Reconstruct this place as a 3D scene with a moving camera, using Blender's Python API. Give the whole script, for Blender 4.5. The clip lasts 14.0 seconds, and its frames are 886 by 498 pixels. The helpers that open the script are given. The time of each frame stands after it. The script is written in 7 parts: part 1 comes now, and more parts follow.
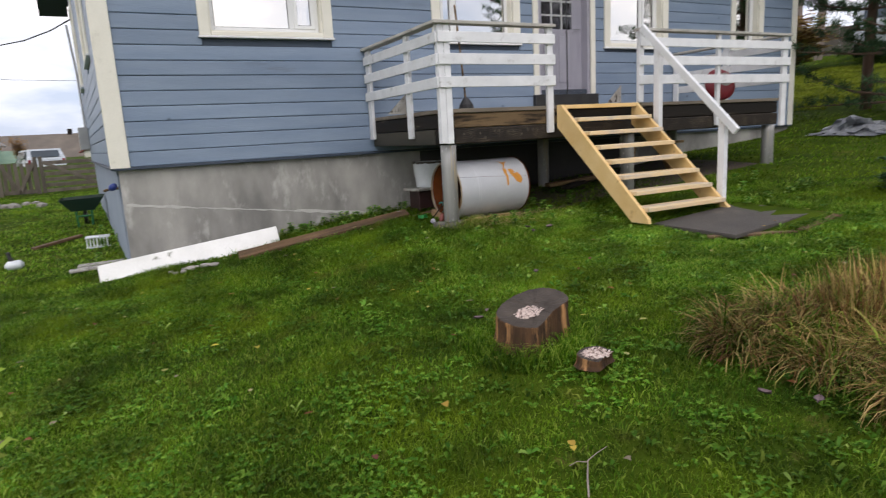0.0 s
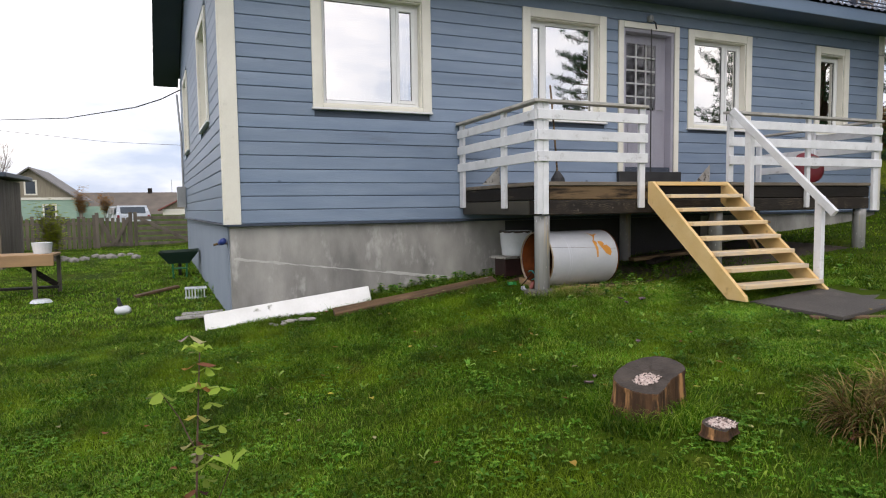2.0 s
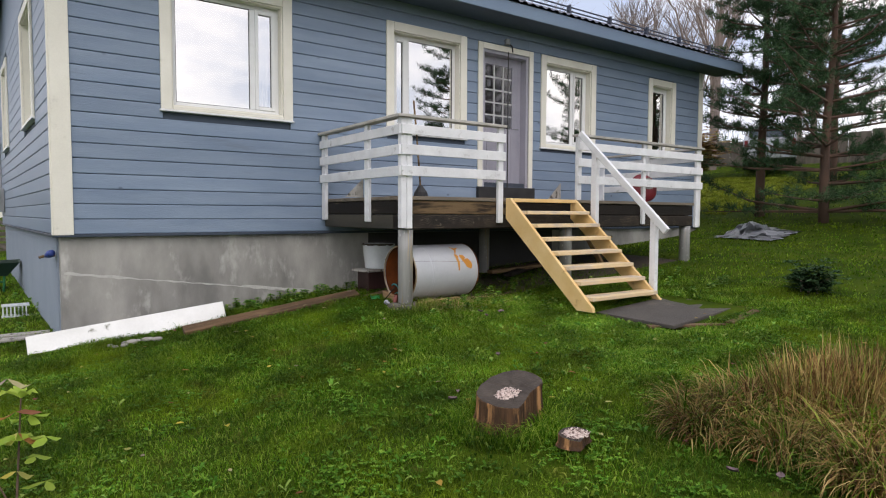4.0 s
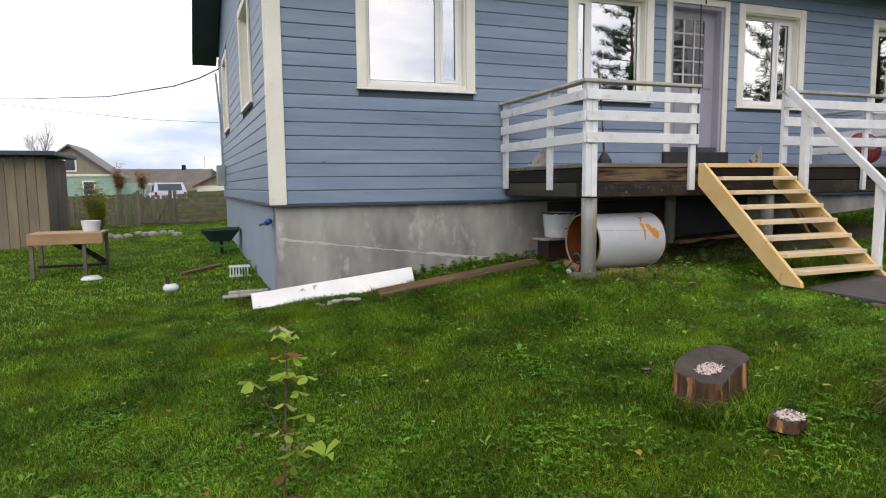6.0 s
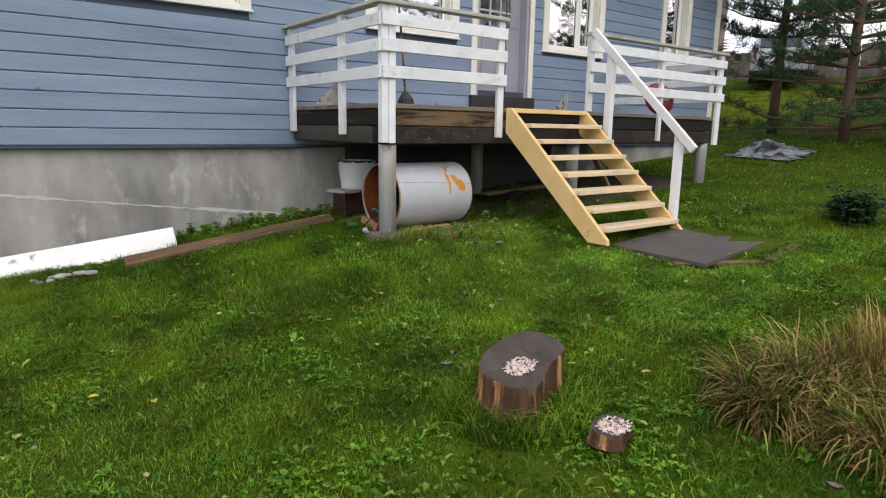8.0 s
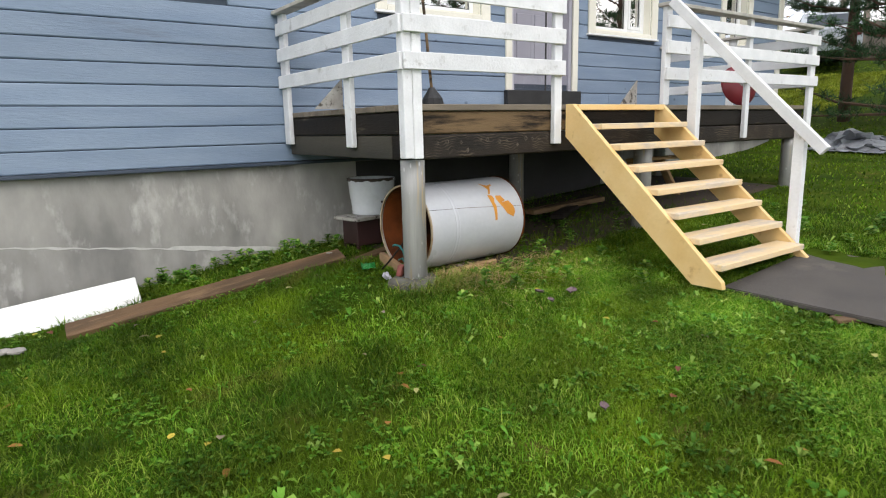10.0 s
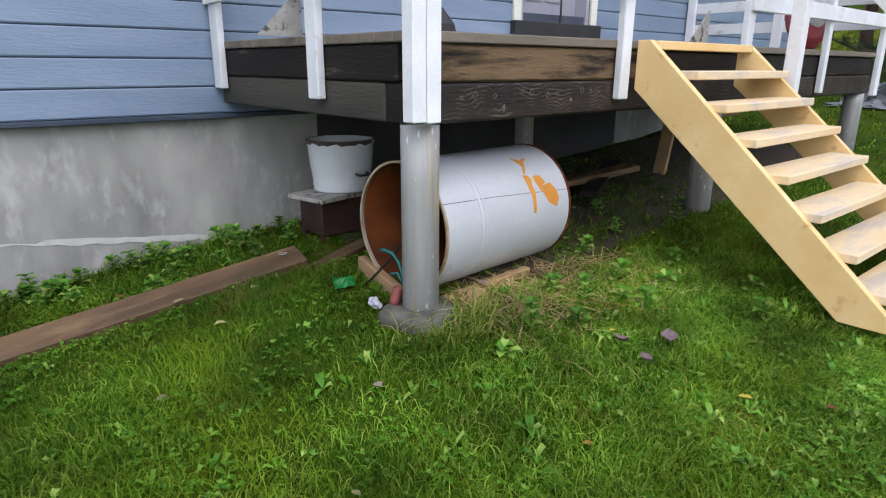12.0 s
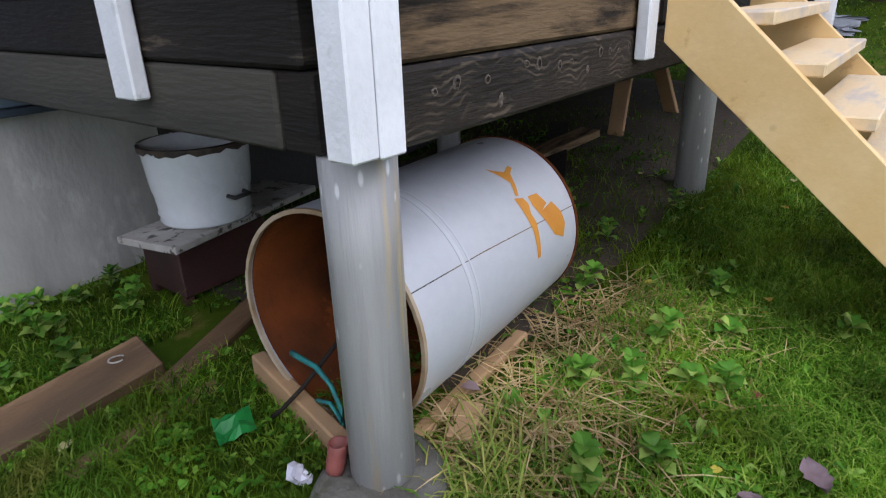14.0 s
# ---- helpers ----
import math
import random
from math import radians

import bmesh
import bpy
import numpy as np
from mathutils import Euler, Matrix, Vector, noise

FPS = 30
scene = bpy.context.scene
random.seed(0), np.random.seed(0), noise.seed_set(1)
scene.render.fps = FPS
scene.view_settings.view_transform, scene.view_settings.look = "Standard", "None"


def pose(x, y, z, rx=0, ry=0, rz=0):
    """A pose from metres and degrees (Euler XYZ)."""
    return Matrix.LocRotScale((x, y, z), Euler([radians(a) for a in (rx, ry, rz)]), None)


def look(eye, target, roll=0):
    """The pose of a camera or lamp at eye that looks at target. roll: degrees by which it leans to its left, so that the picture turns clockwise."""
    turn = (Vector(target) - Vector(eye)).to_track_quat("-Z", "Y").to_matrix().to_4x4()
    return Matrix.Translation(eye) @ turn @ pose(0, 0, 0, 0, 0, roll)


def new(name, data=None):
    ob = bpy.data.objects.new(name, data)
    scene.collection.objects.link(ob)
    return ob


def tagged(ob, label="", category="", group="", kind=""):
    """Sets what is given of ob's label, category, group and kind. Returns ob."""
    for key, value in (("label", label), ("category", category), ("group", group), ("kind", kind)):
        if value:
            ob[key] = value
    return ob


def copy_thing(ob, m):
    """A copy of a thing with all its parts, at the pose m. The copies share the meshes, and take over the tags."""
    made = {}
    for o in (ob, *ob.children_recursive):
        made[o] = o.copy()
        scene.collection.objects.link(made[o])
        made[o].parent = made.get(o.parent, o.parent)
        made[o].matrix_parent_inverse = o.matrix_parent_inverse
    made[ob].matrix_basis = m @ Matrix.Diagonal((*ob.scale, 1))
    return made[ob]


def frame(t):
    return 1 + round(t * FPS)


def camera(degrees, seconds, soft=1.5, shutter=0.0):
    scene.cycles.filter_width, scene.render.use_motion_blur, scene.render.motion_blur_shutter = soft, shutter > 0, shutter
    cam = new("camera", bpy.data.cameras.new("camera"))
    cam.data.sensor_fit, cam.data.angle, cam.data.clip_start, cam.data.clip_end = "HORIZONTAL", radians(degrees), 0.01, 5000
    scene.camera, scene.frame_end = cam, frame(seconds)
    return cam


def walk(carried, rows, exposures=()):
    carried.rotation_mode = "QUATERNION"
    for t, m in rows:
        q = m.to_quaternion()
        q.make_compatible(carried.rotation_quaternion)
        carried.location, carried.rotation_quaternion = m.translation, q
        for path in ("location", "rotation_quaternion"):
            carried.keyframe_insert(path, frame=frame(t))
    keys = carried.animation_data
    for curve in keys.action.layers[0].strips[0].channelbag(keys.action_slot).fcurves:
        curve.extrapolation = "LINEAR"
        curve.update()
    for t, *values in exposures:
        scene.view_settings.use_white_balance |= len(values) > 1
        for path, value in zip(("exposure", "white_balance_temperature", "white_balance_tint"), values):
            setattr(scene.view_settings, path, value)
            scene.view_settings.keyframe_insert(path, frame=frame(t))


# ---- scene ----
cam = camera(71.3, 14.0, soft=1.1, shutter=0.2)
PATH = [
    (0, (0.103, 0.171, 1.431), (1.005, 1.918, 1.064), -3.1),
    (0.5, (-0.022, 0.177, 1.438), (1.083, 1.82, 1.155), -2.2),
    (1, (-0.21, 0.172, 1.433), (0.794, 1.885, 1.192), -1.8),
    (1.5, (-0.352, 0.155, 1.395), (0.566, 1.923, 1.222), -2.6),
    (2, (-0.402, 0.171, 1.414), (0.367, 2.012, 1.279), -0.8),
    (2.5, (-0.32, 0.161, 1.43), (0.595, 1.937, 1.338), 0.7),
    (2.7, (-0.291, 0.177, 1.435), (0.732, 1.891, 1.303), 0.4),
    (4.8, (-0.473, 0.237, 1.495), (0.699, 1.854, 1.397), 0.1),
    (5, (-0.484, 0.234, 1.497), (0.6, 1.911, 1.384), 0.1),
    (5.5, (-0.571, 0.231, 1.49), (0.291, 2.03, 1.351), 0.1),
    (6, (-0.581, 0.265, 1.468), (0.101, 2.133, 1.261), -0.6),
    (6.5, (-0.403, 0.404, 1.457), (0.54, 2.162, 1.312), 1.0),
    (7, (-0.225, 0.593, 1.454), (0.868, 2.236, 1.133), 1.8),
    (7.2, (-0.141, 0.685, 1.454), (1.028, 2.266, 1.09), 1.5),
    (9.3, (0.699, 2.072, 1.486), (1.858, 3.644, 1.057), -0.8),
    (9.5, (0.781, 2.223, 1.484), (1.942, 3.786, 1.027), -1.4),
    (10, (0.981, 2.584, 1.529), (2.125, 4.178, 1.142), -1.3),
    (10.5, (1.163, 3.0, 1.491), (2.414, 4.448, 0.91), -0.1),
    (11, (1.36, 3.403, 1.524), (2.73, 4.772, 1.024), 2.2),
    (11.5, (1.546, 3.772, 1.554), (2.665, 5.341, 1.019), -0.9),
    (12, (1.697, 4.153, 1.553), (2.941, 5.611, 0.982), 0.3),
    (12.5, (1.912, 4.492, 1.506), (3.174, 5.901, 0.856), -0.9),
    (13, (2.112, 4.788, 1.564), (3.491, 6.084, 0.915), 1.4),
    (13.5, (2.317, 5.159, 1.563), (3.732, 6.361, 0.818), -0.7),
    (14, (2.5, 5.38, 1.61), (3.95, 6.526, 0.85), -1.9),
]
walk(cam, [(t, look(eye, target, roll)) for t, eye, target, roll in PATH], [(0, 0.05, 6450, 16), (7.2, 0.1, 6450, 16), (9.3, 0.53, 6450, 13), (10.5, 0.55, 6450, 12), (11.5, 0.6, 6100, 14), (12.0, 0.58, 5900, 16), (14, 0.36, 5750, 18)])

# ---- light ----
SUN_UP, SUN_TURN = 48.0, 200.0
world = bpy.data.worlds.new("world")
scene.world = world
world.use_nodes = True
wn, wl = world.node_tree.nodes, world.node_tree.links
wn.clear()
sky = wn.new("ShaderNodeTexSky")
sky.sky_type, sky.sun_disc = "NISHITA", False
sky.sun_elevation, sky.sun_rotation = radians(SUN_UP), radians(SUN_TURN)
coord = wn.new("ShaderNodeTexCoord")
stretch = wn.new("ShaderNodeMapping")
stretch.inputs["Scale"].default_value = (1.0, 1.0, 3.2)
cloud = wn.new("ShaderNodeTexNoise")
cloud.inputs["Scale"].default_value, cloud.inputs["Detail"].default_value = 2.3, 7.0
ramp = wn.new("ShaderNodeValToRGB")
ramp.color_ramp.elements[0].position, ramp.color_ramp.elements[1].position = 0.40, 0.60
ramp.color_ramp.elements[0].color, ramp.color_ramp.elements[1].color = (4.6, 5.3, 6.5, 1), (12.2, 11.7, 11.0, 1)
blend = wn.new("ShaderNodeMix")
blend.data_type = "RGBA"
blend.inputs[0].default_value = 0.86
back = wn.new("ShaderNodeBackground")
back.inputs["Strength"].default_value = 0.14
out = wn.new("ShaderNodeOutputWorld")
wl.new(coord.outputs["Generated"], stretch.inputs["Vector"])
wl.new(stretch.outputs["Vector"], cloud.inputs["Vector"])
wl.new(cloud.outputs["Fac"], ramp.inputs["Fac"])
wl.new(sky.outputs["Color"], blend.inputs[6])
wl.new(ramp.outputs["Color"], blend.inputs[7])
wl.new(blend.outputs[2], back.inputs["Color"])
wl.new(back.outputs["Background"], out.inputs["Surface"])
sun = new("sun", bpy.data.lights.new("sun", "SUN"))
sun.data.energy, sun.data.angle, sun.data.color = 1.2, radians(50), (1.0, 0.95, 0.88)
sun.rotation_euler = (radians(90 - SUN_UP), 0, radians(180 - SUN_TURN))


# ---- materials ----
def material(name, base, other, scale=4.0, rough=0.6, bump=0.15, fine=60.0, metal=0.0, stretch=(1, 1, 1), per="object",
             vary=0.12, stain=None, stain_scale=1.5, stain_from=0.55, stain_to=0.7, spec=0.5, knots=None, flecks=None, rings=None):
    """Two-scale noise between two colours, a value shift for each piece, stains and a fine bump."""
    m = bpy.data.materials.new(name)
    m.use_nodes = True
    n, l = m.node_tree.nodes, m.node_tree.links
    b = n["Principled BSDF"]
    geo, info = n.new("ShaderNodeNewGeometry"), n.new("ShaderNodeObjectInfo")
    shift = n.new("ShaderNodeVectorMath")
    shift.operation = "MULTIPLY_ADD"
    rnd = info.outputs["Random"] if per == "object" else geo.outputs["Random Per Island"]
    shift.inputs[1].default_value = (7.3, 5.1, 9.7)
    l.new(rnd, shift.inputs[0])
    l.new(geo.outputs["Position"], shift.inputs[2])
    mp = n.new("ShaderNodeMapping")
    mp.inputs["Scale"].default_value = stretch
    l.new(shift.outputs[0], mp.inputs["Vector"])
    n1, n2 = n.new("ShaderNodeTexNoise"), n.new("ShaderNodeTexNoise")
    n1.inputs["Scale"].default_value, n1.inputs["Detail"].default_value = scale, 6
    n2.inputs["Scale"].default_value, n2.inputs["Detail"].default_value = fine, 4
    for k in (n1, n2):
        l.new(mp.outputs[0], k.inputs["Vector"])
    r = n.new("ShaderNodeMapRange")
    r.inputs[1].default_value, r.inputs[2].default_value = 0.3, 0.7
    l.new(n1.outputs["Fac"], r.inputs[0])
    mix = n.new("ShaderNodeMix")
    mix.data_type = "RGBA"
    mix.inputs[6].default_value, mix.inputs[7].default_value = (*base, 1), (*other, 1)
    l.new(r.outputs[0], mix.inputs[0])
    col = mix.outputs[2]
    if stain:
        n3 = n.new("ShaderNodeTexNoise")
        n3.inputs["Scale"].default_value, n3.inputs["Detail"].default_value = stain_scale, 8
        n3.inputs["Roughness"].default_value = 0.65
        l.new(mp.outputs[0], n3.inputs["Vector"])
        r3 = n.new("ShaderNodeMapRange")
        r3.inputs[1].default_value, r3.inputs[2].default_value = stain_from, stain_to
        l.new(n3.outputs["Fac"], r3.inputs[0])
        mx = n.new("ShaderNodeMix")
        mx.data_type = "RGBA"
        mx.inputs[7].default_value = (*stain, 1)
        l.new(r3.outputs[0], mx.inputs[0])
        l.new(col, mx.inputs[6])
        col = mx.outputs[2]
    if knots:
        km, kv, kr, kx = n.new("ShaderNodeMapping"), n.new("ShaderNodeTexVoronoi"), n.new("ShaderNodeMapRange"), n.new("ShaderNodeMix")
        km.inputs["Scale"].default_value = knots
        l.new(shift.outputs[0], km.inputs["Vector"])
        l.new(km.outputs[0], kv.inputs["Vector"])
        kv.inputs["Scale"].default_value = 1.0
        kr.inputs[1].default_value, kr.inputs[2].default_value, kr.inputs[3].default_value, kr.inputs[4].default_value = 0.035, 0.075, 0.75, 0.0
        l.new(kv.outputs["Distance"], kr.inputs[0])
        kx.data_type = "RGBA"
        kx.inputs[7].default_value = tuple(c * 0.45 for c in base) + (1,)
        l.new(kr.outputs[0], kx.inputs[0])
        l.new(col, kx.inputs[6])
        col = kx.outputs[2]
    if flecks:
        fc, fs = flecks
        fm, fv, fr, fx = n.new("ShaderNodeMapping"), n.new("ShaderNodeTexVoronoi"), n.new("ShaderNodeMapRange"), n.new("ShaderNodeMix")
        fm.inputs["Scale"].default_value = fs
        l.new(shift.outputs[0], fm.inputs["Vector"])
        l.new(fm.outputs[0], fv.inputs["Vector"])
        fv.inputs["Scale"].default_value = 1.0
        fr.inputs[1].default_value, fr.inputs[2].default_value, fr.inputs[3].default_value, fr.inputs[4].default_value = 0.10, 0.19, 0.8, 0.0
        l.new(fv.outputs["Distance"], fr.inputs[0])
        fx.data_type = "RGBA"
        fx.inputs[7].default_value = (*fc, 1)
        l.new(fr.outputs[0], fx.inputs[0])
        l.new(col, fx.inputs[6])
        col = fx.outputs[2]
    if rings:
        wv, wr, wm, wk, wq, wx = (n.new(k) for k in ("ShaderNodeTexWave", "ShaderNodeMapRange", "ShaderNodeTexNoise", "ShaderNodeMapRange", "ShaderNodeMath", "ShaderNodeMix"))
        wv.wave_type, wv.bands_direction = "BANDS", "Z"
        wv.inputs["Scale"].default_value, wv.inputs["Distortion"].default_value, wv.inputs["Detail"].default_value, wv.inputs["Detail Scale"].default_value = 15, 16, 2.5, 0.5
        l.new(geo.outputs["Position"], wv.inputs["Vector"])
        wr.inputs[1].default_value, wr.inputs[2].default_value = 0.55, 1.0
        l.new(wv.outputs["Fac"], wr.inputs[0])
        wm.inputs["Scale"].default_value, wm.inputs["Detail"].default_value = 6.5, 2
        l.new(geo.outputs["Position"], wm.inputs["Vector"])
        wk.inputs[1].default_value, wk.inputs[2].default_value = 0.50, 0.66
        l.new(wm.outputs["Fac"], wk.inputs[0])
        wq.operation = "MULTIPLY"
        l.new(wr.outputs[0], wq.inputs[0])
        l.new(wk.outputs[0], wq.inputs[1])
        wx.data_type = "RGBA"
        wx.inputs[7].default_value = (*rings, 1)
        l.new(wq.outputs[0], wx.inputs[0])
        l.new(col, wx.inputs[6])
        col = wx.outputs[2]
    hs = n.new("ShaderNodeHueSaturation")
    v = n.new("ShaderNodeMapRange")
    v.inputs[3].default_value, v.inputs[4].default_value = 1 - vary, 1 + vary
    add = n.new("ShaderNodeMath")
    add.operation = "MULTIPLY_ADD"
    add.inputs[1].default_value, add.inputs[2].default_value = 0.5, 0.0
    l.new(n2.outputs["Fac"], add.inputs[0])
    half = n.new("ShaderNodeMath")
    half.operation = "MULTIPLY_ADD"
    half.inputs[1].default_value = 0.5
    l.new(rnd, half.inputs[0])
    l.new(add.outputs[0], half.inputs[2])
    l.new(half.outputs[0], v.inputs[0])
    l.new(v.outputs[0], hs.inputs["Value"])
    l.new(col, hs.inputs["Color"])
    l.new(hs.outputs[0], b.inputs["Base Color"])
    rr = n.new("ShaderNodeMapRange")
    rr.inputs[3].default_value, rr.inputs[4].default_value = max(rough - 0.12, 0.03), min(rough + 0.12, 1)
    l.new(n1.outputs["Fac"], rr.inputs[0])
    l.new(rr.outputs[0], b.inputs["Roughness"])
    b.inputs["Metallic"].default_value = metal
    b.inputs["Specular IOR Level"].default_value = spec
    if bump:
        bp = n.new("ShaderNodeBump")
        bp.inputs["Strength"].default_value, bp.inputs["Distance"].default_value = bump, 0.01
        l.new(n2.outputs["Fac"], bp.inputs["Height"])
        l.new(bp.outputs[0], b.inputs["Normal"])
    return m


BLUE = material("blue_paint", (0.165, 0.225, 0.315), (0.225, 0.29, 0.38), 3.0, 0.5, 0.3, 45, stretch=(0.3, 1, 2.2), vary=0.14,
                stain=(0.115, 0.135, 0.165), stain_scale=2.6, stain_from=0.60, stain_to=0.85, knots=(2.2, 1.0, 3.1))
BLUE_SIDE = material("blue_paint_side", (0.165, 0.225, 0.315), (0.225, 0.29, 0.38), 3.0, 0.45, 0.25, 45, stretch=(1, 0.25, 2.5), vary=0.14, knots=(1.0, 2.2, 3.1))
BLUE_TRIM = material("blue_fascia_paint", (0.14, 0.20, 0.29), (0.17, 0.24, 0.33), 2.0, 0.5, 0.15, 40, stretch=(0.3, 1, 1))
# dark backing tone puts the siding grooves' shadow lines into the colour
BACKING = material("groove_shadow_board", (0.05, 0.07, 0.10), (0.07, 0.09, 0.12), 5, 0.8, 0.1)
CREAM = material("cream_trim_paint", (0.80, 0.78, 0.68), (0.72, 0.70, 0.60), 3, 0.45, 0.12, 60, stain=(0.55, 0.53, 0.45), stain_scale=6, stain_from=0.62, stain_to=0.8)
WHITE_PVC = material("white_plastic", (0.80, 0.81, 0.80), (0.74, 0.75, 0.74), 3, 0.3, 0.03)
WHITE_WOOD = material("white_rail_paint", (0.78, 0.79, 0.80), (0.66, 0.67, 0.68), 5, 0.5, 0.3, 50, stain=(0.34, 0.33, 0.31), stain_scale=7, stain_from=0.60, stain_to=0.78)
GREY_TOP = material("weathered_top_rail", (0.52, 0.50, 0.46), (0.36, 0.34, 0.30), 6, 0.7, 0.3, 60, stain=(0.2, 0.18, 0.15), stain_scale=9, stain_from=0.58, stain_to=0.75)
CONCRETE = material("foundation_concrete", (0.38, 0.37, 0.34), (0.175, 0.172, 0.16), 1.9, 0.8, 0.22, 40, stretch=(1.3, 1.3, 0.6), vary=0.1, stain=(0.50, 0.49, 0.46), stain_scale=3.0, stain_from=0.55, stain_to=0.75)
LIME = material("pale_lime_streak", (0.55, 0.545, 0.51), (0.42, 0.415, 0.39), 9, 0.85, 0.4, 40)
# near-black concrete colour that stands in for under-deck shade
DECKSHADE = material("dark_coated_concrete", (0.03, 0.03, 0.031), (0.05, 0.05, 0.051), 2, 0.8, 0.4, 30)
# brown bare earth, coloured darker still to deepen the shade under the deck
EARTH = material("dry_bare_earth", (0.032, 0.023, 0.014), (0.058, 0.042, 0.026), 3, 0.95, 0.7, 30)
# soffit blue, set darker than the fascia
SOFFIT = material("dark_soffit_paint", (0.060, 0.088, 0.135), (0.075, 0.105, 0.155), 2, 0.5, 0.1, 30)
CONCRETE_PAINT = material("painted_foundation", (0.24, 0.29, 0.36), (0.30, 0.35, 0.42), 1.5, 0.7, 0.3, 30)
PILE = material("pile_concrete", (0.40, 0.40, 0.38), (0.24, 0.24, 0.23), 7, 0.4, 0.3, 70, stretch=(1.5, 1.5, 0.12), stain=(0.40, 0.32, 0.19), stain_scale=8, stain_from=0.56, stain_to=0.66, flecks=((0.68, 0.68, 0.66), (26, 26, 9)))
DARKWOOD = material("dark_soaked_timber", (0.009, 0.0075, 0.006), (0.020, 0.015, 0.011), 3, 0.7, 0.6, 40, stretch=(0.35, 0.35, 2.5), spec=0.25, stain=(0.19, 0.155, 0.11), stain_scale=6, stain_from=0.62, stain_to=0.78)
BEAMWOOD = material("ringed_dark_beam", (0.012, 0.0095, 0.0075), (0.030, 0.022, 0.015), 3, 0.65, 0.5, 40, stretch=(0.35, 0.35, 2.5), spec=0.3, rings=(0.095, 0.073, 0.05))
SIDEBEAM = material("grey_weathered_beam", (0.035, 0.033, 0.026), (0.068, 0.062, 0.048), 3, 0.7, 0.5, 40, stretch=(1, 0.3, 2), spec=0.3, stain=(0.15, 0.14, 0.11), stain_scale=5, stain_from=0.62, stain_to=0.75)
BROWNWOOD = material("brown_worn_timber", (0.20, 0.135, 0.07), (0.12, 0.078, 0.042), 3, 0.75, 0.5, 40, stretch=(0.35, 1.5, 2.5), spec=0.2, stain=(0.018, 0.014, 0.010), stain_scale=3, stain_from=0.50, stain_to=0.60)
TREADWOOD = material("trodden_pine", (0.68, 0.50, 0.27), (0.74, 0.60, 0.38), 5, 0.55, 0.2, 50, stretch=(0.4, 1.5, 1), vary=0.1, stain=(0.52, 0.44, 0.35), stain_scale=5, stain_from=0.48, stain_to=0.62)
NEWWOOD = material("new_pine", (0.68, 0.45, 0.175), (0.76, 0.55, 0.26), 5, 0.5, 0.15, 50, stretch=(0.5, 0.8, 0.8), vary=0.1, stain=(0.40, 0.21, 0.07), stain_scale=7, stain_from=0.60, stain_to=0.74, knots=(4, 3, 3))
WORN = material("pale_worn_wood", (0.13, 0.105, 0.08), (0.05, 0.04, 0.03), 34, 0.8, 0.4, 60, stretch=(1, 1, 3))
DECKWOOD = material("deck_plank_wood", (0.20, 0.165, 0.12), (0.12, 0.10, 0.075), 4, 0.7, 0.4, 50, stretch=(0.4, 2, 1))
GRASSBASE = material("lawn_soil", (0.019, 0.040, 0.003), (0.055, 0.084, 0.005), 1.9, 0.95, 0.8, 26, spec=0.05, vary=0.3, stain=(0.13, 0.10, 0.032), stain_scale=2.2, stain_from=0.60, stain_to=0.74)
ROOF = material("dark_metal_roof", (0.035, 0.045, 0.075), (0.05, 0.06, 0.09), 2, 0.4, 0.05, 30)
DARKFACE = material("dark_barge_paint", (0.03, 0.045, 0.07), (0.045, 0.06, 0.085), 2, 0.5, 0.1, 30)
LILAC = material("lilac_door_paint", (0.42, 0.42, 0.48), (0.48, 0.47, 0.53), 3, 0.5, 0.1)
TANKWHITE = material("white_enamel_tank", (0.50, 0.515, 0.535), (0.43, 0.445, 0.465), 2.5, 0.3, 0.015, 30, stain=(0.40, 0.40, 0.40), stain_scale=4, stain_from=0.62, stain_to=0.8)
RUST = material("rust", (0.15, 0.040, 0.009), (0.028, 0.012, 0.006), 3.5, 0.9, 0.5, 40, spec=0.1, stain=(0.36, 0.105, 0.018), stain_scale=3, stain_from=0.55, stain_to=0.7)


# ---- building helpers ----
ORIGIN = {}


def thing(name, at, label, category, group="", kind=""):
    ob = new(name)
    ob.empty_display_size = 0.2
    ob.location = at
    ORIGIN[ob.name] = Vector(at)
    return tagged(ob, label, category, group, kind)


def root_of(ob):
    while ob.parent:
        ob = ob.parent
    return ob


def part(name, bm, mat, parent, label="", smooth=False):
    """Links a bmesh, drawn in world places, as one mesh under parent."""
    me = bpy.data.meshes.new(name)
    bmesh.ops.recalc_face_normals(bm, faces=bm.faces)
    o = ORIGIN.get(root_of(parent).name) if parent else None
    if o:
        bmesh.ops.translate(bm, verts=bm.verts, vec=-o)
    if smooth:
        for f in bm.faces:
            f.smooth = True
    bm.to_mesh(me)
    bm.free()
    for one in (mat if isinstance(mat, (list, tuple)) else [mat]):
        me.materials.append(one)
    ob = new(name, me)
    ob.parent = parent
    if label:
        ob["label"] = label
    return ob


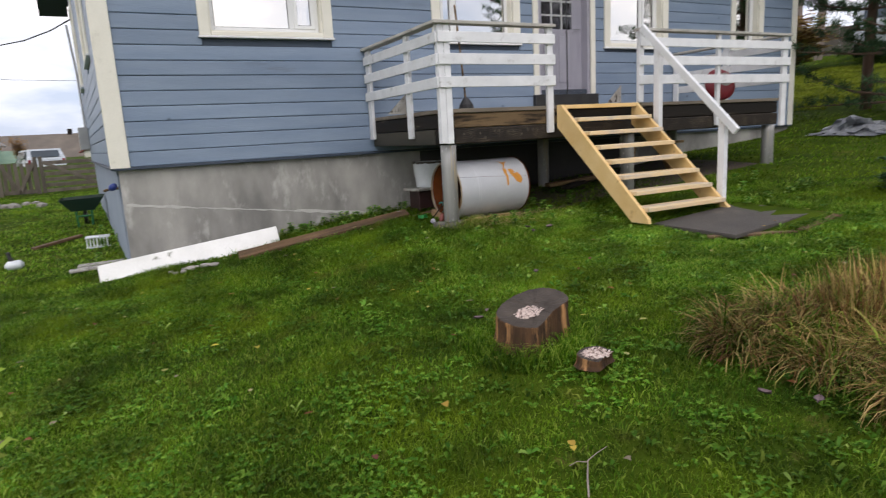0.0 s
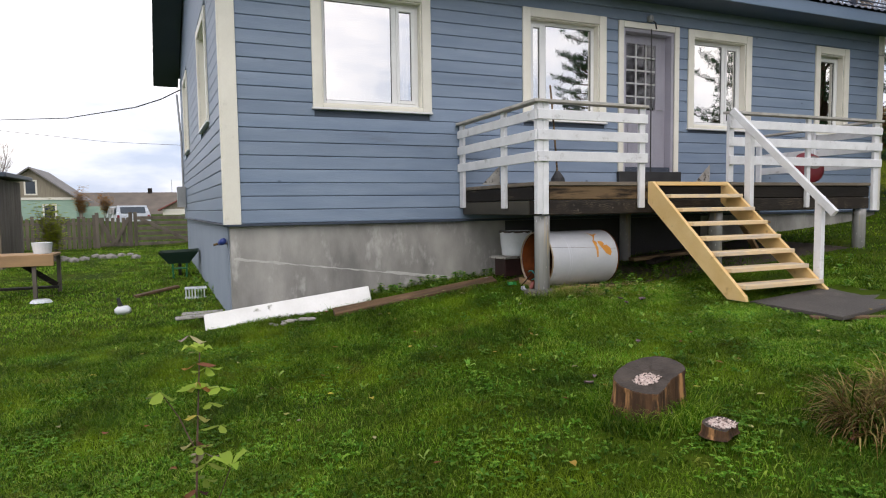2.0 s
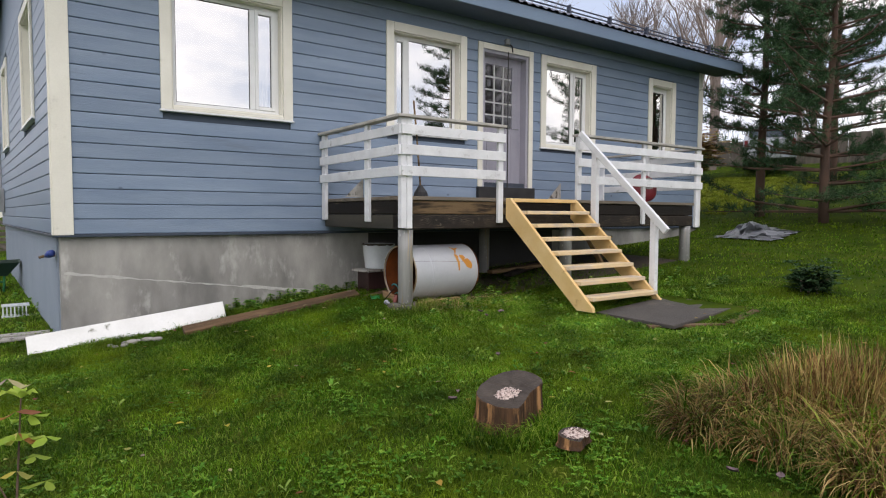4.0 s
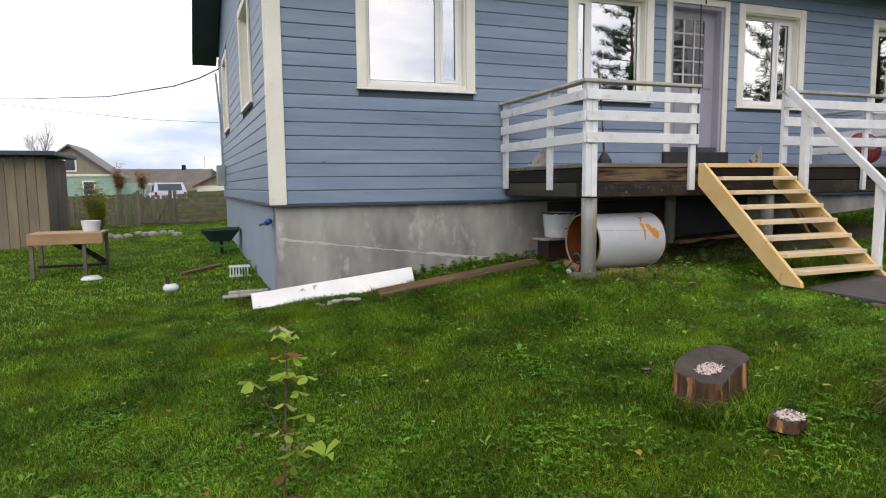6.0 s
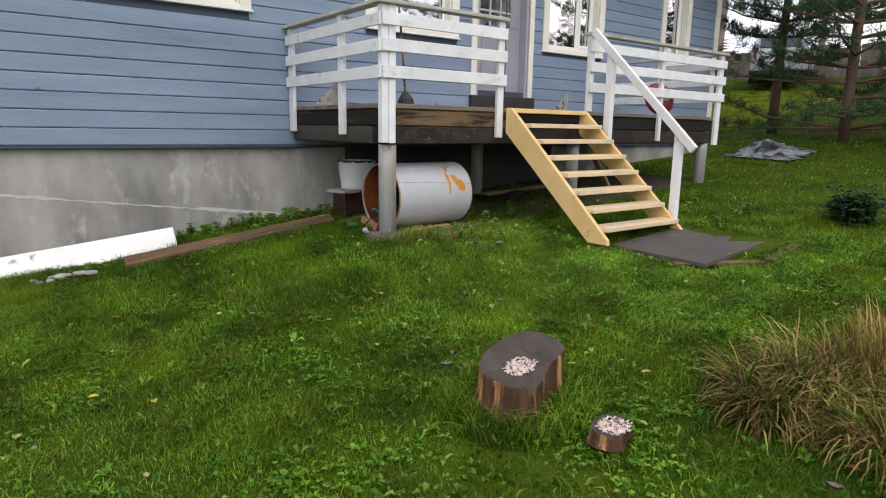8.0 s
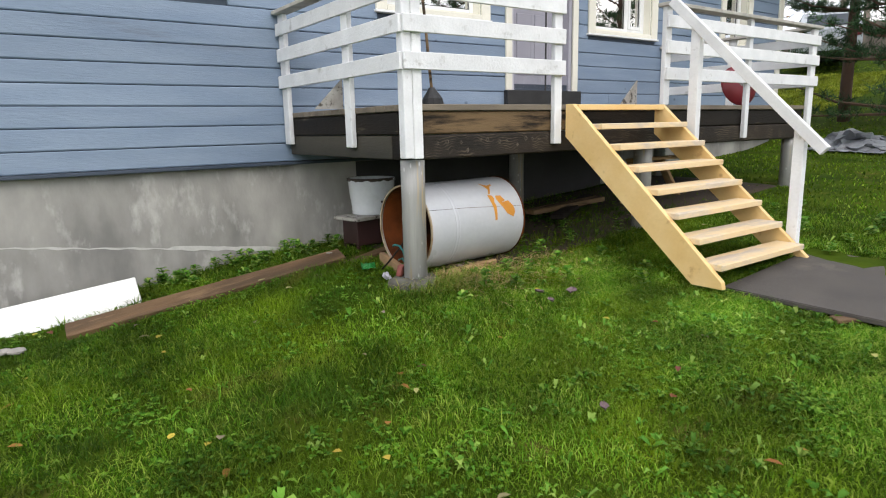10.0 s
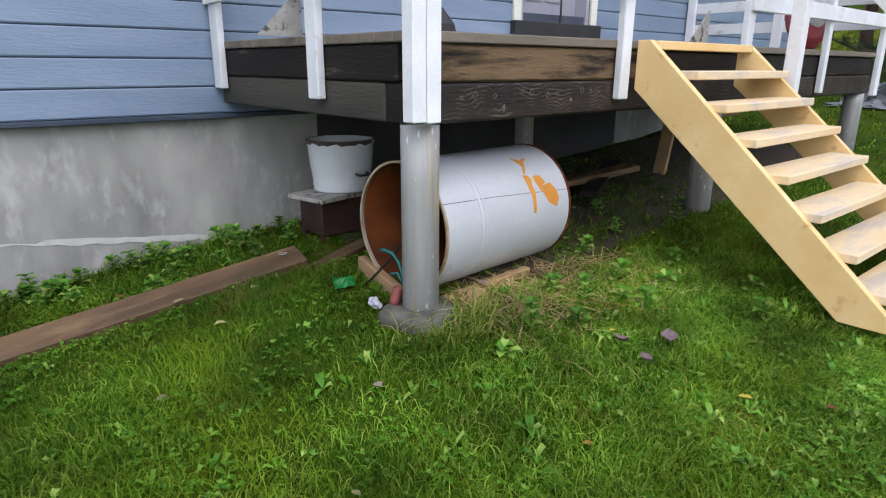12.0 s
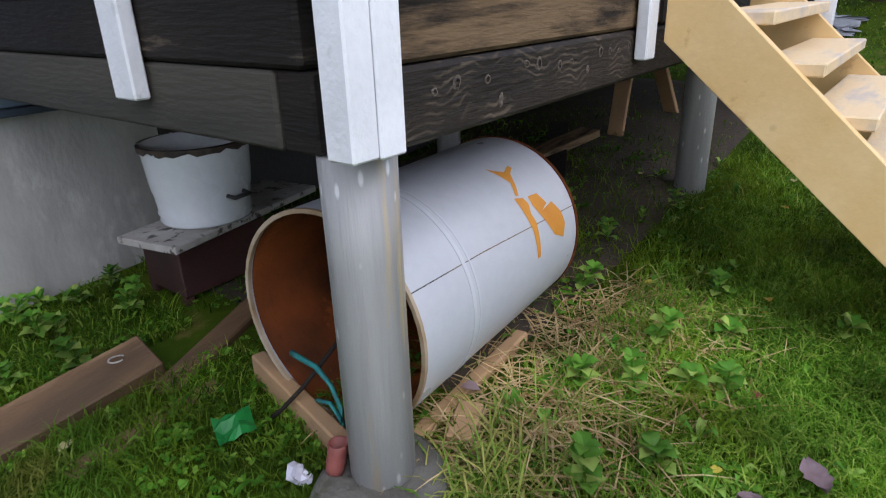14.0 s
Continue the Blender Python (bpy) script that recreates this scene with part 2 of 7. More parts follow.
def add_box(bm, x0, x1, y0, y1, z0, z1, bevel=0.0, m=None, mat=0):
    r = bmesh.ops.create_cube(bm, size=1)
    vs = r["verts"]
    bmesh.ops.scale(bm, vec=(x1 - x0, y1 - y0, z1 - z0), verts=vs)
    bmesh.ops.translate(bm, vec=((x0 + x1) / 2, (y0 + y1) / 2, (z0 + z1) / 2), verts=vs)
    fs = {f for v in vs for f in v.link_faces}
    for f in fs:
        f.material_index = mat
    if m is not None:
        bmesh.ops.transform(bm, matrix=m, verts=vs)
    if bevel:
        es = list({e for v in vs for e in v.link_edges})
        bmesh.ops.bevel(bm, geom=es, offset=bevel, segments=1, affect="EDGES", profile=0.7)
    return bm


def box(name, d, mat, parent=None, bevel=0.006, m=None, label=""):
    return part(name, add_box(bmesh.new(), *d, bevel=bevel, m=m), mat, parent, label)


def bar(bm, a, b, w, h, bevel=0.004, up=(0, 0, 1)):
    """A board from a to b, w wide sideways and h deep along up."""
    a, b = Vector(a), Vector(b)
    y = (b - a).normalized()
    x = y.cross(Vector(up)).normalized()
    z = x.cross(y)
    m = Matrix((x, y, z)).transposed().to_4x4()
    m.translation = (a + b) / 2
    return add_box(bm, -w / 2, w / 2, -(b - a).length / 2, (b - a).length / 2, -h / 2, h / 2, bevel, m)


def tube(bm, pts, radii, seg=10, caps=True):
    """A round tube through pts."""
    rings = []
    pts = [Vector(p) for p in pts]
    for i, p in enumerate(pts):
        d = (pts[min(i + 1, len(pts) - 1)] - pts[max(i - 1, 0)]).normalized()
        u = d.cross(Vector((0.13, 0.29, 0.94))).normalized()
        v = d.cross(u)
        r = radii[i] if isinstance(radii, (list, tuple)) else radii
        rings.append([bm.verts.new(p + r * (math.cos(t) * u + math.sin(t) * v)) for t in [2 * math.pi * k / seg for k in range(seg)]])
    for a, b in zip(rings, rings[1:]):
        for k in range(seg):
            bm.faces.new((a[k], a[(k + 1) % seg], b[(k + 1) % seg], b[k]))
    if caps:
        bm.faces.new(rings[0][::-1])
        bm.faces.new(rings[-1])
    return bm


def structure(ob, label, category):
    return tagged(ob, label, category, kind="structure")


# ---- ground ----
def ground_z(x, y):
    z = -0.10 + 0.085 * max(x, -1.0) + 0.028 * (min(y, 9) - 4)
    if x < -1:
        z += 0.02 * (x + 1)
    z += 0.11 * math.exp(-((x - 3.3) ** 2 + (y - 7.0) ** 2) / 3.0)
    z -= 0.05 * math.exp(-((x + 0.8) ** 2 + (y - 8.4) ** 2) / 2.0)
    z += 0.05 * math.exp(-((x - 3.4) ** 2 + (y - 6.2) ** 2) / 0.8)
    z += 0.09 * min(max(x - 12, 0), 14) + 0.035 * min(max(y - 11, 0), 29)
    z += 0.035 * noise.noise((x * 0.9, y * 0.9, 0.3)) + 0.012 * noise.noise((x * 3.1, y * 3.1, 4.3))
    return z


def ticks(pairs):
    got = []
    for a, b, s in pairs:
        got += list(np.arange(a, b, s))
    return got + [pairs[-1][1]]


def build_ground():
    xs = ticks([(-2500, -200, 400), (-200, -40, 20), (-40, -8, 2), (-8, 14, 0.14), (14, 40, 2), (40, 200, 20), (200, 2500, 400)])
    ys = ticks([(-2500, -200, 400), (-200, -20, 20), (-20, -2, 2), (-2, 14, 0.14), (14, 50, 2), (50, 200, 20), (200, 2500, 400)])
    verts = [(x, y, ground_z(min(max(x, -60), 60), min(max(y, -60), 90))) for y in ys for x in xs]
    w = len(xs)
    faces = [(j * w + i, j * w + i + 1, (j + 1) * w + i + 1, (j + 1) * w + i) for j in range(len(ys) - 1) for i in range(w - 1)]
    me = bpy.data.meshes.new("ground")
    me.from_pydata(verts, [], faces)
    for p in me.polygons:
        p.use_smooth = True
    me.materials.append(GRASSBASE)
    return structure(new("ground", me), "uneven sloping lawn ground with mossy soil", "ground")


build_ground()

# ---- house ----
X0, X1, Y0, Y1 = 0.10, 12.55, 8.36, 17.5
SILL, EAVE, PITCH = 1.24, 4.62, 0.1732
# openings of the front: x0, x1, z0, z1 of the outer trim
OPEN_FRONT = [(1.20, 2.86, 2.71, 4.36), (4.33, 5.84, 2.69, 4.36), (6.08, 7.32, 1.95, 4.34), (7.52, 8.98, 2.67, 4.34), (10.62, 11.55, 2.67, 4.33)]
OPEN_SIDE = [(10.0, 11.6, 2.71, 4.40), (14.6, 16.0, 2.71, 4.40)]
TRIM = 0.13


def wall_with_openings(name, along, a0, a1, z0, z1, d0, d1, openings, mat, label):
    """A wall along x or y from a0 to a1, d0 to d1 thick, with holes."""
    bm = bmesh.new()
    cuts = sorted({a0, a1, *[o[0] + TRIM for o in openings], *[o[1] - TRIM for o in openings]})
    for a, b in zip(cuts, cuts[1:]):
        hole = next((o for o in openings if o[0] + TRIM - 1e-6 <= a and b <= o[1] - TRIM + 1e-6), None)
        spans = [(z0, z1)] if not hole else [(z0, hole[2] + TRIM * 0.6), (hole[3] - TRIM, z1)]
        for s, e in spans:
            if along == "x":
                add_box(bm, a, b, d0, d1, s, e)
            else:
                add_box(bm, d0, d1, a, b, s, e)
    return structure(part(name, bm, mat, None), label, "wall")


def plank_bm(along, a, b, z, h, face):
    """A siding board with chamfered long edges, its face proud of the backing."""
    bm = bmesh.new()
    t, c = 0.022, 0.006
    prof = [(0, z), (-t + c, z), (-t, z + c * 1.5), (-t, z + h - c), (-t + c, z + h), (0, z + h)]
    for s in (a, b):
        for d, q in prof:
            bm.verts.new((s, face + d, q) if along == "x" else (face + d, s, q))
    bm.verts.ensure_lookup_table()
    k = len(prof)
    for i in range(k):
        bm.faces.new([bm.verts[i], bm.verts[(i + 1) % k], bm.verts[k + (i + 1) % k], bm.verts[k + i]])
    bm.faces.new([bm.verts[i] for i in range(k)])
    bm.faces.new([bm.verts[k + i] for i in range(k)])
    return bm


def siding(wall, along, a0, a1, face, openings, mat):
    rnd = random.Random(5)
    z = SILL
    while z < EAVE + 0.05:
        h = PITCH - 0.007
        cuts = [a0]
        for o in sorted(openings):
            if o[2] + 0.03 < z + h and z < o[3] - 0.03:
                cuts += [o[0] + 0.02, o[1] - 0.02]
        cuts.append(a1)
        for a, b in zip(cuts[::2], cuts[1::2]):
            if b - a > 6:
                mid = a + (b - a) * rnd.uniform(0.35, 0.65)
                for s, e in ((a, mid - 0.0015), (mid + 0.0015, b)):
                    part("plank", plank_bm(along, s, e, z, h, face), mat, wall)
            elif b - a > 0.02:
                part("plank", plank_bm(along, a, b, z, h, face), mat, wall)
        z += PITCH


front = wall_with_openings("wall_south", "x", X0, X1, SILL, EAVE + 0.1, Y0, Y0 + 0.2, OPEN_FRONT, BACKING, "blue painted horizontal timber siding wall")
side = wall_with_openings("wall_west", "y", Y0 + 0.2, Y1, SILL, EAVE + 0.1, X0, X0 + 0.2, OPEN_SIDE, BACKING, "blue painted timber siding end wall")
back_wall = structure(box("wall_north", (X0 + 0.2, X1, Y1 - 0.2, Y1, SILL, EAVE + 0.1), BLUE, None, 0), "blue timber back wall", "wall")
east_wall = structure(box("wall_east", (X1 - 0.2, X1, Y0 + 0.2, Y1 - 0.2, SILL, EAVE + 0.1), BLUE_SIDE, None, 0), "blue timber end wall", "wall")
structure(box("floor", (X0 + 0.2, X1 - 0.2, Y0 + 0.2, Y1 - 0.2, SILL + 0.2, SILL + 0.3), DECKWOOD, None, 0), "dark indoor floor", "floor")
structure(box("ceiling", (X0 + 0.2, X1 - 0.2, Y0 + 0.2, Y1 - 0.2, EAVE - 0.1, EAVE), CREAM, None, 0), "pale indoor ceiling", "ceiling")
# foundation
for nm, d in (("foundation", (X0 + 0.03, X1, Y0 + 0.03, Y0 + 0.3, -0.8, SILL - 0.012)), ("foundation_east", (X1 - 0.3, X1, Y0 + 0.3, Y1, -0.8, SILL - 0.012)),
              ("foundation_north", (X0 + 0.3, X1 - 0.3, Y1 - 0.3, Y1, -0.8, SILL - 0.012))):
    structure(box(nm, d, CONCRETE, None, 0), "grey stained concrete foundation wall", "foundation")
# thin dark sheet paints the deck's shade onto the foundation behind it
structure(box("foundation_coating", (4.05, 7.9, Y0 + 0.018, Y0 + 0.029, -0.3, SILL - 0.04), DECKSHADE, None, 0), "near-black sheet on the foundation standing in for shade under the deck", "foundation")
structure(box("foundation_west", (X0 + 0.026, X0 + 0.3, Y0 + 0.31, Y1, -0.8, SILL - 0.012), CONCRETE_PAINT, None, 0), "blue-grey painted foundation end wall", "foundation")
structure(box("flashing", (X0 - 0.03, X1 + 0.03, Y0 - 0.045, Y0 + 0.02, SILL - 0.035, SILL - 0.004), DARKFACE, None, 0.004), "dark blue drip flashing under the siding", "trim")
structure(box("flashing_west", (X0 - 0.045, X0 + 0.02, Y0 + 0.021, Y1, SILL - 0.035, SILL - 0.004), DARKFACE, None, 0.004), "dark blue drip flashing under the siding", "trim")
# corner boards
for nm, d in (("corner_trim", (X0 - 0.035, X0 + 0.16, Y0 - 0.05, Y0 - 0.024, SILL - 0.01, EAVE + 0.05)), ("corner_trim_side", (X0 - 0.05, X0 - 0.024, Y0 - 0.024, Y0 + 0.09, SILL - 0.01, EAVE + 0.05)),
              ("corner_trim_east", (X1 - 0.12, X1 + 0.03, Y0 - 0.05, Y0 - 0.024, SILL - 0.01, EAVE + 0.05))):
    structure(box(nm, d, CREAM, None, 0.004), "cream painted vertical corner board", "trim")

# roof
OVER, GABLE = 0.62, 0.62
RIDGE_Y = (Y0 + Y1) / 2
SLOPE = 0.42


def roof_z(y):
    return EAVE + 0.28 + SLOPE * ((y - (Y0 - OVER)) if y < RIDGE_Y else ((Y1 + OVER) - y))


def roof_sheet(y0, y1):
    """Ribbed sheet with stepped tile rows."""
    bm = bmesh.new()
    xs = np.arange(X0 - GABLE, X1 + GABLE + 0.001, 0.045)
    n = 24
    grid = []
    for j in range(n + 1):
        y = y0 + (y1 - y0) * j / n
        row = []
        for i, x in enumerate(xs):
            wave = 0.018 * math.sin(2 * math.pi * x / 0.18)
            row.append(bm.verts.new((x, y, roof_z(y) + wave + 0.016 * (j % 2))))
        grid.append(row)
    for a, b in zip(grid, grid[1:]):
        for i in range(len(xs) - 1):
            bm.faces.new((a[i], a[i + 1], b[i + 1], b[i]))
    return bm


roof = structure(part("roof", roof_sheet(Y0 - OVER - 0.05, RIDGE_Y), ROOF, None, smooth=True), "dark blue pressed metal tile roof", "roof")
structure(part("roof_north", roof_sheet(Y1 + OVER, RIDGE_Y), ROOF, None, smooth=True), "dark blue pressed metal tile roof", "roof")
structure(box("fascia", (X0 - GABLE + 0.03, X1 + GABLE - 0.03, Y0 - OVER - 0.012, Y0 - OVER + 0.014, EAVE + 0.03, EAVE + 0.235), BLUE_TRIM, None, 0.004), "blue-grey painted eave fascia board", "trim")
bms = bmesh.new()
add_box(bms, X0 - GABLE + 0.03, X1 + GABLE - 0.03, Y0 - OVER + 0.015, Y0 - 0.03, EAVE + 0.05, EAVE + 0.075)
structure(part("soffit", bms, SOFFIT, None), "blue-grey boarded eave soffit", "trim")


def gable_side(name, xa, xb, mat):
    bm = bmesh.new()
    ya, yb = Y0 - OVER, Y1 + OVER
    pts = [(ya, roof_z(ya) - 0.24), (RIDGE_Y, roof_z(RIDGE_Y) - 0.24), (yb, roof_z(yb) - 0.24), (yb, roof_z(yb) - 0.03), (RIDGE_Y, roof_z(RIDGE_Y) - 0.03), (ya, roof_z(ya) - 0.03)]
    a, b = [bm.verts.new((xa, *p)) for p in pts], [bm.verts.new((xb, *p)) for p in pts]
    for k in (0, 1):
        for q in (a, b):
            bm.faces.new((q[k], q[k + 1], q[4 - k], q[5 - k]))
    for k in range(6):
        bm.faces.new((a[k], a[(k + 1) % 6], b[(k + 1) % 6], b[k]))
    return structure(part(name, bm, mat, None), "dark blue gable barge and soffit under the roof overhang", "trim")


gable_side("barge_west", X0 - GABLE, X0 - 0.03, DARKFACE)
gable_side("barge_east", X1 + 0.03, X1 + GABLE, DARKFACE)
for nm, xa, xb in (("gable_west", X0, X0 + 0.2), ("gable_east", X1 - 0.2, X1)):
    bm = bmesh.new()
    tri = [(Y0, EAVE + 0.1), (Y1, EAVE + 0.1), (Y1, roof_z(Y1) - 0.04), (RIDGE_Y, roof_z(RIDGE_Y) - 0.04), (Y0, roof_z(Y0) - 0.04)]
    a, b = [bm.verts.new((xa, *p)) for p in tri], [bm.verts.new((xb, *p)) for p in tri]
    bm.faces.new(a), bm.faces.new(b)
    for k in range(5):
        bm.faces.new((a[k], a[(k + 1) % 5], b[(k + 1) % 5], b[k]))
    structure(part(nm, bm, BLUE_SIDE, None), "blue boarded gable", "wall")

# ---- deck ----
DX0, DX1, DY0, DECK = 3.325, 9.12, 6.255, 1.69
deck = structure(thing("deck", (6.2, 7.2, 0.5), "raised timber porch deck on concrete piles", "deck"), "raised timber porch deck on concrete piles", "deck")
for k in range(15):
    y = DY0 - 0.02 + k * 0.143
    box("plank", (DX0 - 0.01, DX1 + 0.02, y, y + 0.138, DECK - 0.045, DECK), DECKWOOD, deck, 0.005)
box("beam", (DX0 + 0.14, 4.98, DY0, DY0 + 0.09, DECK - 0.21, DECK - 0.05), BROWNWOOD, deck, 0.01)
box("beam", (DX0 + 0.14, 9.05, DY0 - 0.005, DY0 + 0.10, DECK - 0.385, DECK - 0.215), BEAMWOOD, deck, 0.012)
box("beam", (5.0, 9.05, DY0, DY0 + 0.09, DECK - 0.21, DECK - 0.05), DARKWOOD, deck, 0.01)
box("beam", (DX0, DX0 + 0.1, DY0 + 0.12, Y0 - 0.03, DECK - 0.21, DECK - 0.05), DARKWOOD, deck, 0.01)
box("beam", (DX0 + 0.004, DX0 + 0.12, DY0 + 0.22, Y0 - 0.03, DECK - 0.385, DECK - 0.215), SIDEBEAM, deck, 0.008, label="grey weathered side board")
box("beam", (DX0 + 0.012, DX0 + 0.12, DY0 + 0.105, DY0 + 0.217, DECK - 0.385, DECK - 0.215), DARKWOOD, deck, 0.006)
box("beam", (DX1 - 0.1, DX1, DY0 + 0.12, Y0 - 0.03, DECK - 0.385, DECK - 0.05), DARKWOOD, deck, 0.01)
rk = random.Random(4)
for k in range(13):
    kx, kz = 3.60 + 0.092 * k + rk.uniform(-0.025, 0.025), DECK - 0.262 + rk.uniform(-0.018, 0.012) - (0.055 if k % 5 == 3 else 0)
    kw, kh = rk.uniform(0.009, 0.017), rk.uniform(0.008, 0.02)
    bm = bmesh.new()
    out_v, in_v = [], []
    for q in range(14):
        w = 1 + 0.3 * noise.noise((q * 0.9, k * 3.1, 0.5))
        a = 2 * math.pi * q / 14
        out_v.append(bm.verts.new((kx + kw * w * math.cos(a), DY0 - 0.0068, kz + kh * w * math.sin(a))))
        in_v.append(bm.verts.new((kx + kw * 0.55 * w * math.cos(a), DY0 - 0.0085, kz + kh * 0.6 * w * math.sin(a))))
    for q in range(14):
        bm.faces.new((out_v[q], out_v[(q + 1) % 14], in_v[(q + 1) % 14], in_v[q]))
    if k % 5 == 3:
        bm.faces.new(in_v)
    part("knot", bm, WORN, deck, "pale raised knot on the beam")
for x, y in ((3.42, 6.335), (6.16, 6.40), (8.97, 6.34), (6.05, 8.1), (8.86, 8.1)):
    g = ground_z(x, y)
    r = 0.088
    bm = tube(bmesh.new(), [(x, y, g - 0.3), (x, y, (g + DECK) / 2), (x, y, DECK - 0.39)], [r, r * 0.99, r], 24)
    part("pile", bm, PILE, deck, "round grey concrete pile", True)

# ---- stairs ----
stairs = thing("porch_stairs", (5.5, 5.4, 0.4), "new unpainted pine stairs with open risers up to the porch", "stairs")
TOP_Y, BOT_Y, BOT_Z = 6.18, 4.80, 0.40


def stringer(xt, xb):
    bm = bmesh.new()
    w = 0.045
    prof = [(TOP_Y, DECK + 0.0), (TOP_Y, DECK - 0.26), (BOT_Y + 0.20, BOT_Z), (BOT_Y - 0.03, BOT_Z), (BOT_Y - 0.02, BOT_Z + 0.05), (TOP_Y - 0.07, DECK)]
    rows = []
    for s in (0, w):
        rows.append([bm.verts.new((xb + (xt - xb) * (y - BOT_Y) / (TOP_Y - BOT_Y) + s, y, z)) for y, z in prof])
    bm.faces.new(rows[0]), bm.faces.new(rows[1])
    for k in range(6):
        bm.faces.new((rows[0][k], rows[0][(k + 1) % 6], rows[1][(k + 1) % 6], rows[1][k]))
    bmesh.ops.bevel(bm, geom=list(bm.edges), offset=0.003, segments=1, affect="EDGES")
    return bm


part("stringer", stringer(4.825, 4.87), NEWWOOD, stairs)
part("stringer", stringer(6.01, 6.10), NEWWOOD, stairs)
for k in range(7):
    f = (k + 1) / 8
    z = BOT_Z + (DECK - BOT_Z) * f
    y = BOT_Y + 0.02 + (TOP_Y - BOT_Y) * f - 0.08
    box("tread", (4.825 + 0.047 + 0.045 * (1 - f), 6.01 + 0.09 * (1 - f) - 0.002, y - 0.11, y + 0.11, z - 0.045, z), TREADWOOD, stairs, 0.005)
box("top_board", (4.873, 6.008, TOP_Y - 0.10, TOP_Y - 0.01, DECK - 0.05, DECK - 0.004), NEWWOOD, stairs, 0.004)


# ---- railings ----
SLATS = ((2.385, 2.495), (2.155, 2.27), (1.915, 2.03))
rail = thing("porch_railing", (3.3, 6.2, 1.3), "white painted timber porch railing with three horizontal boards", "railing", "porch railings")
for z0, z1 in SLATS:
    box("slat", (3.275, 4.815, DY0 - 0.085, DY0 - 0.06, z0, z1), WHITE_WOOD, rail, 0.004)
    box("slat", (3.25, 3.274, DY0 - 0.06, Y0 - 0.03, z0 - 0.003, z1 - 0.003), WHITE_WOOD, rail, 0.004)
box("post", (3.278, 3.35, DY0 - 0.058, DY0 + 0.018, 1.32, 2.57), WHITE_WOOD, rail, 0.005)
box("post_board", (3.354, 3.43, DY0 - 0.058, DY0 - 0.012, 1.315, 2.57), WHITE_WOOD, rail, 0.005)
box("post", (4.715, 4.80, DY0 - 0.058, DY0 - 0.012, 1.375, 2.57), WHITE_WOOD, rail, 0.005)
box("post", (3.276, 3.32, 6.965, 7.07, 1.385, 2.57), WHITE_WOOD, rail, 0.005)
box("post", (3.276, 3.32, 8.2, 8.32, 1.40, 2.57), WHITE_WOOD, rail, 0.005)
box("top_rail", (3.225, 4.82, DY0 - 0.10, DY0 + 0.03, 2.572, 2.605), GREY_TOP, rail, 0.004)
box("top_rail", (3.225, 3.35, DY0 + 0.032, Y0 - 0.03, 2.572, 2.605), GREY_TOP, rail, 0.004)
rail2 = thing("porch_railing", (9.1, 6.2, 1.3), "white painted timber porch railing beside the stairs", "railing", "porch railings")
for z0, z1 in SLATS:
    box("slat", (6.16, 9.19, DY0 - 0.085, DY0 - 0.06, z0, z1), WHITE_WOOD, rail2, 0.004)
    box("slat", (9.165, 9.19, DY0 - 0.058, Y0 - 0.03, z0 - 0.003, z1 - 0.003), WHITE_WOOD, rail2, 0.004)
for x0, x1, zb in ((6.16, 6.25, DECK), (7.63, 7.70, 1.34), (9.05, 9.16, 1.28)):
    box("post", (x0, x1, DY0 - 0.058, DY0 - 0.012, zb, 2.57), WHITE_WOOD, rail2, 0.005)
for y in (7.2, 8.22):
    box("post", (9.12, 9.163, y, y + 0.1, 1.4, 2.57), WHITE_WOOD, rail2, 0.005)
box("top_rail", (6.14, 9.2, DY0 - 0.10, DY0 + 0.03, 2.572, 2.605), GREY_TOP, rail2, 0.004)
box("top_rail", (9.07, 9.2, DY0 + 0.032, Y0 - 0.03, 2.572, 2.605), GREY_TOP, rail2, 0.004)
hand = thing("stair_handrail", (6.2, 5.2, 0.5), "white painted sloping stair handrail on two posts", "handrail")
part("handrail", bar(bmesh.new(), (6.125, 6.12, 2.60), (6.145, 4.74, 1.285), 0.05, 0.085), WHITE_WOOD, hand)
box("post", (6.125, 6.195, 5.83, 5.92, 1.33, 2.35), WHITE_WOOD, hand, 0.004)
box("post", (6.15, 6.215, 4.90, 4.985, 0.50, 1.48), WHITE_WOOD, hand, 0.004)


# ---- more materials ----
def glass_material(name="window_glass", ior=12.0):
    m = bpy.data.materials.new(name)
    m.use_nodes = True
    n, l = m.node_tree.nodes, m.node_tree.links
    n.clear()
    o, mix = n.new("ShaderNodeOutputMaterial"), n.new("ShaderNodeMixShader")
    tr, gl, fr = n.new("ShaderNodeBsdfTransparent"), n.new("ShaderNodeBsdfGlossy"), n.new("ShaderNodeFresnel")
    tr.inputs[0].default_value = (0.72, 0.76, 0.75, 1)
    gl.inputs["Color"].default_value, gl.inputs["Roughness"].default_value = (0.98, 0.98, 0.96, 1), 0.012
    fr.inputs["IOR"].default_value = ior
    nz, bp = n.new("ShaderNodeTexNoise"), n.new("ShaderNodeBump")
    nz.inputs["Scale"].default_value = 2.2
    bp.inputs["Strength"].default_value, bp.inputs["Distance"].default_value = 0.05, 0.02
    l.new(nz.outputs["Fac"], bp.inputs["Height"])
    l.new(bp.outputs[0], gl.inputs["Normal"])
    l.new(fr.outputs[0], mix.inputs[0])
    l.new(tr.outputs[0], mix.inputs[1])
    l.new(gl.outputs[0], mix.inputs[2])
    l.new(mix.outputs[0], o.inputs[0])
    return m


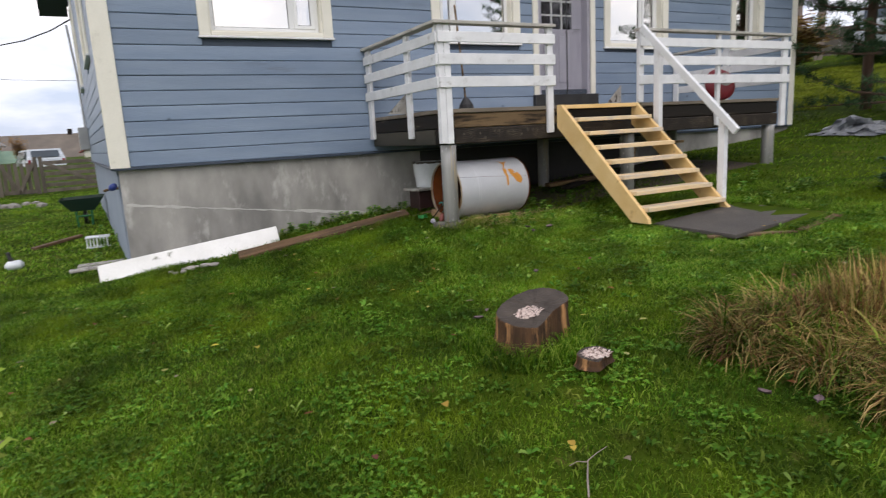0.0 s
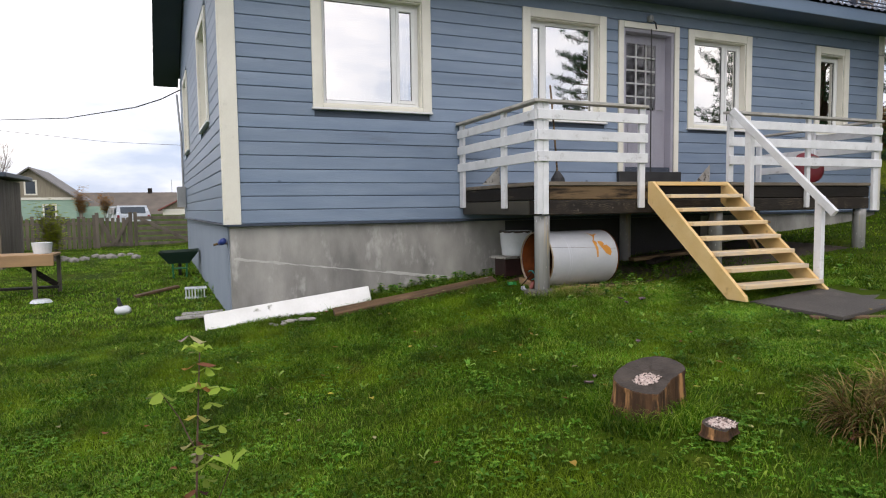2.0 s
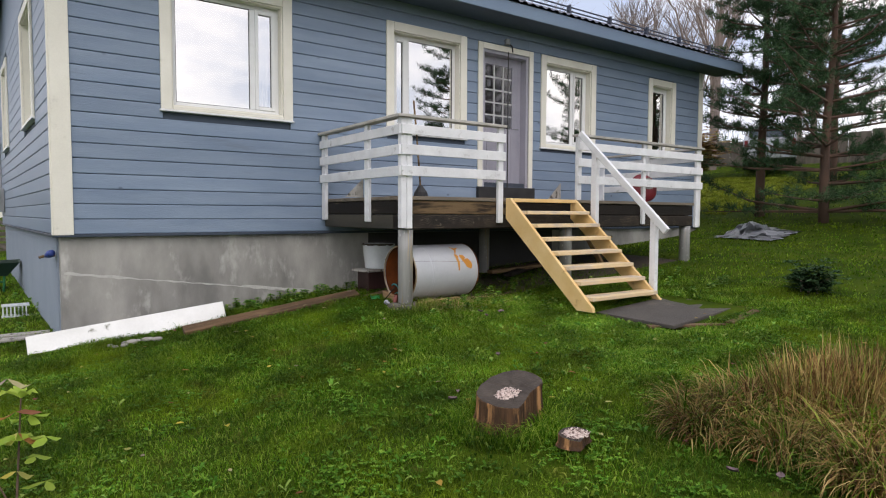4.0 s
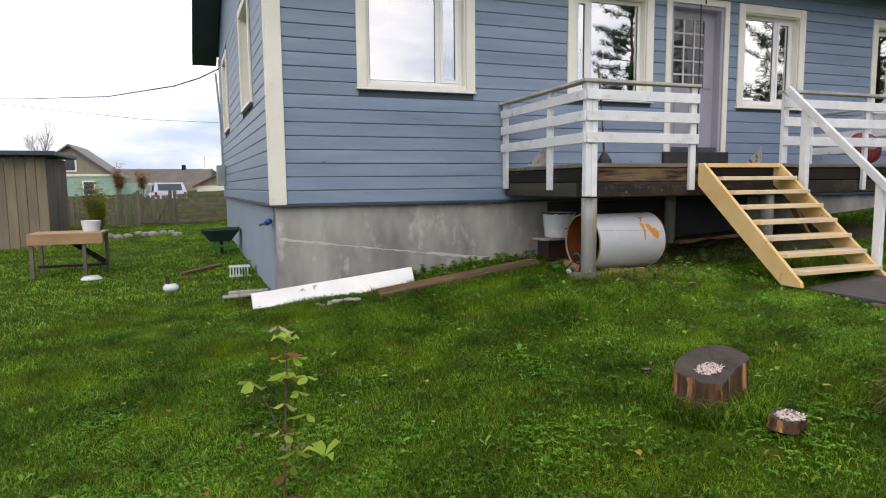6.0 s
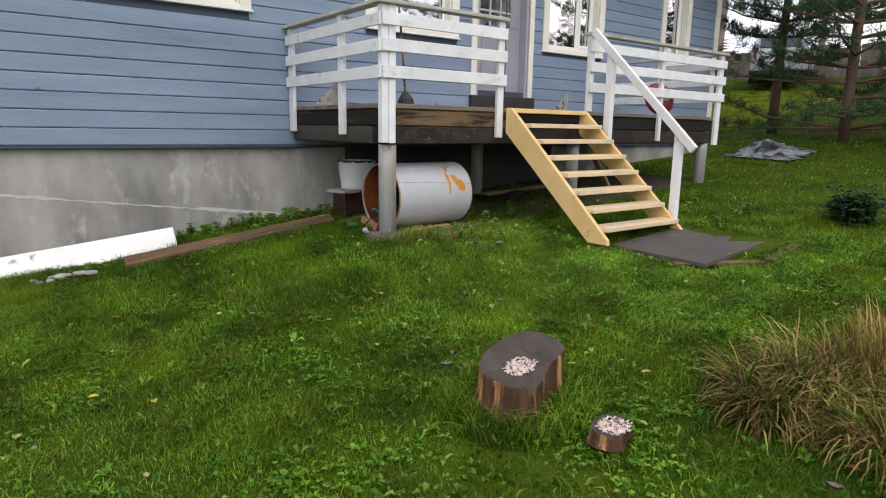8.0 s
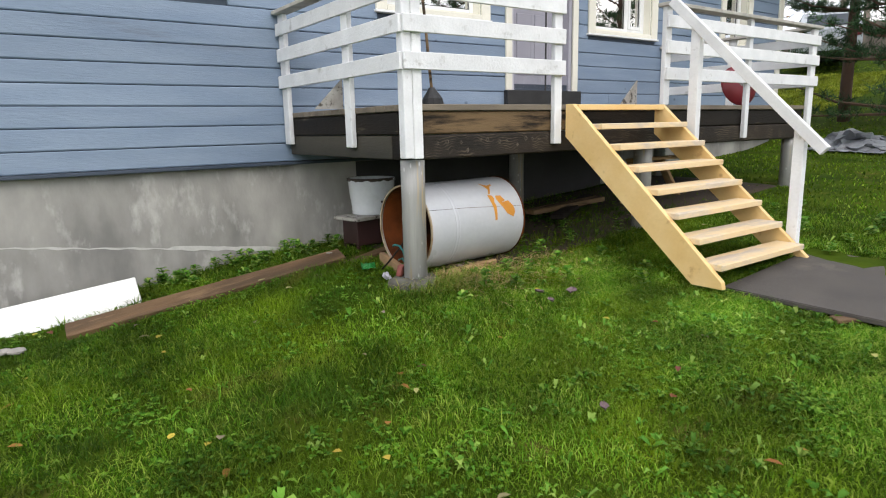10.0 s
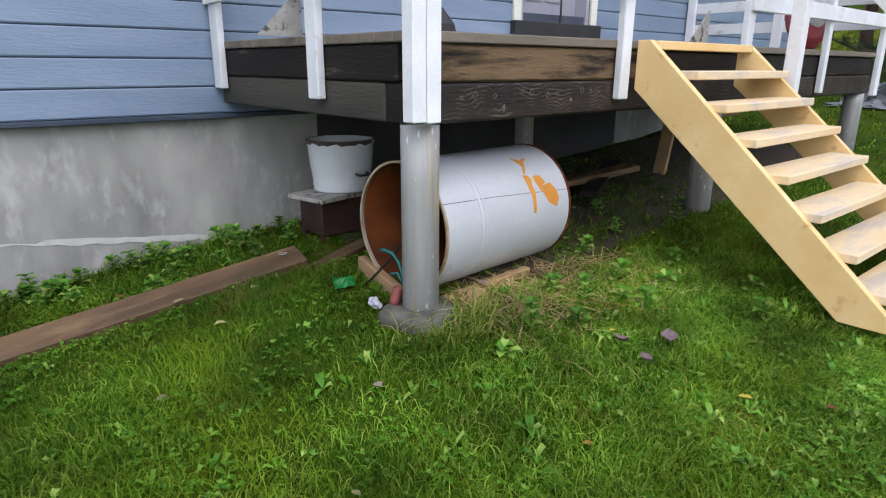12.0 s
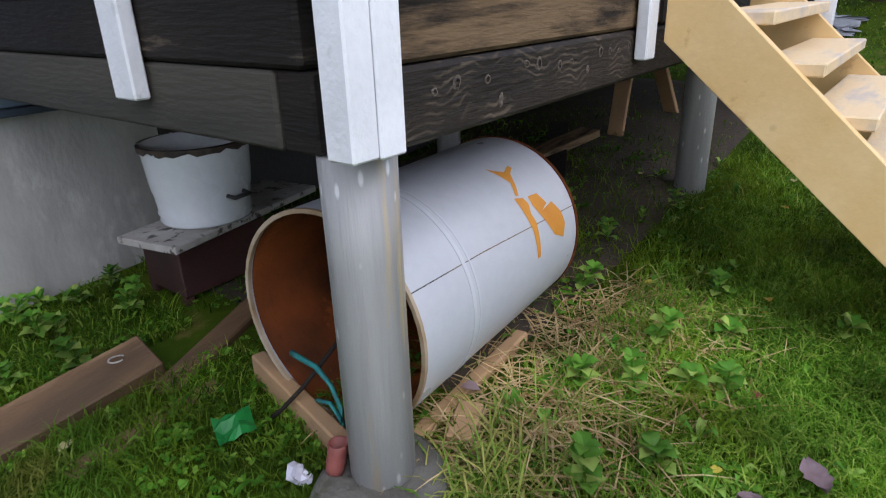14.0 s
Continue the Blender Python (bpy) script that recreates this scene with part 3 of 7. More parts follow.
def net_material():
    m = bpy.data.materials.new("insect_net")
    m.use_nodes = True
    n, l = m.node_tree.nodes, m.node_tree.links
    b, o = n["Principled BSDF"], n["Material Output"]
    b.inputs["Base Color"].default_value, b.inputs["Roughness"].default_value = (0.10, 0.09, 0.11, 1), 0.8
    mix, tr = n.new("ShaderNodeMixShader"), n.new("ShaderNodeBsdfTransparent")
    nz = n.new("ShaderNodeTexNoise")
    nz.inputs["Scale"].default_value = 3
    r = n.new("ShaderNodeMapRange")
    r.inputs[3].default_value, r.inputs[4].default_value = 0.12, 0.32
    l.new(nz.outputs["Fac"], r.inputs[0])
    l.new(r.outputs[0], mix.inputs[0])
    l.new(tr.outputs[0], mix.inputs[1])
    l.new(b.outputs[0], mix.inputs[2])
    l.new(mix.outputs[0], o.inputs[0])
    return m


def foliage_material(name, colours, patches=(), through_light=0.35, rough=0.55):
    """Leaf colours by leaf, with patches over the ground and light passing through."""
    m = bpy.data.materials.new(name)
    m.use_nodes = True
    n, l = m.node_tree.nodes, m.node_tree.links
    b, o = n["Principled BSDF"], n["Material Output"]
    geo, ramp = n.new("ShaderNodeNewGeometry"), n.new("ShaderNodeValToRGB")
    el = ramp.color_ramp.elements
    while len(el) < len(colours):
        el.new(0.5)
    for i, c in enumerate(colours):
        el[i].position, el[i].color = i / (len(colours) - 1), (*c, 1)
    l.new(geo.outputs["Random Per Island"], ramp.inputs[0])
    col = ramp.outputs[0]
    for tone, scale, lo, hi, most in patches:
        nz, r, mx = n.new("ShaderNodeTexNoise"), n.new("ShaderNodeMapRange"), n.new("ShaderNodeMix")
        nz.inputs["Scale"].default_value, nz.inputs["Detail"].default_value = scale, 5
        l.new(geo.outputs["Position"], nz.inputs["Vector"])
        r.inputs[1].default_value, r.inputs[2].default_value, r.inputs[4].default_value = lo, hi, most
        l.new(nz.outputs["Fac"], r.inputs[0])
        mx.data_type = "RGBA"
        mx.inputs[7].default_value = (*tone, 1)
        l.new(r.outputs[0], mx.inputs[0])
        l.new(col, mx.inputs[6])
        col = mx.outputs[2]
    nw, rw, hw = n.new("ShaderNodeTexNoise"), n.new("ShaderNodeMapRange"), n.new("ShaderNodeHueSaturation")
    nw.inputs["Scale"].default_value, nw.inputs["Detail"].default_value = 2.3, 3
    l.new(geo.outputs["Position"], nw.inputs["Vector"])
    rw.inputs[1].default_value, rw.inputs[2].default_value, rw.inputs[3].default_value, rw.inputs[4].default_value = 0.32, 0.68, 0.58, 1.55
    l.new(nw.outputs["Fac"], rw.inputs[0])
    l.new(rw.outputs[0], hw.inputs["Value"])
    l.new(col, hw.inputs["Color"])
    col = hw.outputs[0]
    l.new(col, b.inputs["Base Color"])
    b.inputs["Roughness"].default_value = rough
    b.inputs["Specular IOR Level"].default_value = 0.12
    tl, mix = n.new("ShaderNodeBsdfTranslucent"), n.new("ShaderNodeMixShader")
    l.new(col, tl.inputs[0])
    mix.inputs[0].default_value = through_light
    l.new(b.outputs[0], mix.inputs[1])
    l.new(tl.outputs[0], mix.inputs[2])
    l.new(mix.outputs[0], o.inputs[0])
    return m


GLASS, DOORGLASS, NET = glass_material(), glass_material("door_glass", 2.0), net_material()
GRASS = foliage_material("grass_blades", [(0.022, 0.062, 0.003), (0.052, 0.128, 0.005), (0.105, 0.205, 0.008), (0.26, 0.34, 0.05)],
                         [((0.155, 0.225, 0.008), 1.1, 0.48, 0.66, 0.75), ((0.035, 0.10, 0.010), 0.75, 0.53, 0.66, 0.7), ((0.16, 0.12, 0.03), 2.7, 0.60, 0.72, 0.5)], 0.42)
FRESH = foliage_material("fresh_grass", [(0.06, 0.16, 0.008), (0.115, 0.26, 0.015), (0.20, 0.35, 0.035), (0.34, 0.42, 0.08)], [((0.17, 0.25, 0.012), 1.6, 0.5, 0.66, 0.7)], 0.42)
BANKGRASS = foliage_material("yellow_bank_grass", [(0.13, 0.18, 0.012), (0.22, 0.27, 0.02), (0.32, 0.34, 0.05)], through_light=0.4)
WEED = foliage_material("weed_leaves", [(0.036, 0.11, 0.008), (0.075, 0.185, 0.012), (0.17, 0.29, 0.035)])
DOCK = foliage_material("broad_weed_leaves", [(0.055, 0.16, 0.015), (0.115, 0.26, 0.03), (0.28, 0.38, 0.08)], through_light=0.3, rough=0.4)
YOUNGLEAF = foliage_material("young_leaves", [(0.22, 0.33, 0.04), (0.33, 0.42, 0.07)], through_light=0.45)
DEADLEAF = foliage_material("fallen_leaves", [(0.10, 0.035, 0.03), (0.22, 0.09, 0.03), (0.42, 0.36, 0.05), (0.33, 0.33, 0.10), (0.17, 0.12, 0.13)], through_light=0.15)
STRAW = foliage_material("dry_grass", [(0.055, 0.03, 0.012), (0.15, 0.08, 0.028), (0.27, 0.16, 0.055), (0.50, 0.37, 0.15), (0.24, 0.24, 0.05)], through_light=0.3)
PALESTRAW = foliage_material("pale_straw", [(0.20, 0.12, 0.05), (0.38, 0.27, 0.12), (0.56, 0.44, 0.24), (0.28, 0.18, 0.08)], through_light=0.25)
MAUVE = material("mauve_dead_leaf", (0.17, 0.12, 0.13), (0.11, 0.07, 0.07), 20, 0.7, 0.3)
PALEGRASS = foliage_material("pale_grass", [(0.08, 0.17, 0.015), (0.20, 0.27, 0.04), (0.33, 0.30, 0.09), (0.06, 0.14, 0.012)], through_light=0.35)
NEEDLE = foliage_material("pine_needles", [(0.02, 0.05, 0.022), (0.035, 0.08, 0.032), (0.06, 0.11, 0.045)], through_light=0.15)
BUSHLEAF = foliage_material("yellow_bush_leaves", [(0.26, 0.33, 0.03), (0.38, 0.42, 0.05), (0.2, 0.22, 0.03)], through_light=0.5)
FARLEAF = foliage_material("autumn_leaves", [(0.40, 0.20, 0.04), (0.30, 0.18, 0.05)])
BARK = material("pine_bark", (0.075, 0.045, 0.032), (0.13, 0.075, 0.05), 6, 0.9, 0.7, 30, stretch=(1, 1, 0.3))
TWIG = material("bare_twigs", (0.20, 0.155, 0.13), (0.28, 0.23, 0.20), 4, 0.85, 0.3)
REDTWIG = material("reddish_young_bark", (0.13, 0.075, 0.05), (0.08, 0.05, 0.035), 9, 0.7, 0.2)
STUMPSIDE = material("stump_side_wood", (0.12, 0.062, 0.028), (0.020, 0.014, 0.010), 9, 0.8, 0.9, 40, stretch=(1.9, 1.9, 0.22), spec=0.2, stain=(0.42, 0.22, 0.09), stain_scale=7, stain_from=0.53, stain_to=0.66)
STUMPTOP = material("stump_top_wood", (0.062, 0.048, 0.036), (0.028, 0.021, 0.016), 8, 0.8, 0.6, 60)
SEED = material("pale_seed_husks", (0.74, 0.64, 0.58), (0.50, 0.38, 0.33), 30, 0.8, 0.6, 120, stain=(0.18, 0.12, 0.10), stain_scale=40, stain_from=0.5, stain_to=0.6)
WHITEBOARD = material("white_painted_board", (0.78, 0.78, 0.76), (0.66, 0.66, 0.63), 3, 0.5, 0.2, 40, stain=(0.16, 0.17, 0.12), stain_scale=5, stain_from=0.64, stain_to=0.72)
PLANKOLD = material("old_ground_plank", (0.15, 0.086, 0.038), (0.065, 0.039, 0.018), 4, 0.75, 0.5, 40, stretch=(0.4, 2, 1), stain=(0.22, 0.14, 0.07), stain_scale=3, stain_from=0.58, stain_to=0.7)
SLAB = material("grey_rubber_mat", (0.055, 0.048, 0.042), (0.085, 0.075, 0.065), 3, 0.75, 0.5, 90, stain=(0.14, 0.12, 0.095), stain_scale=2, stain_from=0.62, stain_to=0.8)
MAROON = material("maroon_paint", (0.055, 0.018, 0.018), (0.035, 0.015, 0.014), 4, 0.5, 0.1)
ENAMEL = material("white_enamel", (0.72, 0.75, 0.76), (0.64, 0.68, 0.70), 4, 0.25, 0.05, 30)
BLACK = material("black_plastic", (0.015, 0.015, 0.016), (0.03, 0.03, 0.03), 6, 0.5, 0.1)
CHIP = material("chipped_black_rim", (0.02, 0.016, 0.014), (0.07, 0.05, 0.035), 18, 0.7, 0.6, 60, stain=(0.60, 0.62, 0.62), stain_scale=14, stain_from=0.58, stain_to=0.62)
PEELBOARD = material("peeling_white_board", (0.42, 0.41, 0.38), (0.28, 0.26, 0.23), 8, 0.8, 0.5, 50, stain=(0.07, 0.06, 0.05), stain_scale=18, stain_from=0.55, stain_to=0.62)
ORANGE = material("orange_paint", (0.55, 0.25, 0.025), (0.45, 0.18, 0.02), 8, 0.6, 0.2)
TEAL = material("teal_rope", (0.02, 0.22, 0.20), (0.015, 0.13, 0.13), 20, 0.6, 0.3)
CANRED = material("dull_red_tin", (0.26, 0.075, 0.06), (0.14, 0.04, 0.03), 12, 0.6, 0.2)
GREENSCRAP = material("bright_green_plastic", (0.03, 0.30, 0.06), (0.025, 0.22, 0.05), 9, 0.4, 0.1)
REDPLASTIC = material("red_plastic", (0.22, 0.016, 0.025), (0.16, 0.014, 0.02), 4, 0.4, 0.05)
GREENPLASTIC = material("green_paint", (0.02, 0.16, 0.05), (0.015, 0.11, 0.04), 4, 0.4, 0.05)
BLUEPLASTIC = material("blue_plastic", (0.03, 0.06, 0.30), (0.025, 0.05, 0.22), 4, 0.4, 0.05)
BARROW = material("dark_green_tray", (0.02, 0.05, 0.035), (0.03, 0.065, 0.045), 4, 0.5, 0.1)
GREYMETAL = material("grey_metal", (0.34, 0.35, 0.35), (0.26, 0.27, 0.27), 4, 0.45, 0.1, metal=0.4)
TARP = material("silver_tarpaulin", (0.52, 0.54, 0.57), (0.40, 0.42, 0.45), 3, 0.4, 0.2, 30)
FENCEWOOD = material("weathered_fence_wood", (0.17, 0.145, 0.115), (0.10, 0.085, 0.07), 3, 0.85, 0.4, 30, stretch=(2, 2, 0.4), vary=0.22)
SHEDWOOD = material("shed_boards", (0.26, 0.21, 0.14), (0.17, 0.14, 0.10), 3, 0.85, 0.4, 30, stretch=(2, 2, 0.3), vary=0.18)
TABLEWOOD = material("workbench_wood", (0.42, 0.26, 0.12), (0.30, 0.19, 0.10), 3, 0.75, 0.3, 40, stretch=(0.5, 1, 2))
HOUSEGREEN = material("pale_green_boards", (0.32, 0.46, 0.36), (0.27, 0.40, 0.32), 2, 0.7, 0.2, 20, stretch=(1, 1, 4))
HOUSEGREY = material("grey_brown_gable_boards", (0.30, 0.27, 0.20), (0.23, 0.20, 0.15), 2, 0.8, 0.2, 20, stretch=(4, 4, 0.5))
SLATE = material("grey_sheet_roof", (0.22, 0.21, 0.20), (0.16, 0.155, 0.15), 1.5, 0.8, 0.2, 12)
BARNROOF = material("brown_grey_barn_roof", (0.15, 0.125, 0.10), (0.10, 0.085, 0.07), 0.5, 0.85, 0.2, 6)
REDROOF = material("dull_red_roof", (0.26, 0.09, 0.07), (0.20, 0.07, 0.06), 2, 0.7, 0.2)
CARPAINT = material("pale_silver_car_paint", (0.50, 0.54, 0.57), (0.46, 0.50, 0.53), 2, 0.25, 0.02, metal=0.3)
DARKGLASS = material("dark_car_glass", (0.05, 0.065, 0.08), (0.04, 0.05, 0.06), 2, 0.08, 0)
STONE = material("grey_stone", (0.34, 0.32, 0.29), (0.25, 0.235, 0.215), 6, 0.85, 0.5, 40)
CURTAIN = material("white_net_curtain", (0.72, 0.71, 0.68), (0.62, 0.61, 0.58), 3, 0.9, 0.1, stretch=(6, 1, 0.4))
PANEL = material("indoor_wall_paper", (0.40, 0.37, 0.32), (0.34, 0.31, 0.27), 2, 0.9, 0.05)


# ---- windows and door of the house ----
def window(name, o, split, narrow_first, label, depth=0.15):
    """A recessed window in the front wall: casing, reveal, frame with two lights, panes, sill."""
    x0, x1, z0, z1 = o
    t = TRIM
    w = structure(thing(name, ((x0 + x1) / 2, Y0, z0), label, "window"), label, "window")
    f, k = Y0 - 0.052, Y0 - 0.023
    ix0, ix1, iz0, iz1 = x0 + t, x1 - t, z0 + t * 0.6, z1 - t
    box("casing", (x0, ix0, f, k, z0 + 0.03, z1), CREAM, w, 0.004)
    box("casing", (ix1, x1, f, k, z0 + 0.03, z1), CREAM, w, 0.004)
    box("casing", (ix0 + 0.001, ix1 - 0.001, f + 0.002, k, iz1, z1), CREAM, w, 0.004)
    box("casing", (ix0 + 0.001, ix1 - 0.001, f + 0.002, k, z0 + 0.03, iz0), CREAM, w, 0.004)
    box("window_sill", (x0 - 0.015, x1 + 0.015, f - 0.016, Y0 + depth, z0 + 0.002, z0 + 0.028), WHITE_PVC, w, 0.005)
    for d in ((ix0, ix0 + 0.016, k + 0.001, Y0 + depth, iz0, iz1), (ix1 - 0.016, ix1, k + 0.001, Y0 + depth, iz0, iz1), (ix0 + 0.017, ix1 - 0.017, k + 0.001, Y0 + depth, iz1 - 0.016, iz1),
              (ix0 + 0.017, ix1 - 0.017, k + 0.001, Y0 + depth, iz0, iz0 + 0.016)):
        box("reveal", d, CREAM, w, 0.0)
    a0, a1, b0, b1 = ix0 + 0.017, ix1 - 0.017, iz0 + 0.017, iz1 - 0.017
    q0, q1, fr = Y0 + depth - 0.065, Y0 + depth - 0.002, 0.055
    bm = bmesh.new()
    for d in ((a0, a0 + fr, b0, b1), (a1 - fr, a1, b0, b1), (a0 + fr, a1 - fr, b0, b0 + fr), (a0 + fr, a1 - fr, b1 - fr, b1)):
        add_box(bm, d[0], d[1], q0, q1, d[2], d[3], 0.004)
    cuts = [a0 + fr, a1 - fr]
    if split:
        mid = a0 + (a1 - a0) * split
        add_box(bm, mid - 0.035, mid + 0.035, q0, q1, b0 + fr, b1 - fr, 0.004)
        cuts = [a0 + fr, mid - 0.035, mid + 0.035, a1 - fr]
    frame_ob = part("window_frame", bm, WHITE_PVC, w)
    spans = list(zip(cuts[::2], cuts[1::2]))
    narrow = (0 if narrow_first else len(spans) - 1) if split else 0
    for i, (s, e) in enumerate(spans):
        g0 = 0.0
        if i == narrow:
            g0 = 0.045
            bm = bmesh.new()
            for d in ((s, s + g0, b0 + fr, b1 - fr), (e - g0, e, b0 + fr, b1 - fr), (s + g0, e - g0, b0 + fr, b0 + fr + g0), (s + g0, e - g0, b1 - fr - g0, b1 - fr)):
                add_box(bm, d[0], d[1], q0 - 0.012, q1 - 0.01, d[2], d[3], 0.004)
            sash = part("sash", bm, WHITE_PVC, w)
            part("window_handle", add_box(bmesh.new(), e - 0.03, e - 0.015, q1 - 0.008, q1 + 0.02, (b0 + b1) / 2 - 0.05, (b0 + b1) / 2 + 0.05, 0.004), WHITE_PVC, sash)
        bm = bmesh.new()
        add_box(bm, s + g0 - 0.002, e - g0 + 0.002, q0 + 0.02, q0 + 0.026, b0 + fr + g0 - 0.002, b1 - fr - g0 + 0.002)
        part("pane", bm, GLASS, w, "reflecting glass pane").visible_shadow = False
        gasket = bmesh.new()
        u0, u1, v0, v1 = s + g0, e - g0, b0 + fr + g0, b1 - fr - g0
        for d in ((u0, u0 + 0.007, v0, v1), (u1 - 0.007, u1, v0, v1), (u0, u1, v0, v0 + 0.007), (u0, u1, v1 - 0.007, v1)):
            add_box(gasket, d[0], d[1], q0 + 0.012, q0 + 0.019, d[2], d[3])
        part("gasket", gasket, BLACK, w, "thin black rubber gasket")
    return w


window("window_1", OPEN_FRONT[0], 0.74, False, "large white plastic window with cream timber casing")
window("window_2", OPEN_FRONT[1], 0.24, True, "white plastic window with cream casing reflecting pines")
window("window_3", OPEN_FRONT[3], 0.66, False, "white plastic window with cream casing beside the door")
window("window_4", OPEN_FRONT[4], 0, False, "narrow white plastic window with cream casing")
for k, o in enumerate(OPEN_SIDE):
    before = set(scene.objects)
    w = window("window_5" if k == 0 else "window_6", (o[0], o[1], o[2], o[3]), 0.4, True, "white window with cream casing in the end wall")
    turn = Matrix.Translation((X0, 0, 0)) @ Matrix.Rotation(radians(-90), 4, "Z") @ Matrix.Scale(-1, 4, (1, 0, 0)) @ Matrix.Translation((0, -Y0, 0))
    # mirrored onto the end wall: distance along the front becomes distance along the side
    for ob in set(scene.objects) - before:
        if ob.data:
            off = ORIGIN[w.name]
            ob.data.transform(Matrix.Translation(off))
            ob.data.transform(turn)
            ob.data.flip_normals()
            ob.data.transform(Matrix.Translation(-Vector((X0, (o[0] + o[1]) / 2, o[2]))))
    w.location = (X0, (o[0] + o[1]) / 2, o[2])

x0, x1, z0, z1 = OPEN_FRONT[2]
door = structure(thing("door_1", (6.7, Y0, z0), "lilac-grey entrance door with small glazed squares behind an insect net", "door"), "lilac-grey entrance door with small glazed squares behind an insect net", "door")
t = TRIM * 0.75
f, k = Y0 - 0.052, Y0 - 0.023
box("casing", (x0, x0 + t, f, k, z0, z1), CREAM, door, 0.004)
box("casing", (x1 - t, x1, f, k, z0, z1), CREAM, door, 0.004)
box("casing", (x0 + t + 0.001, x1 - t - 0.001, f, k, z1 - t, z1), CREAM, door, 0.004)
box("reveal", (x1 - TRIM - 0.02, x1 - TRIM + 0.03, k + 0.001, Y0 + 0.2, z0, z1 - TRIM + 0.03), LILAC, door, 0)
box("reveal", (x0 + TRIM - 0.03, x0 + TRIM + 0.02, k + 0.001, Y0 + 0.2, z0, z1 - TRIM + 0.03), LILAC, door, 0)
box("reveal", (x0 + TRIM + 0.021, x1 - TRIM - 0.021, k + 0.001, Y0 + 0.2, z1 - TRIM - 0.02, z1 - TRIM + 0.03), LILAC, door, 0)
dx0, dx1, dy, dz0, dz1 = x0 + TRIM + 0.022, x1 - TRIM - 0.022, Y0 + 0.12, z0 + 0.08, z1 - TRIM - 0.022
bm = bmesh.new()
gx0, gx1, gz0, gz1 = dx0 + 0.13, dx1 - 0.2, dz0 + 0.95, dz1 - 0.14
for d in ((dx0, gx0, dz0, dz1), (gx1, dx1, dz0, dz1), (gx0, gx1, dz0, gz0), (gx0, gx1, gz1, dz1)):
    add_box(bm, d[0], d[1], dy, dy + 0.05, d[2], d[3])
leaf = part("door_leaf", bm, LILAC, door)
part("pane", add_box(bmesh.new(), gx0, gx1, dy + 0.02, dy + 0.026, gz0, gz1), DOORGLASS, leaf, "dark glass of the door")
for i in range(1, 5):
    zz = gz0 + (gz1 - gz0) * i / 5
    part("glazing_bar", add_box(bmesh.new(), gx0, gx1, dy + 0.005, dy + 0.018, zz - 0.013, zz + 0.013), WHITE_PVC, leaf)
for i in (1, 2):
    xx = gx0 + (gx1 - gx0) * i / 3
    part("glazing_bar", add_box(bmesh.new(), xx - 0.012, xx + 0.012, dy + 0.003, dy + 0.018, gz0, gz1), WHITE_PVC, leaf)
for i in range(2):
    s = gx0 + (gx1 - gx0) * i / 2 + 0.03
    part("door_panel", add_box(bmesh.new(), s, s + (gx1 - gx0) / 2 - 0.06, dy - 0.012, dy - 0.001, dz0 + 0.12, gz0 - 0.1, 0.008), LILAC, leaf)
part("door_handle", bar(bmesh.new(), (dx1 - 0.08, dy - 0.04, dz0 + 0.95), (dx1 - 0.2, dy - 0.04, dz0 + 0.95), 0.02, 0.02), GREYMETAL, leaf, "grey metal lever handle")
box("threshold", (x0 - 0.02, x1 + 0.02, Y0 - 0.10, Y0 - 0.024, DECK + 0.002, z0 - 0.002), BLACK, door, 0.006, label="dark painted threshold step")
bm = bmesh.new()
for i in range(25):
    for j in range(2):
        s = i / 24
        bm.verts.new((x0 + t + 0.01 + (x1 - x0 - 2 * t - 0.02) * s, Y0 - 0.056 - 0.012 * math.sin(s * 19) - 0.006 * j, z1 - t if j else z0 + 0.02))
bm.verts.ensure_lookup_table()
for i in range(24):
    bm.faces.new((bm.verts[2 * i], bm.verts[2 * i + 1], bm.verts[2 * i + 3], bm.verts[2 * i + 2]))
net = thing("insect_net", (6.7, Y0 - 0.05, z0), "dark translucent insect net hanging in the doorway", "insect net")
part("netting", bm, NET, net, smooth=True)
box("weight_strip", ((x0 + x1) / 2 - 0.012, (x0 + x1) / 2 + 0.008, Y0 - 0.09, Y0 - 0.078, z0 - 0.05, z1 - t), BLACK, net, 0.002)
lamp = thing("porch_lamp", (6.69, Y0 - 0.03, 4.40), "small grey spot lamp above the door, unlit", "wall lamp")
part("lamp_body", tube(bmesh.new(), [(6.66, Y0 - 0.10, 4.44), (6.66, Y0 - 0.10, 4.36)], [0.045, 0.05], 14), GREYMETAL, lamp)
part("bracket", bar(bmesh.new(), (6.66, Y0 - 0.03, 4.43), (6.66, Y0 - 0.08, 4.43), 0.03, 0.03), GREYMETAL, lamp)
part("lamp_cable", tube(bmesh.new(), [(6.72, Y0 - 0.055, 4.40), (6.80, Y0 - 0.06, 4.36), (6.82, Y0 - 0.06, 4.26)], 0.012, 6), BLACK, lamp)

# rooms behind the windows
structure(box("partition", (X0 + 0.2, X1 - 0.2, Y0 + 3.4, Y0 + 3.5, SILL + 0.3, EAVE - 0.1), PANEL, None, 0), "papered indoor wall", "wall")


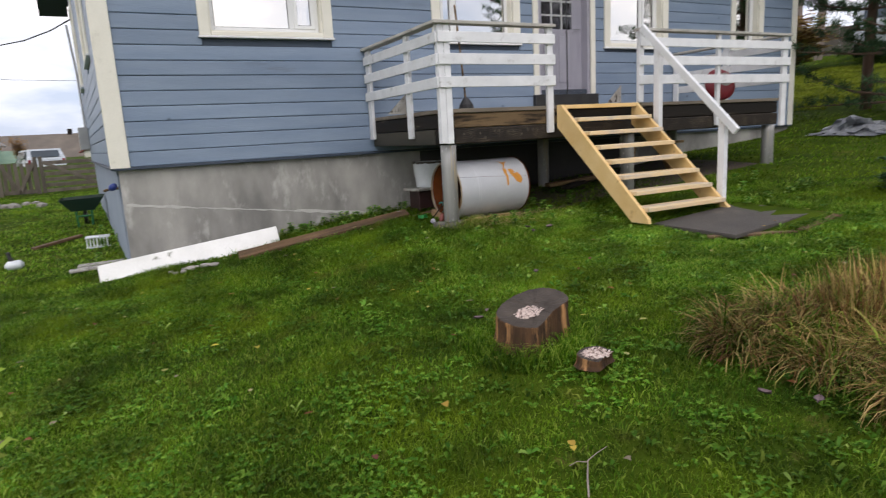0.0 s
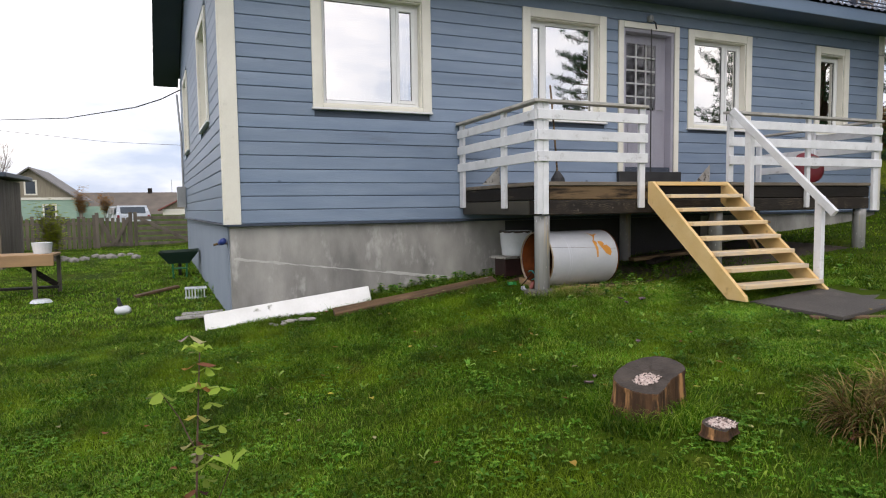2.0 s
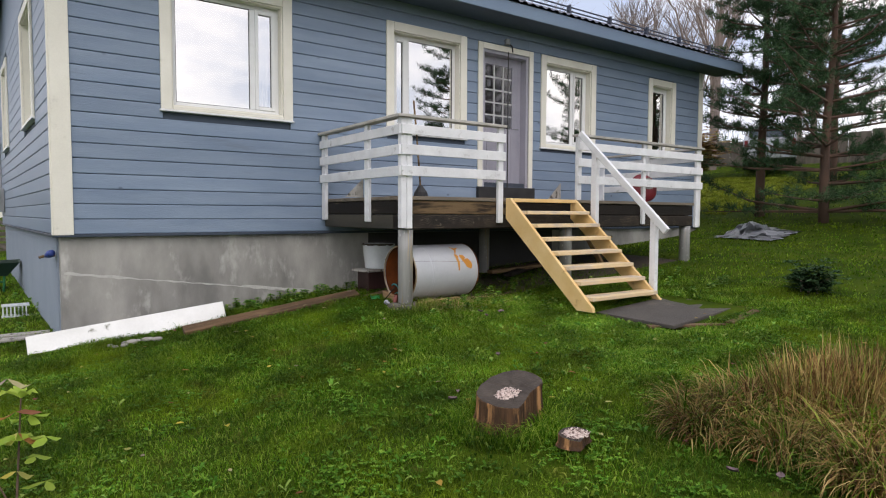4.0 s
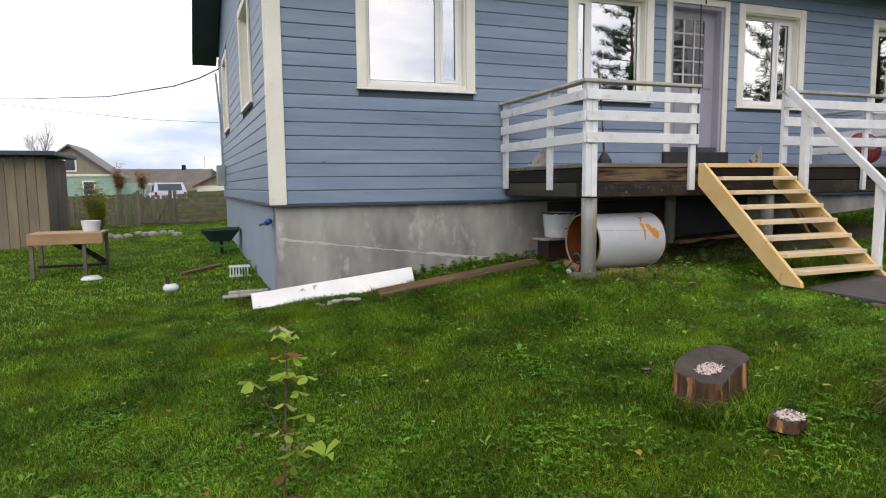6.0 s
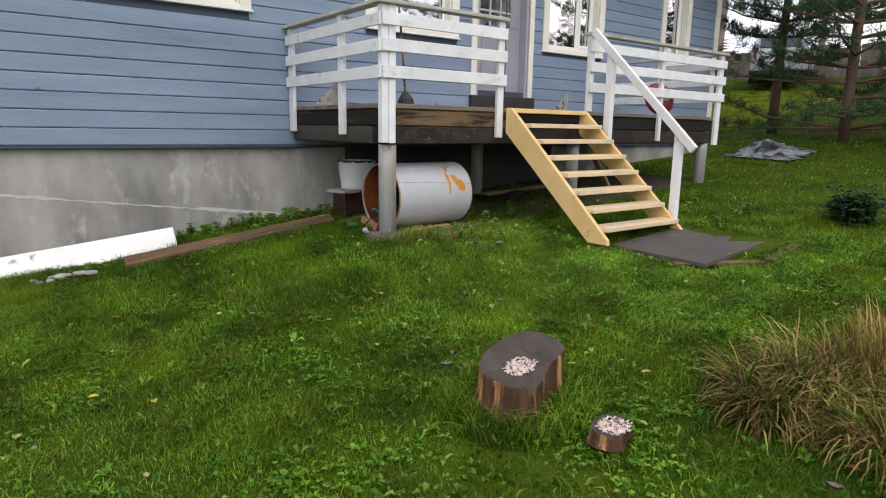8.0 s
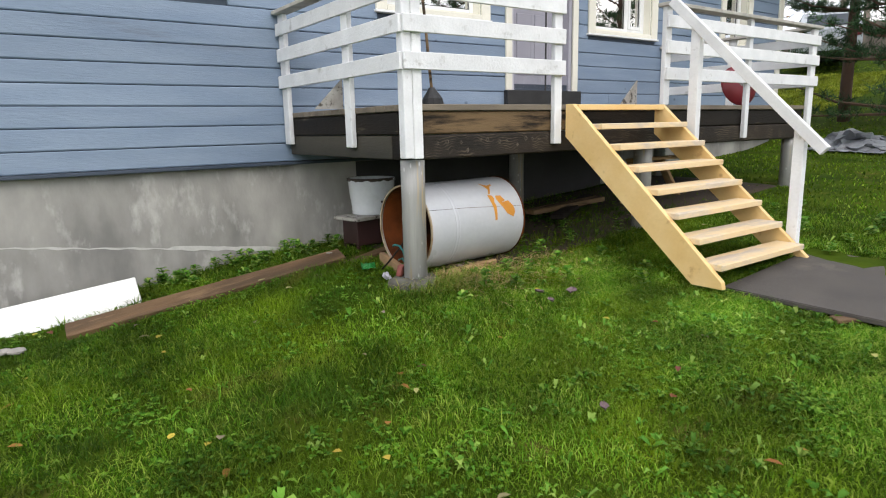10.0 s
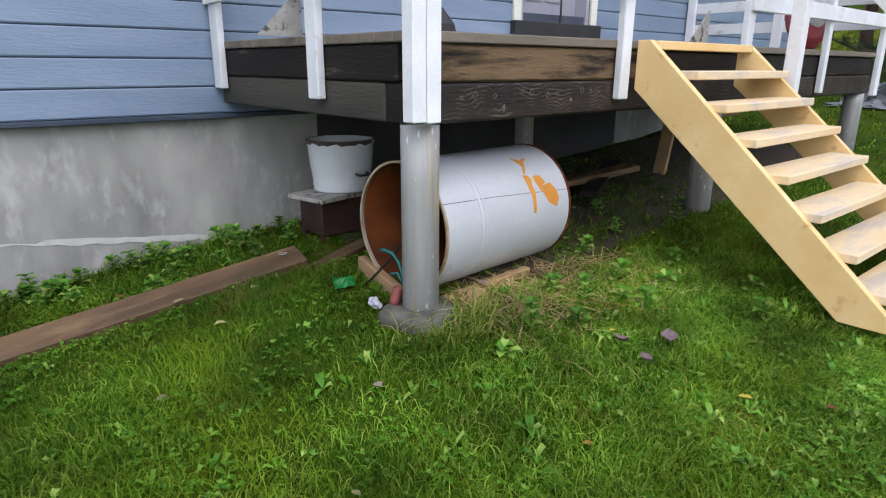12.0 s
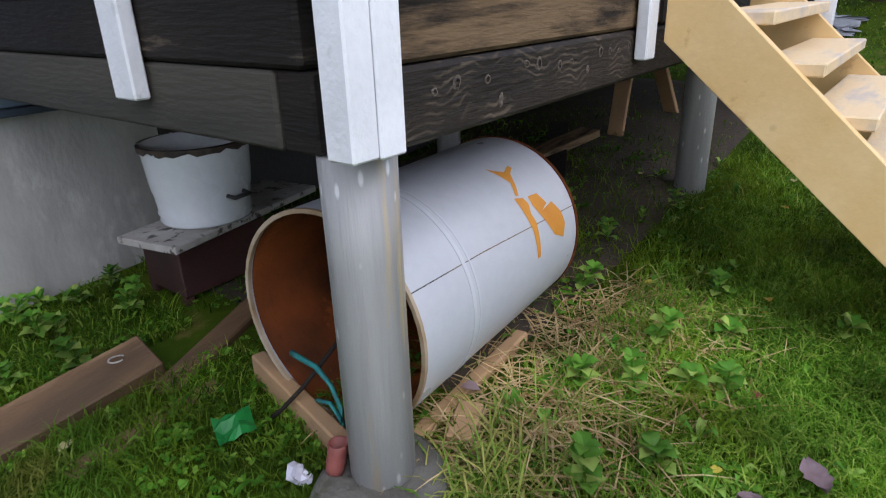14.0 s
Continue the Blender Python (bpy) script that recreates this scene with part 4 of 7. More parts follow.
def curtain(x0, x1, z0, z1, y):
    c = thing("curtain", ((x0 + x1) / 2, y, z0), "white net curtain hanging in folds behind the window", "curtain", "window curtains")
    bm = bmesh.new()
    n = int((x1 - x0) * 60)
    rows = [[bm.verts.new((x0 + (x1 - x0) * i / n, y + 0.03 * math.sin(i * 0.9) + 0.012 * math.sin(i * 0.37), z)) for i in range(n + 1)] for z in (z0, z1)]
    for i in range(n):
        bm.faces.new((rows[0][i], rows[0][i + 1], rows[1][i + 1], rows[1][i]))
    bmesh.ops.solidify(bm, geom=list(bm.faces), thickness=0.004)
    part("cloth", bm, CURTAIN, c, smooth=True)
    part("curtain_rod", tube(bmesh.new(), [(x0, y, z1 + 0.01), (x1, y, z1 + 0.01)], 0.012, 8), GREYMETAL, c)


curtain(1.25, 2.8, 2.7, 4.4, Y0 + 0.32)
curtain(4.4, 4.95, 2.7, 4.4, Y0 + 0.32)
par = thing("folded_parasol", (8.0, Y0 + 0.55, SILL + 0.3), "folded dark green parasol leaning behind the window", "parasol")
part("canopy", tube(bmesh.new(), [(7.95, Y0 + 0.5, 2.75), (8.05, Y0 + 0.45, 3.2), (8.18, Y0 + 0.42, 3.75), (8.22, Y0 + 0.4, 3.95)], [0.09, 0.13, 0.07, 0.01], 9), GREENPLASTIC, par)
part("pole", tube(bmesh.new(), [(7.72, Y0 + 0.6, SILL + 0.3), (7.95, Y0 + 0.5, 2.75)], 0.018, 8), GREYMETAL, par)



# lime streak across the foundation
bm = bmesh.new()
pts = [(0.16 + 3.3 * k / 60, 0.79 - 0.135 * (3.3 * k / 60) + 0.005 * math.sin(k * 1.7), 0.005 + 0.012 * abs(math.sin(k * 0.83) * math.cos(k * 0.31)) + (0.010 if k < 12 else 0) + (0.016 if k > 36 else 0)) for k in range(61)]
up, lo = [bm.verts.new((x, Y0 + 0.0265, z + w)) for x, z, w in pts], [bm.verts.new((x, Y0 + 0.0265, z - w * 0.5)) for x, z, w in pts]
for k in range(60):
    bm.faces.new((up[k], up[k + 1], lo[k + 1], lo[k]))
part("lime_streak", bm, LIME, scene.objects["foundation"], "pale lime streak along a pour joint")

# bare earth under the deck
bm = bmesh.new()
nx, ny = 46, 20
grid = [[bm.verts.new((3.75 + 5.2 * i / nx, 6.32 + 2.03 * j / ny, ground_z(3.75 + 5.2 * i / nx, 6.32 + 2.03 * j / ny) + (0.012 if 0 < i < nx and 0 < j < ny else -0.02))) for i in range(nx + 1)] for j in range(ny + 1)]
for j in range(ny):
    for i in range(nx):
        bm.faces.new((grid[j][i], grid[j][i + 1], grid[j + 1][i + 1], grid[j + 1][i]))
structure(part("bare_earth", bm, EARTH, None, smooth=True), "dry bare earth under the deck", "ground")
for a, b, w, h, mt in (((5.55, 7.35, 0.62), (6.5, 7.2, 0.70), 0.16, 0.05, BROWNWOOD), ((5.6, 7.0, 0.60), (6.7, 7.55, 0.68), 0.14, 0.05, DARKWOOD), ((6.93, 7.2, 0.56), (7.05, 7.2, 1.08), 0.12, 0.04, TABLEWOOD), ((7.75, 7.05, 0.62), (7.45, 7.1, 1.08), 0.12, 0.04, TABLEWOOD), ((7.0, 7.2, 1.10), (7.85, 7.0, 1.12), 0.16, 0.035, TABLEWOOD)):
    tb = thing("timber_offcut", a, "old brown timber stacked under the deck", "timber", "timbers under the deck")
    part("board", bar(bmesh.new(), a, b, w, h, 0.006), mt, tb)

# snow guard on the eave
guard = thing("snow_guard", (6.2, Y0 - OVER + 0.3, roof_z(Y0 - OVER + 0.3)), "dark blue tubular snow guard along the eave", "snow guard")
gy = Y0 - OVER + 0.3
for up_z in (0.07, 0.14):
    part("tube", tube(bmesh.new(), [(X0 - 0.4, gy, roof_z(gy) + up_z), (X1 + 0.4, gy, roof_z(gy) + up_z)], 0.013, 8), ROOF, guard)
for k in range(12):
    x = X0 + 0.1 + k * 1.1
    part("bracket", add_box(bmesh.new(), x - 0.02, x + 0.02, gy - 0.05, gy + 0.04, roof_z(gy) - 0.02, roof_z(gy) + 0.17, 0.006), ROOF, guard)


# ---- tank under the deck and what lies round it ----
def ring_x(bm, x, y, z, r0, r1, w, seg=40):
    """A flat hoop round the x axis."""
    rows = []
    for xx, r in ((x, r0), (x, r1), (x + w, r1), (x + w, r0)):
        rows.append([bm.verts.new((xx, y + r * math.cos(2 * math.pi * k / seg), z + r * math.sin(2 * math.pi * k / seg))) for k in range(seg)])
    for i in range(4):
        a, b = rows[i], rows[(i + 1) % 4]
        for k in range(seg):
            bm.faces.new((a[k], a[(k + 1) % seg], b[(k + 1) % seg], b[k]))
    return bm


FOOTING = material("dirty_footing_concrete", (0.13, 0.125, 0.105), (0.06, 0.056, 0.045), 9, 0.9, 0.8, 50, stain=(0.05, 0.055, 0.025), stain_scale=7, stain_from=0.54, stain_to=0.66)
PEELRIM = material("dirty_cream_rim", (0.42, 0.36, 0.26), (0.25, 0.16, 0.08), 9, 0.6, 0.3)
TX0, TX1, TY, TZ, TR = 3.50, 4.485, 6.60, 0.765, 0.335
tank = thing("water_tank", (3.95, TY, TZ - TR), "white enamelled steel tank lying on its side, open and rusty inside", "tank")
part("shell", ring_x(bmesh.new(), TX0, TY, TZ, TR - 0.004, TR, TX1 - TX0, 180), TANKWHITE, tank, smooth=False)
part("lining", ring_x(bmesh.new(), TX0 + 0.012, TY, TZ, TR - 0.009, TR - 0.006, TX1 - TX0 - 0.03, 48), RUST, tank, "rusty orange inside", True)
bm = bmesh.new()
rows = []
for i in range(7):
    a = i / 6 * math.pi / 2
    rr, xx = TR * math.cos(a) * 0.995, TX1 - 0.01 + 0.055 * math.sin(a)
    rows.append([bm.verts.new((xx, TY + max(rr, 0.002) * math.cos(2 * math.pi * k / 48), TZ + max(rr, 0.002) * math.sin(2 * math.pi * k / 48))) for k in range(48)])
for a, b in zip(rows, rows[1:]):
    for k in range(48):
        bm.faces.new((a[k], a[(k + 1) % 48], b[(k + 1) % 48], b[k]))
part("end_cap", bm, RUST, tank, "rust-stained domed end", True)
part("rim", ring_x(bmesh.new(), TX0 - 0.008, TY, TZ, TR - 0.010, TR + 0.0025, 0.012, 48), PEELRIM, tank, "dirty pale rolled rim")
part("rim", ring_x(bmesh.new(), TX1 - 0.012, TY, TZ, TR - 0.01, TR + 0.005, 0.014, 48), RUST, tank, "rusty end seam")
part("weld_band", ring_x(bmesh.new(), TX0 + 0.235, TY, TZ, TR - 0.002, TR + 0.0018, 0.016, 120), TANKWHITE, tank, "raised welded band")
part("weld_band", ring_x(bmesh.new(), TX0 + 0.268, TY, TZ, TR - 0.002, TR + 0.0015, 0.008, 120), TANKWHITE, tank, "raised welded band")


def on_tank(name, outline, mat, label, lift=0.0012):
    """A patch of paint on the tank: outline in (metres along, degrees round from the near side up)."""
    bm = bmesh.new()
    bm.faces.new([bm.verts.new((u, radians(a), 0)) for u, a in outline])
    bmesh.ops.triangulate(bm, faces=list(bm.faces))
    for _ in range(3):
        bmesh.ops.subdivide_edges(bm, edges=list(bm.edges), cuts=1, use_grid_fill=True)
    r = TR + lift
    for v in bm.verts:
        u, a = v.co.x, v.co.y
        v.co = (TX0 + u, TY - r * math.cos(a), TZ + r * math.sin(a))
    part(name, bm, mat, tank, label)


on_tank("paint_mark", [(0.64, 66.5), (0.67, 62.1), (0.702, 58.7), (0.756, 61.7), (0.761, 58.9), (0.723, 56.1), (0.687, 46.6), (0.668, 42.2), (0.651, 43), (0.68, 51), (0.668, 55.8)], ORANGE, "brushed orange paint mark")
on_tank("paint_mark", [(0.634, 42), (0.681, 39.9), (0.692, 35), (0.677, 30), (0.687, 24.4), (0.67, 4.3), (0.647, 4.4), (0.651, 20.9), (0.641, 30.8)], ORANGE, "brushed orange paint mark")
on_tank("paint_mark", [(0.711, 39.2), (0.771, 38.4), (0.799, 30.5), (0.756, 28), (0.833, 29.7), (0.873, 21), (0.882, 13.4), (0.856, 5.8), (0.79, 10.9), (0.752, 20.8), (0.731, 25.8), (0.71, 33.1)], ORANGE, "brushed orange paint mark")
on_tank("seam", [(0.0, 29.4), (0.35, 27.0), (0.98, 20.0), (0.98, 19.5), (0.35, 26.5), (0.0, 28.9)], BROWNWOOD, "thin dark seam line", 0.0008)
tank.matrix_basis = pose(3.95, TY + 0.02, TZ - TR, 0, 0, 4)

for nm, a, b, w, h, mat, lab in (
        ("timber_block", (3.52, 7.0, 0.44), (3.40, 6.46, 0.42), 0.05, 0.15, TABLEWOOD, "brown board set on edge under the open tank end"),
        ("timber_block", (3.50, 6.36, 0.405), (4.25, 6.40, 0.425), 0.05, 0.05, TABLEWOOD, "pale batten wedged under the tank"),
        ("timber_block", (3.63, 6.24, 0.405), (3.78, 6.30, 0.415), 0.08, 0.09, TABLEWOOD, "short offcut wedged beneath the tank"),
        ("timber_block", (3.45, 6.68, 0.36), (4.4, 6.66, 0.40), 0.2, 0.09, DARKWOOD, "dark bearer timber under the tank")):
    tb = thing(nm, a, lab, "timber", "timbers under the tank")
    part("board", bar(bmesh.new(), a, b, w, h, 0.006), mat, tb)

rope = thing("teal_rope", (3.42, 6.5, 0.55), "loose teal rope hanging out of the tank", "rope")
part("strand", tube(bmesh.new(), [(3.50, 6.78, 0.60), (3.47, 6.70, 0.625), (3.46, 6.62, 0.63), (3.45, 6.55, 0.60), (3.44, 6.51, 0.55), (3.44, 6.50, 0.49), (3.42, 6.49, 0.46)], [0.010, 0.009, 0.008, 0.007, 0.007, 0.006, 0.006], 8), TEAL, rope, smooth=True)
part("strand", tube(bmesh.new(), [(3.45, 6.62, 0.52), (3.44, 6.55, 0.545), (3.43, 6.50, 0.52), (3.43, 6.51, 0.46), (3.44, 6.53, 0.43)], 0.0065, 8), TEAL, rope, smooth=True)
part("cord", tube(bmesh.new(), [(3.52, 6.58, 0.70), (3.44, 6.66, 0.56), (3.40, 6.73, 0.47), (3.38, 6.77, 0.43)], 0.007, 7), DARKWOOD, rope, "stiff dark cord", smooth=True)

# footing round the near pile
foot = thing("pile_footing", (3.39, 6.30, 0.36), "cracked concrete collar round the foot of the pile", "footing")
bm = bmesh.new()
gz = ground_z(3.39, 6.25)
seg = 40
rr = [0.185 * (1 + 0.08 * math.sin(3 * a) + 0.10 * noise.noise((2 * math.cos(a), 2 * math.sin(a), 1.7)) + 0.05 * noise.noise((6 * math.cos(a), 6 * math.sin(a), 4.7))) for a in [2 * math.pi * k / seg for k in range(seg)]]
prev = None
for f, lift in ((1.08, -0.05), (1.03, 0.02), (0.97, 0.04), (0.85, 0.052), (0.6, 0.05), (0.3, 0.05)):
    row = [bm.verts.new((3.405 + rr[k] * f * math.cos(2 * math.pi * k / seg), 6.315 + 0.9 * rr[k] * f * math.sin(2 * math.pi * k / seg), gz + lift + 0.012 * noise.noise((k * 0.7, f * 9, 3)))) for k in range(seg)]
    if prev:
        for k in range(seg):
            bm.faces.new((prev[k], prev[(k + 1) % seg], row[(k + 1) % seg], row[k]))
    prev = row
bm.faces.new(prev)
part("collar", bm, FOOTING, foot, smooth=True)
can = thing("rusty_can", (3.335, 6.43, gz + 0.02), "small dull red tin tilted against the pile", "tin")
bm = bmesh.new()
rows = [[bm.verts.new((3.33 + 0.025 * lv + r * math.cos(q), 6.43 + r * math.sin(q), gz + 0.045 + 0.085 * lv)) for q in [2 * math.pi * k / 16 for k in range(16)]] for r, lv in ((0.024, 0), (0.027, 0.3), (0.026, 0.75), (0.029, 0.97), (0.027, 1.0), (0.022, 0.99), (0.020, 0.4))]
for p, q in zip(rows, rows[1:]):
    for k in range(16):
        bm.faces.new((p[k], p[(k + 1) % 16], q[(k + 1) % 16], q[k]))
bm.faces.new(rows[0][::-1]), bm.faces.new(rows[-1])
part("can_body", bm, CANRED, can, smooth=True)
wrap = thing("crumpled_wrapper", (3.27, 6.50, gz), "crumpled pale lilac foil wrapper beside the pile", "litter")
bm = bmesh.new()
bmesh.ops.create_icosphere(bm, subdivisions=2, radius=0.04)
for v in bm.verts:
    v.co = v.co * (0.75 + 0.7 * noise.noise(v.co * 30)) + Vector((3.27, 6.50, gz + 0.05))
part("foil", bm, LILAC, wrap)
scrap = thing("green_scrap", (3.26, 6.80, gz), "crumpled bright green plastic scrap in the grass", "litter")
bm = bmesh.new()
grid = [[bm.verts.new((3.20 + 0.022 * i + 0.008 * j, 6.76 + 0.02 * j - 0.006 * i, ground_z(3.26, 6.8) + 0.05 + 0.03 * noise.noise((i * 0.7, j * 0.7, 2.5)) + 0.008 * j)) for i in range(6)] for j in range(5)]
for j in range(4):
    for i in range(5):
        bm.faces.new((grid[j][i], grid[j][i + 1], grid[j + 1][i + 1], grid[j + 1][i]))
bmesh.ops.solidify(bm, geom=list(bm.faces), thickness=0.002)
part("sheet", bm, GREENSCRAP, scrap)
hook = thing("wire_hook", (3.28, 7.40, 0.47), "thin bent wire hook lying on the plank", "wire")
part("wire", tube(bmesh.new(), [(3.24 + 0.03 * math.cos(q), 7.41 + 0.03 * math.sin(q), 0.478 + 0.012 * q / 5) for q in [0.4 + 0.5 * k for k in range(10)]], 0.003, 6), PEELBOARD, hook, smooth=True)

# pot on a board over a stool
stool = thing("low_stool", (3.95, 7.85, 0.35), "dark maroon wooden stool against the foundation", "stool")
box("box_body", (3.68, 4.12, 7.72, 8.02, 0.44, 0.686), MAROON, stool, 0.006)
for x, y in ((3.70, 7.74), (4.10, 7.74), (3.70, 8.0), (4.10, 8.0)):
    box("leg", (x - 0.02, x + 0.02, y - 0.02, y + 0.02, ground_z(x, y) - 0.03, 0.438), MAROON, stool, 0.003)
shelf = thing("peeling_board", (3.95, 7.85, 0.65), "peeling white painted board laid across the stool", "board")
part("board", add_box(bmesh.new(), -0.30, 0.62, -0.17, 0.17, -0.016, 0.016, 0.004, Matrix.Translation((3.88, 7.84, 0.704)) @ Matrix.Rotation(radians(12), 4, "Z")), PEELBOARD, shelf)
pot = thing("enamel_pot", (3.93, 7.86, 0.72), "white enamel pot with a chipped black rim, upside down", "pot")
bm = bmesh.new()
prof = [(0.190, 0.722), (0.198, 0.735), (0.193, 0.75), (0.202, 0.765), (0.197, 0.78), (0.205, 0.85), (0.212, 0.88), (0.224, 1.03), (0.232, 1.065), (0.222, 1.065), (0.2, 0.93), (0.185, 0.75)]
rows = [[bm.verts.new((3.93 + r * math.cos(a), 7.86 + r * math.sin(a), z)) for a in [2 * math.pi * k / 36 for k in range(36)]] for r, z in prof]
for a, b in zip(rows, rows[1:]):
    for k in range(36):
        bm.faces.new((a[k], a[(k + 1) % 36], b[(k + 1) % 36], b[k]))
bm.faces.new(rows[0][::-1]), bm.faces.new(rows[-1])
part("pot_body", bm, ENAMEL, pot, smooth=True)
bm = bmesh.new()
rows = [[bm.verts.new((3.93 + r * math.cos(a), 7.86 + r * math.sin(a), z + (0.006 * math.sin(k * 2.3) + 0.005 * math.sin(k * 5.1) if low else 0))) for k, a in enumerate([2 * math.pi * q / 48 for q in range(48)])]
        for r, z, low in ((0.2345, 1.045, 1), (0.2355, 1.068, 0), (0.220, 1.070, 0))]
for a, b in zip(rows, rows[1:]):
    for k in range(48):
        bm.faces.new((a[k], a[(k + 1) % 48], b[(k + 1) % 48], b[k]))
part("rim", bm, CHIP, pot, "chipped blackened rim")
for ang in (-82, 98):
    c, s = math.cos(radians(ang)), math.sin(radians(ang))
    pts = [(3.93 + 0.205 * c - q * s, 7.86 + 0.205 * s + q * c, 0.85) for q in (-0.045,)] + [(3.93 + 0.245 * c - q * s, 7.86 + 0.245 * s + q * c, 0.845) for q in (-0.04, 0, 0.04)] + [(3.93 + 0.205 * c - q * s, 7.86 + 0.205 * s + q * c, 0.85) for q in (0.045,)]
    part("handle", tube(bmesh.new(), pts, 0.009, 7), BLACK, pot, "black handle", True)


# ---- boards, mat and stumps on the lawn ----
def laid_board(name, a, b, w, h, mat, label, roll=0.0, cat="board"):
    ob = thing(name, a, label, cat)
    a, b = Vector(a), Vector(b)
    up = Matrix.Rotation(radians(roll), 3, (b - a).normalized()) @ Vector((0, 0, 1))
    part("board", bar(bmesh.new(), a, b, w, h, 0.006, up), mat, ob)
    return ob


laid_board("white_board", (-0.22, 8.12, 0.02), (1.80, 7.92, 0.27), 0.28, 0.035, WHITEBOARD, "white painted board with a tuft of moss leaning on the slope", 63)
laid_board("ground_plank", (1.25, 7.62, 0.13), (3.36, 7.42, 0.435), 0.19, 0.075, PLANKOLD, "long brown weathered plank lying along the foundation", 14)
laid_board("ground_plank", (3.28, 7.22, 0.39), (3.85, 7.45, 0.43), 0.10, 0.05, PLANKOLD, "short dark board lying by the tank", 5)
laid_board("broken_board", (2.92, 7.12, 0.36), (3.42, 7.10, 0.40), 0.07, 0.03, PLANKOLD, "narrow split brown batten in the grass", 10)

mat_ob = thing("doormat_slab", (5.6, 4.3, 0.4), "dark grey rubber sheet lying at the foot of the stairs", "mat")
bm = bmesh.new()
cor = [(5.02, 4.86), (4.99, 3.84), (6.38, 3.96), (6.40, 4.88)]
zs = [0.385, 0.385, 0.445, 0.47]
lo, up = [bm.verts.new((x, y, z - 0.035)) for (x, y), z in zip(cor, zs)], [bm.verts.new((x, y, z)) for (x, y), z in zip(cor, zs)]
bm.faces.new(up), bm.faces.new(lo[::-1])
for k in range(4):
    bm.faces.new((lo[k], lo[(k + 1) % 4], up[(k + 1) % 4], up[k]))
bmesh.ops.bevel(bm, geom=list(bm.edges), offset=0.006, segments=2, affect="EDGES")
part("sheet", bm, SLAB, mat_ob)
for a, b in (((4.93, 4.10, 0.345), (5.55, 3.64, 0.37)), ((5.6, 3.62, 0.38), (6.3, 3.70, 0.44))):
    laid_board("edge_board", a, b, 0.09, 0.03, PLANKOLD, "half-buried grey board at the edge of the mat")


def log_piece(name, x, y, z0, h, r, label, tilt, seedling, cat):
    tx, ty = tilt
    ob = thing(name, (x, y, z0), label, cat)
    seg = 44
    split = radians(-68)
    rad = [min(1.0, 0.60 / max(math.cos(a - split), 0.05)) * r * (1 + 0.10 * math.sin(2 * a + 1) + 0.04 * math.sin(3 * a) + 0.05 * noise.noise((3 * math.cos(a), 3 * math.sin(a), x)) + 0.025 * noise.noise((9 * math.cos(a), 9 * math.sin(a), y))) for a in [2 * math.pi * k / seg for k in range(seg)]]
    bm = bmesh.new()
    rows = []
    for lv, f in ((-0.06, 1.12), (0.02, 1.07), (0.35, 1.0), (0.75, 0.98), (0.97, 0.965), (1.0, 0.94)):
        cut = [1 - (0.16 if h > 0.2 else 0.05) * max(0, noise.noise((k * 0.9, lv * 0.8, x)) - 0.05) * (1 if 0 < lv < 0.97 else 0.4) for k in range(seg)]
        rows.append([bm.verts.new((x + rad[k] * cut[k] * f * math.cos(2 * math.pi * k / seg), y + rad[k] * cut[k] * f * math.sin(2 * math.pi * k / seg), z0 + h * lv + rad[k] * (tx * math.cos(2 * math.pi * k / seg) + ty * math.sin(2 * math.pi * k / seg)) * lv)) for k in range(seg)])
    for a, b in zip(rows, rows[1:]):
        for k in range(seg):
            bm.faces.new((a[k], a[(k + 1) % seg], b[(k + 1) % seg], b[k]))
    part("bark_side", bm, STUMPSIDE, ob)
    bm = bmesh.new()
    prev = [bm.verts.new((x + rad[k] * 0.942 * math.cos(2 * math.pi * k / seg), y + rad[k] * 0.942 * math.sin(2 * math.pi * k / seg), z0 + h + rad[k] * (tx * math.cos(2 * math.pi * k / seg) + ty * math.sin(2 * math.pi * k / seg)) + 0.001)) for k in range(seg)]
    for q in (0.75, 0.5, 0.25):
        cur = [bm.verts.new((x + rad[k] * q * math.cos(2 * math.pi * k / seg), y + rad[k] * q * math.sin(2 * math.pi * k / seg), z0 + h + q * rad[k] * (tx * math.cos(2 * math.pi * k / seg) + ty * math.sin(2 * math.pi * k / seg)) + 0.003 - 0.008 * (k % 7 == 0))) for k in range(seg)]
        for k in range(seg):
            bm.faces.new((prev[k], prev[(k + 1) % seg], cur[(k + 1) % seg], cur[k]))
        prev = cur
    bm.faces.new(prev)
    part("cut_face", bm, STUMPTOP, ob, "grey weathered cut face")
    sx, sy, sr = seedling
    bm = bmesh.new()
    rnd = random.Random(3)
    for _ in range(190):
        a, q = rnd.uniform(0, 6.28), sr * math.sqrt(rnd.random()) * rnd.uniform(0.7, 1.05)
        px, py = sx + q * math.cos(a) * 1.15, sy + q * math.sin(a) * 0.8
        pz = z0 + h + tx * px + ty * py + 0.006
        m = Matrix.Translation((x + px, y + py, pz)) @ Euler((rnd.uniform(-0.6, 0.6), rnd.uniform(-0.6, 0.6), rnd.uniform(0, 6))).to_matrix().to_4x4()
        add_box(bm, -0.008, 0.008, -0.004, 0.004, -0.0025, 0.0025, 0, m)
    part("bird_seed", bm, SEED, ob, "scattered pale seed husks")
    return ob


log_piece("tree_stump", 2.31, 3.235, 0.115, 0.215, 0.24, "weathered tree stump with a split brown side and bird seed", (0.15, 0.18), (-0.075, -0.03, 0.085), "stump")
log_piece("log_slice", 2.33, 2.70, 0.125, 0.055, 0.105, "small log slice strewn with pale seed husks", (-0.03, 0.12), (0.0, 0.0, 0.085), "log")

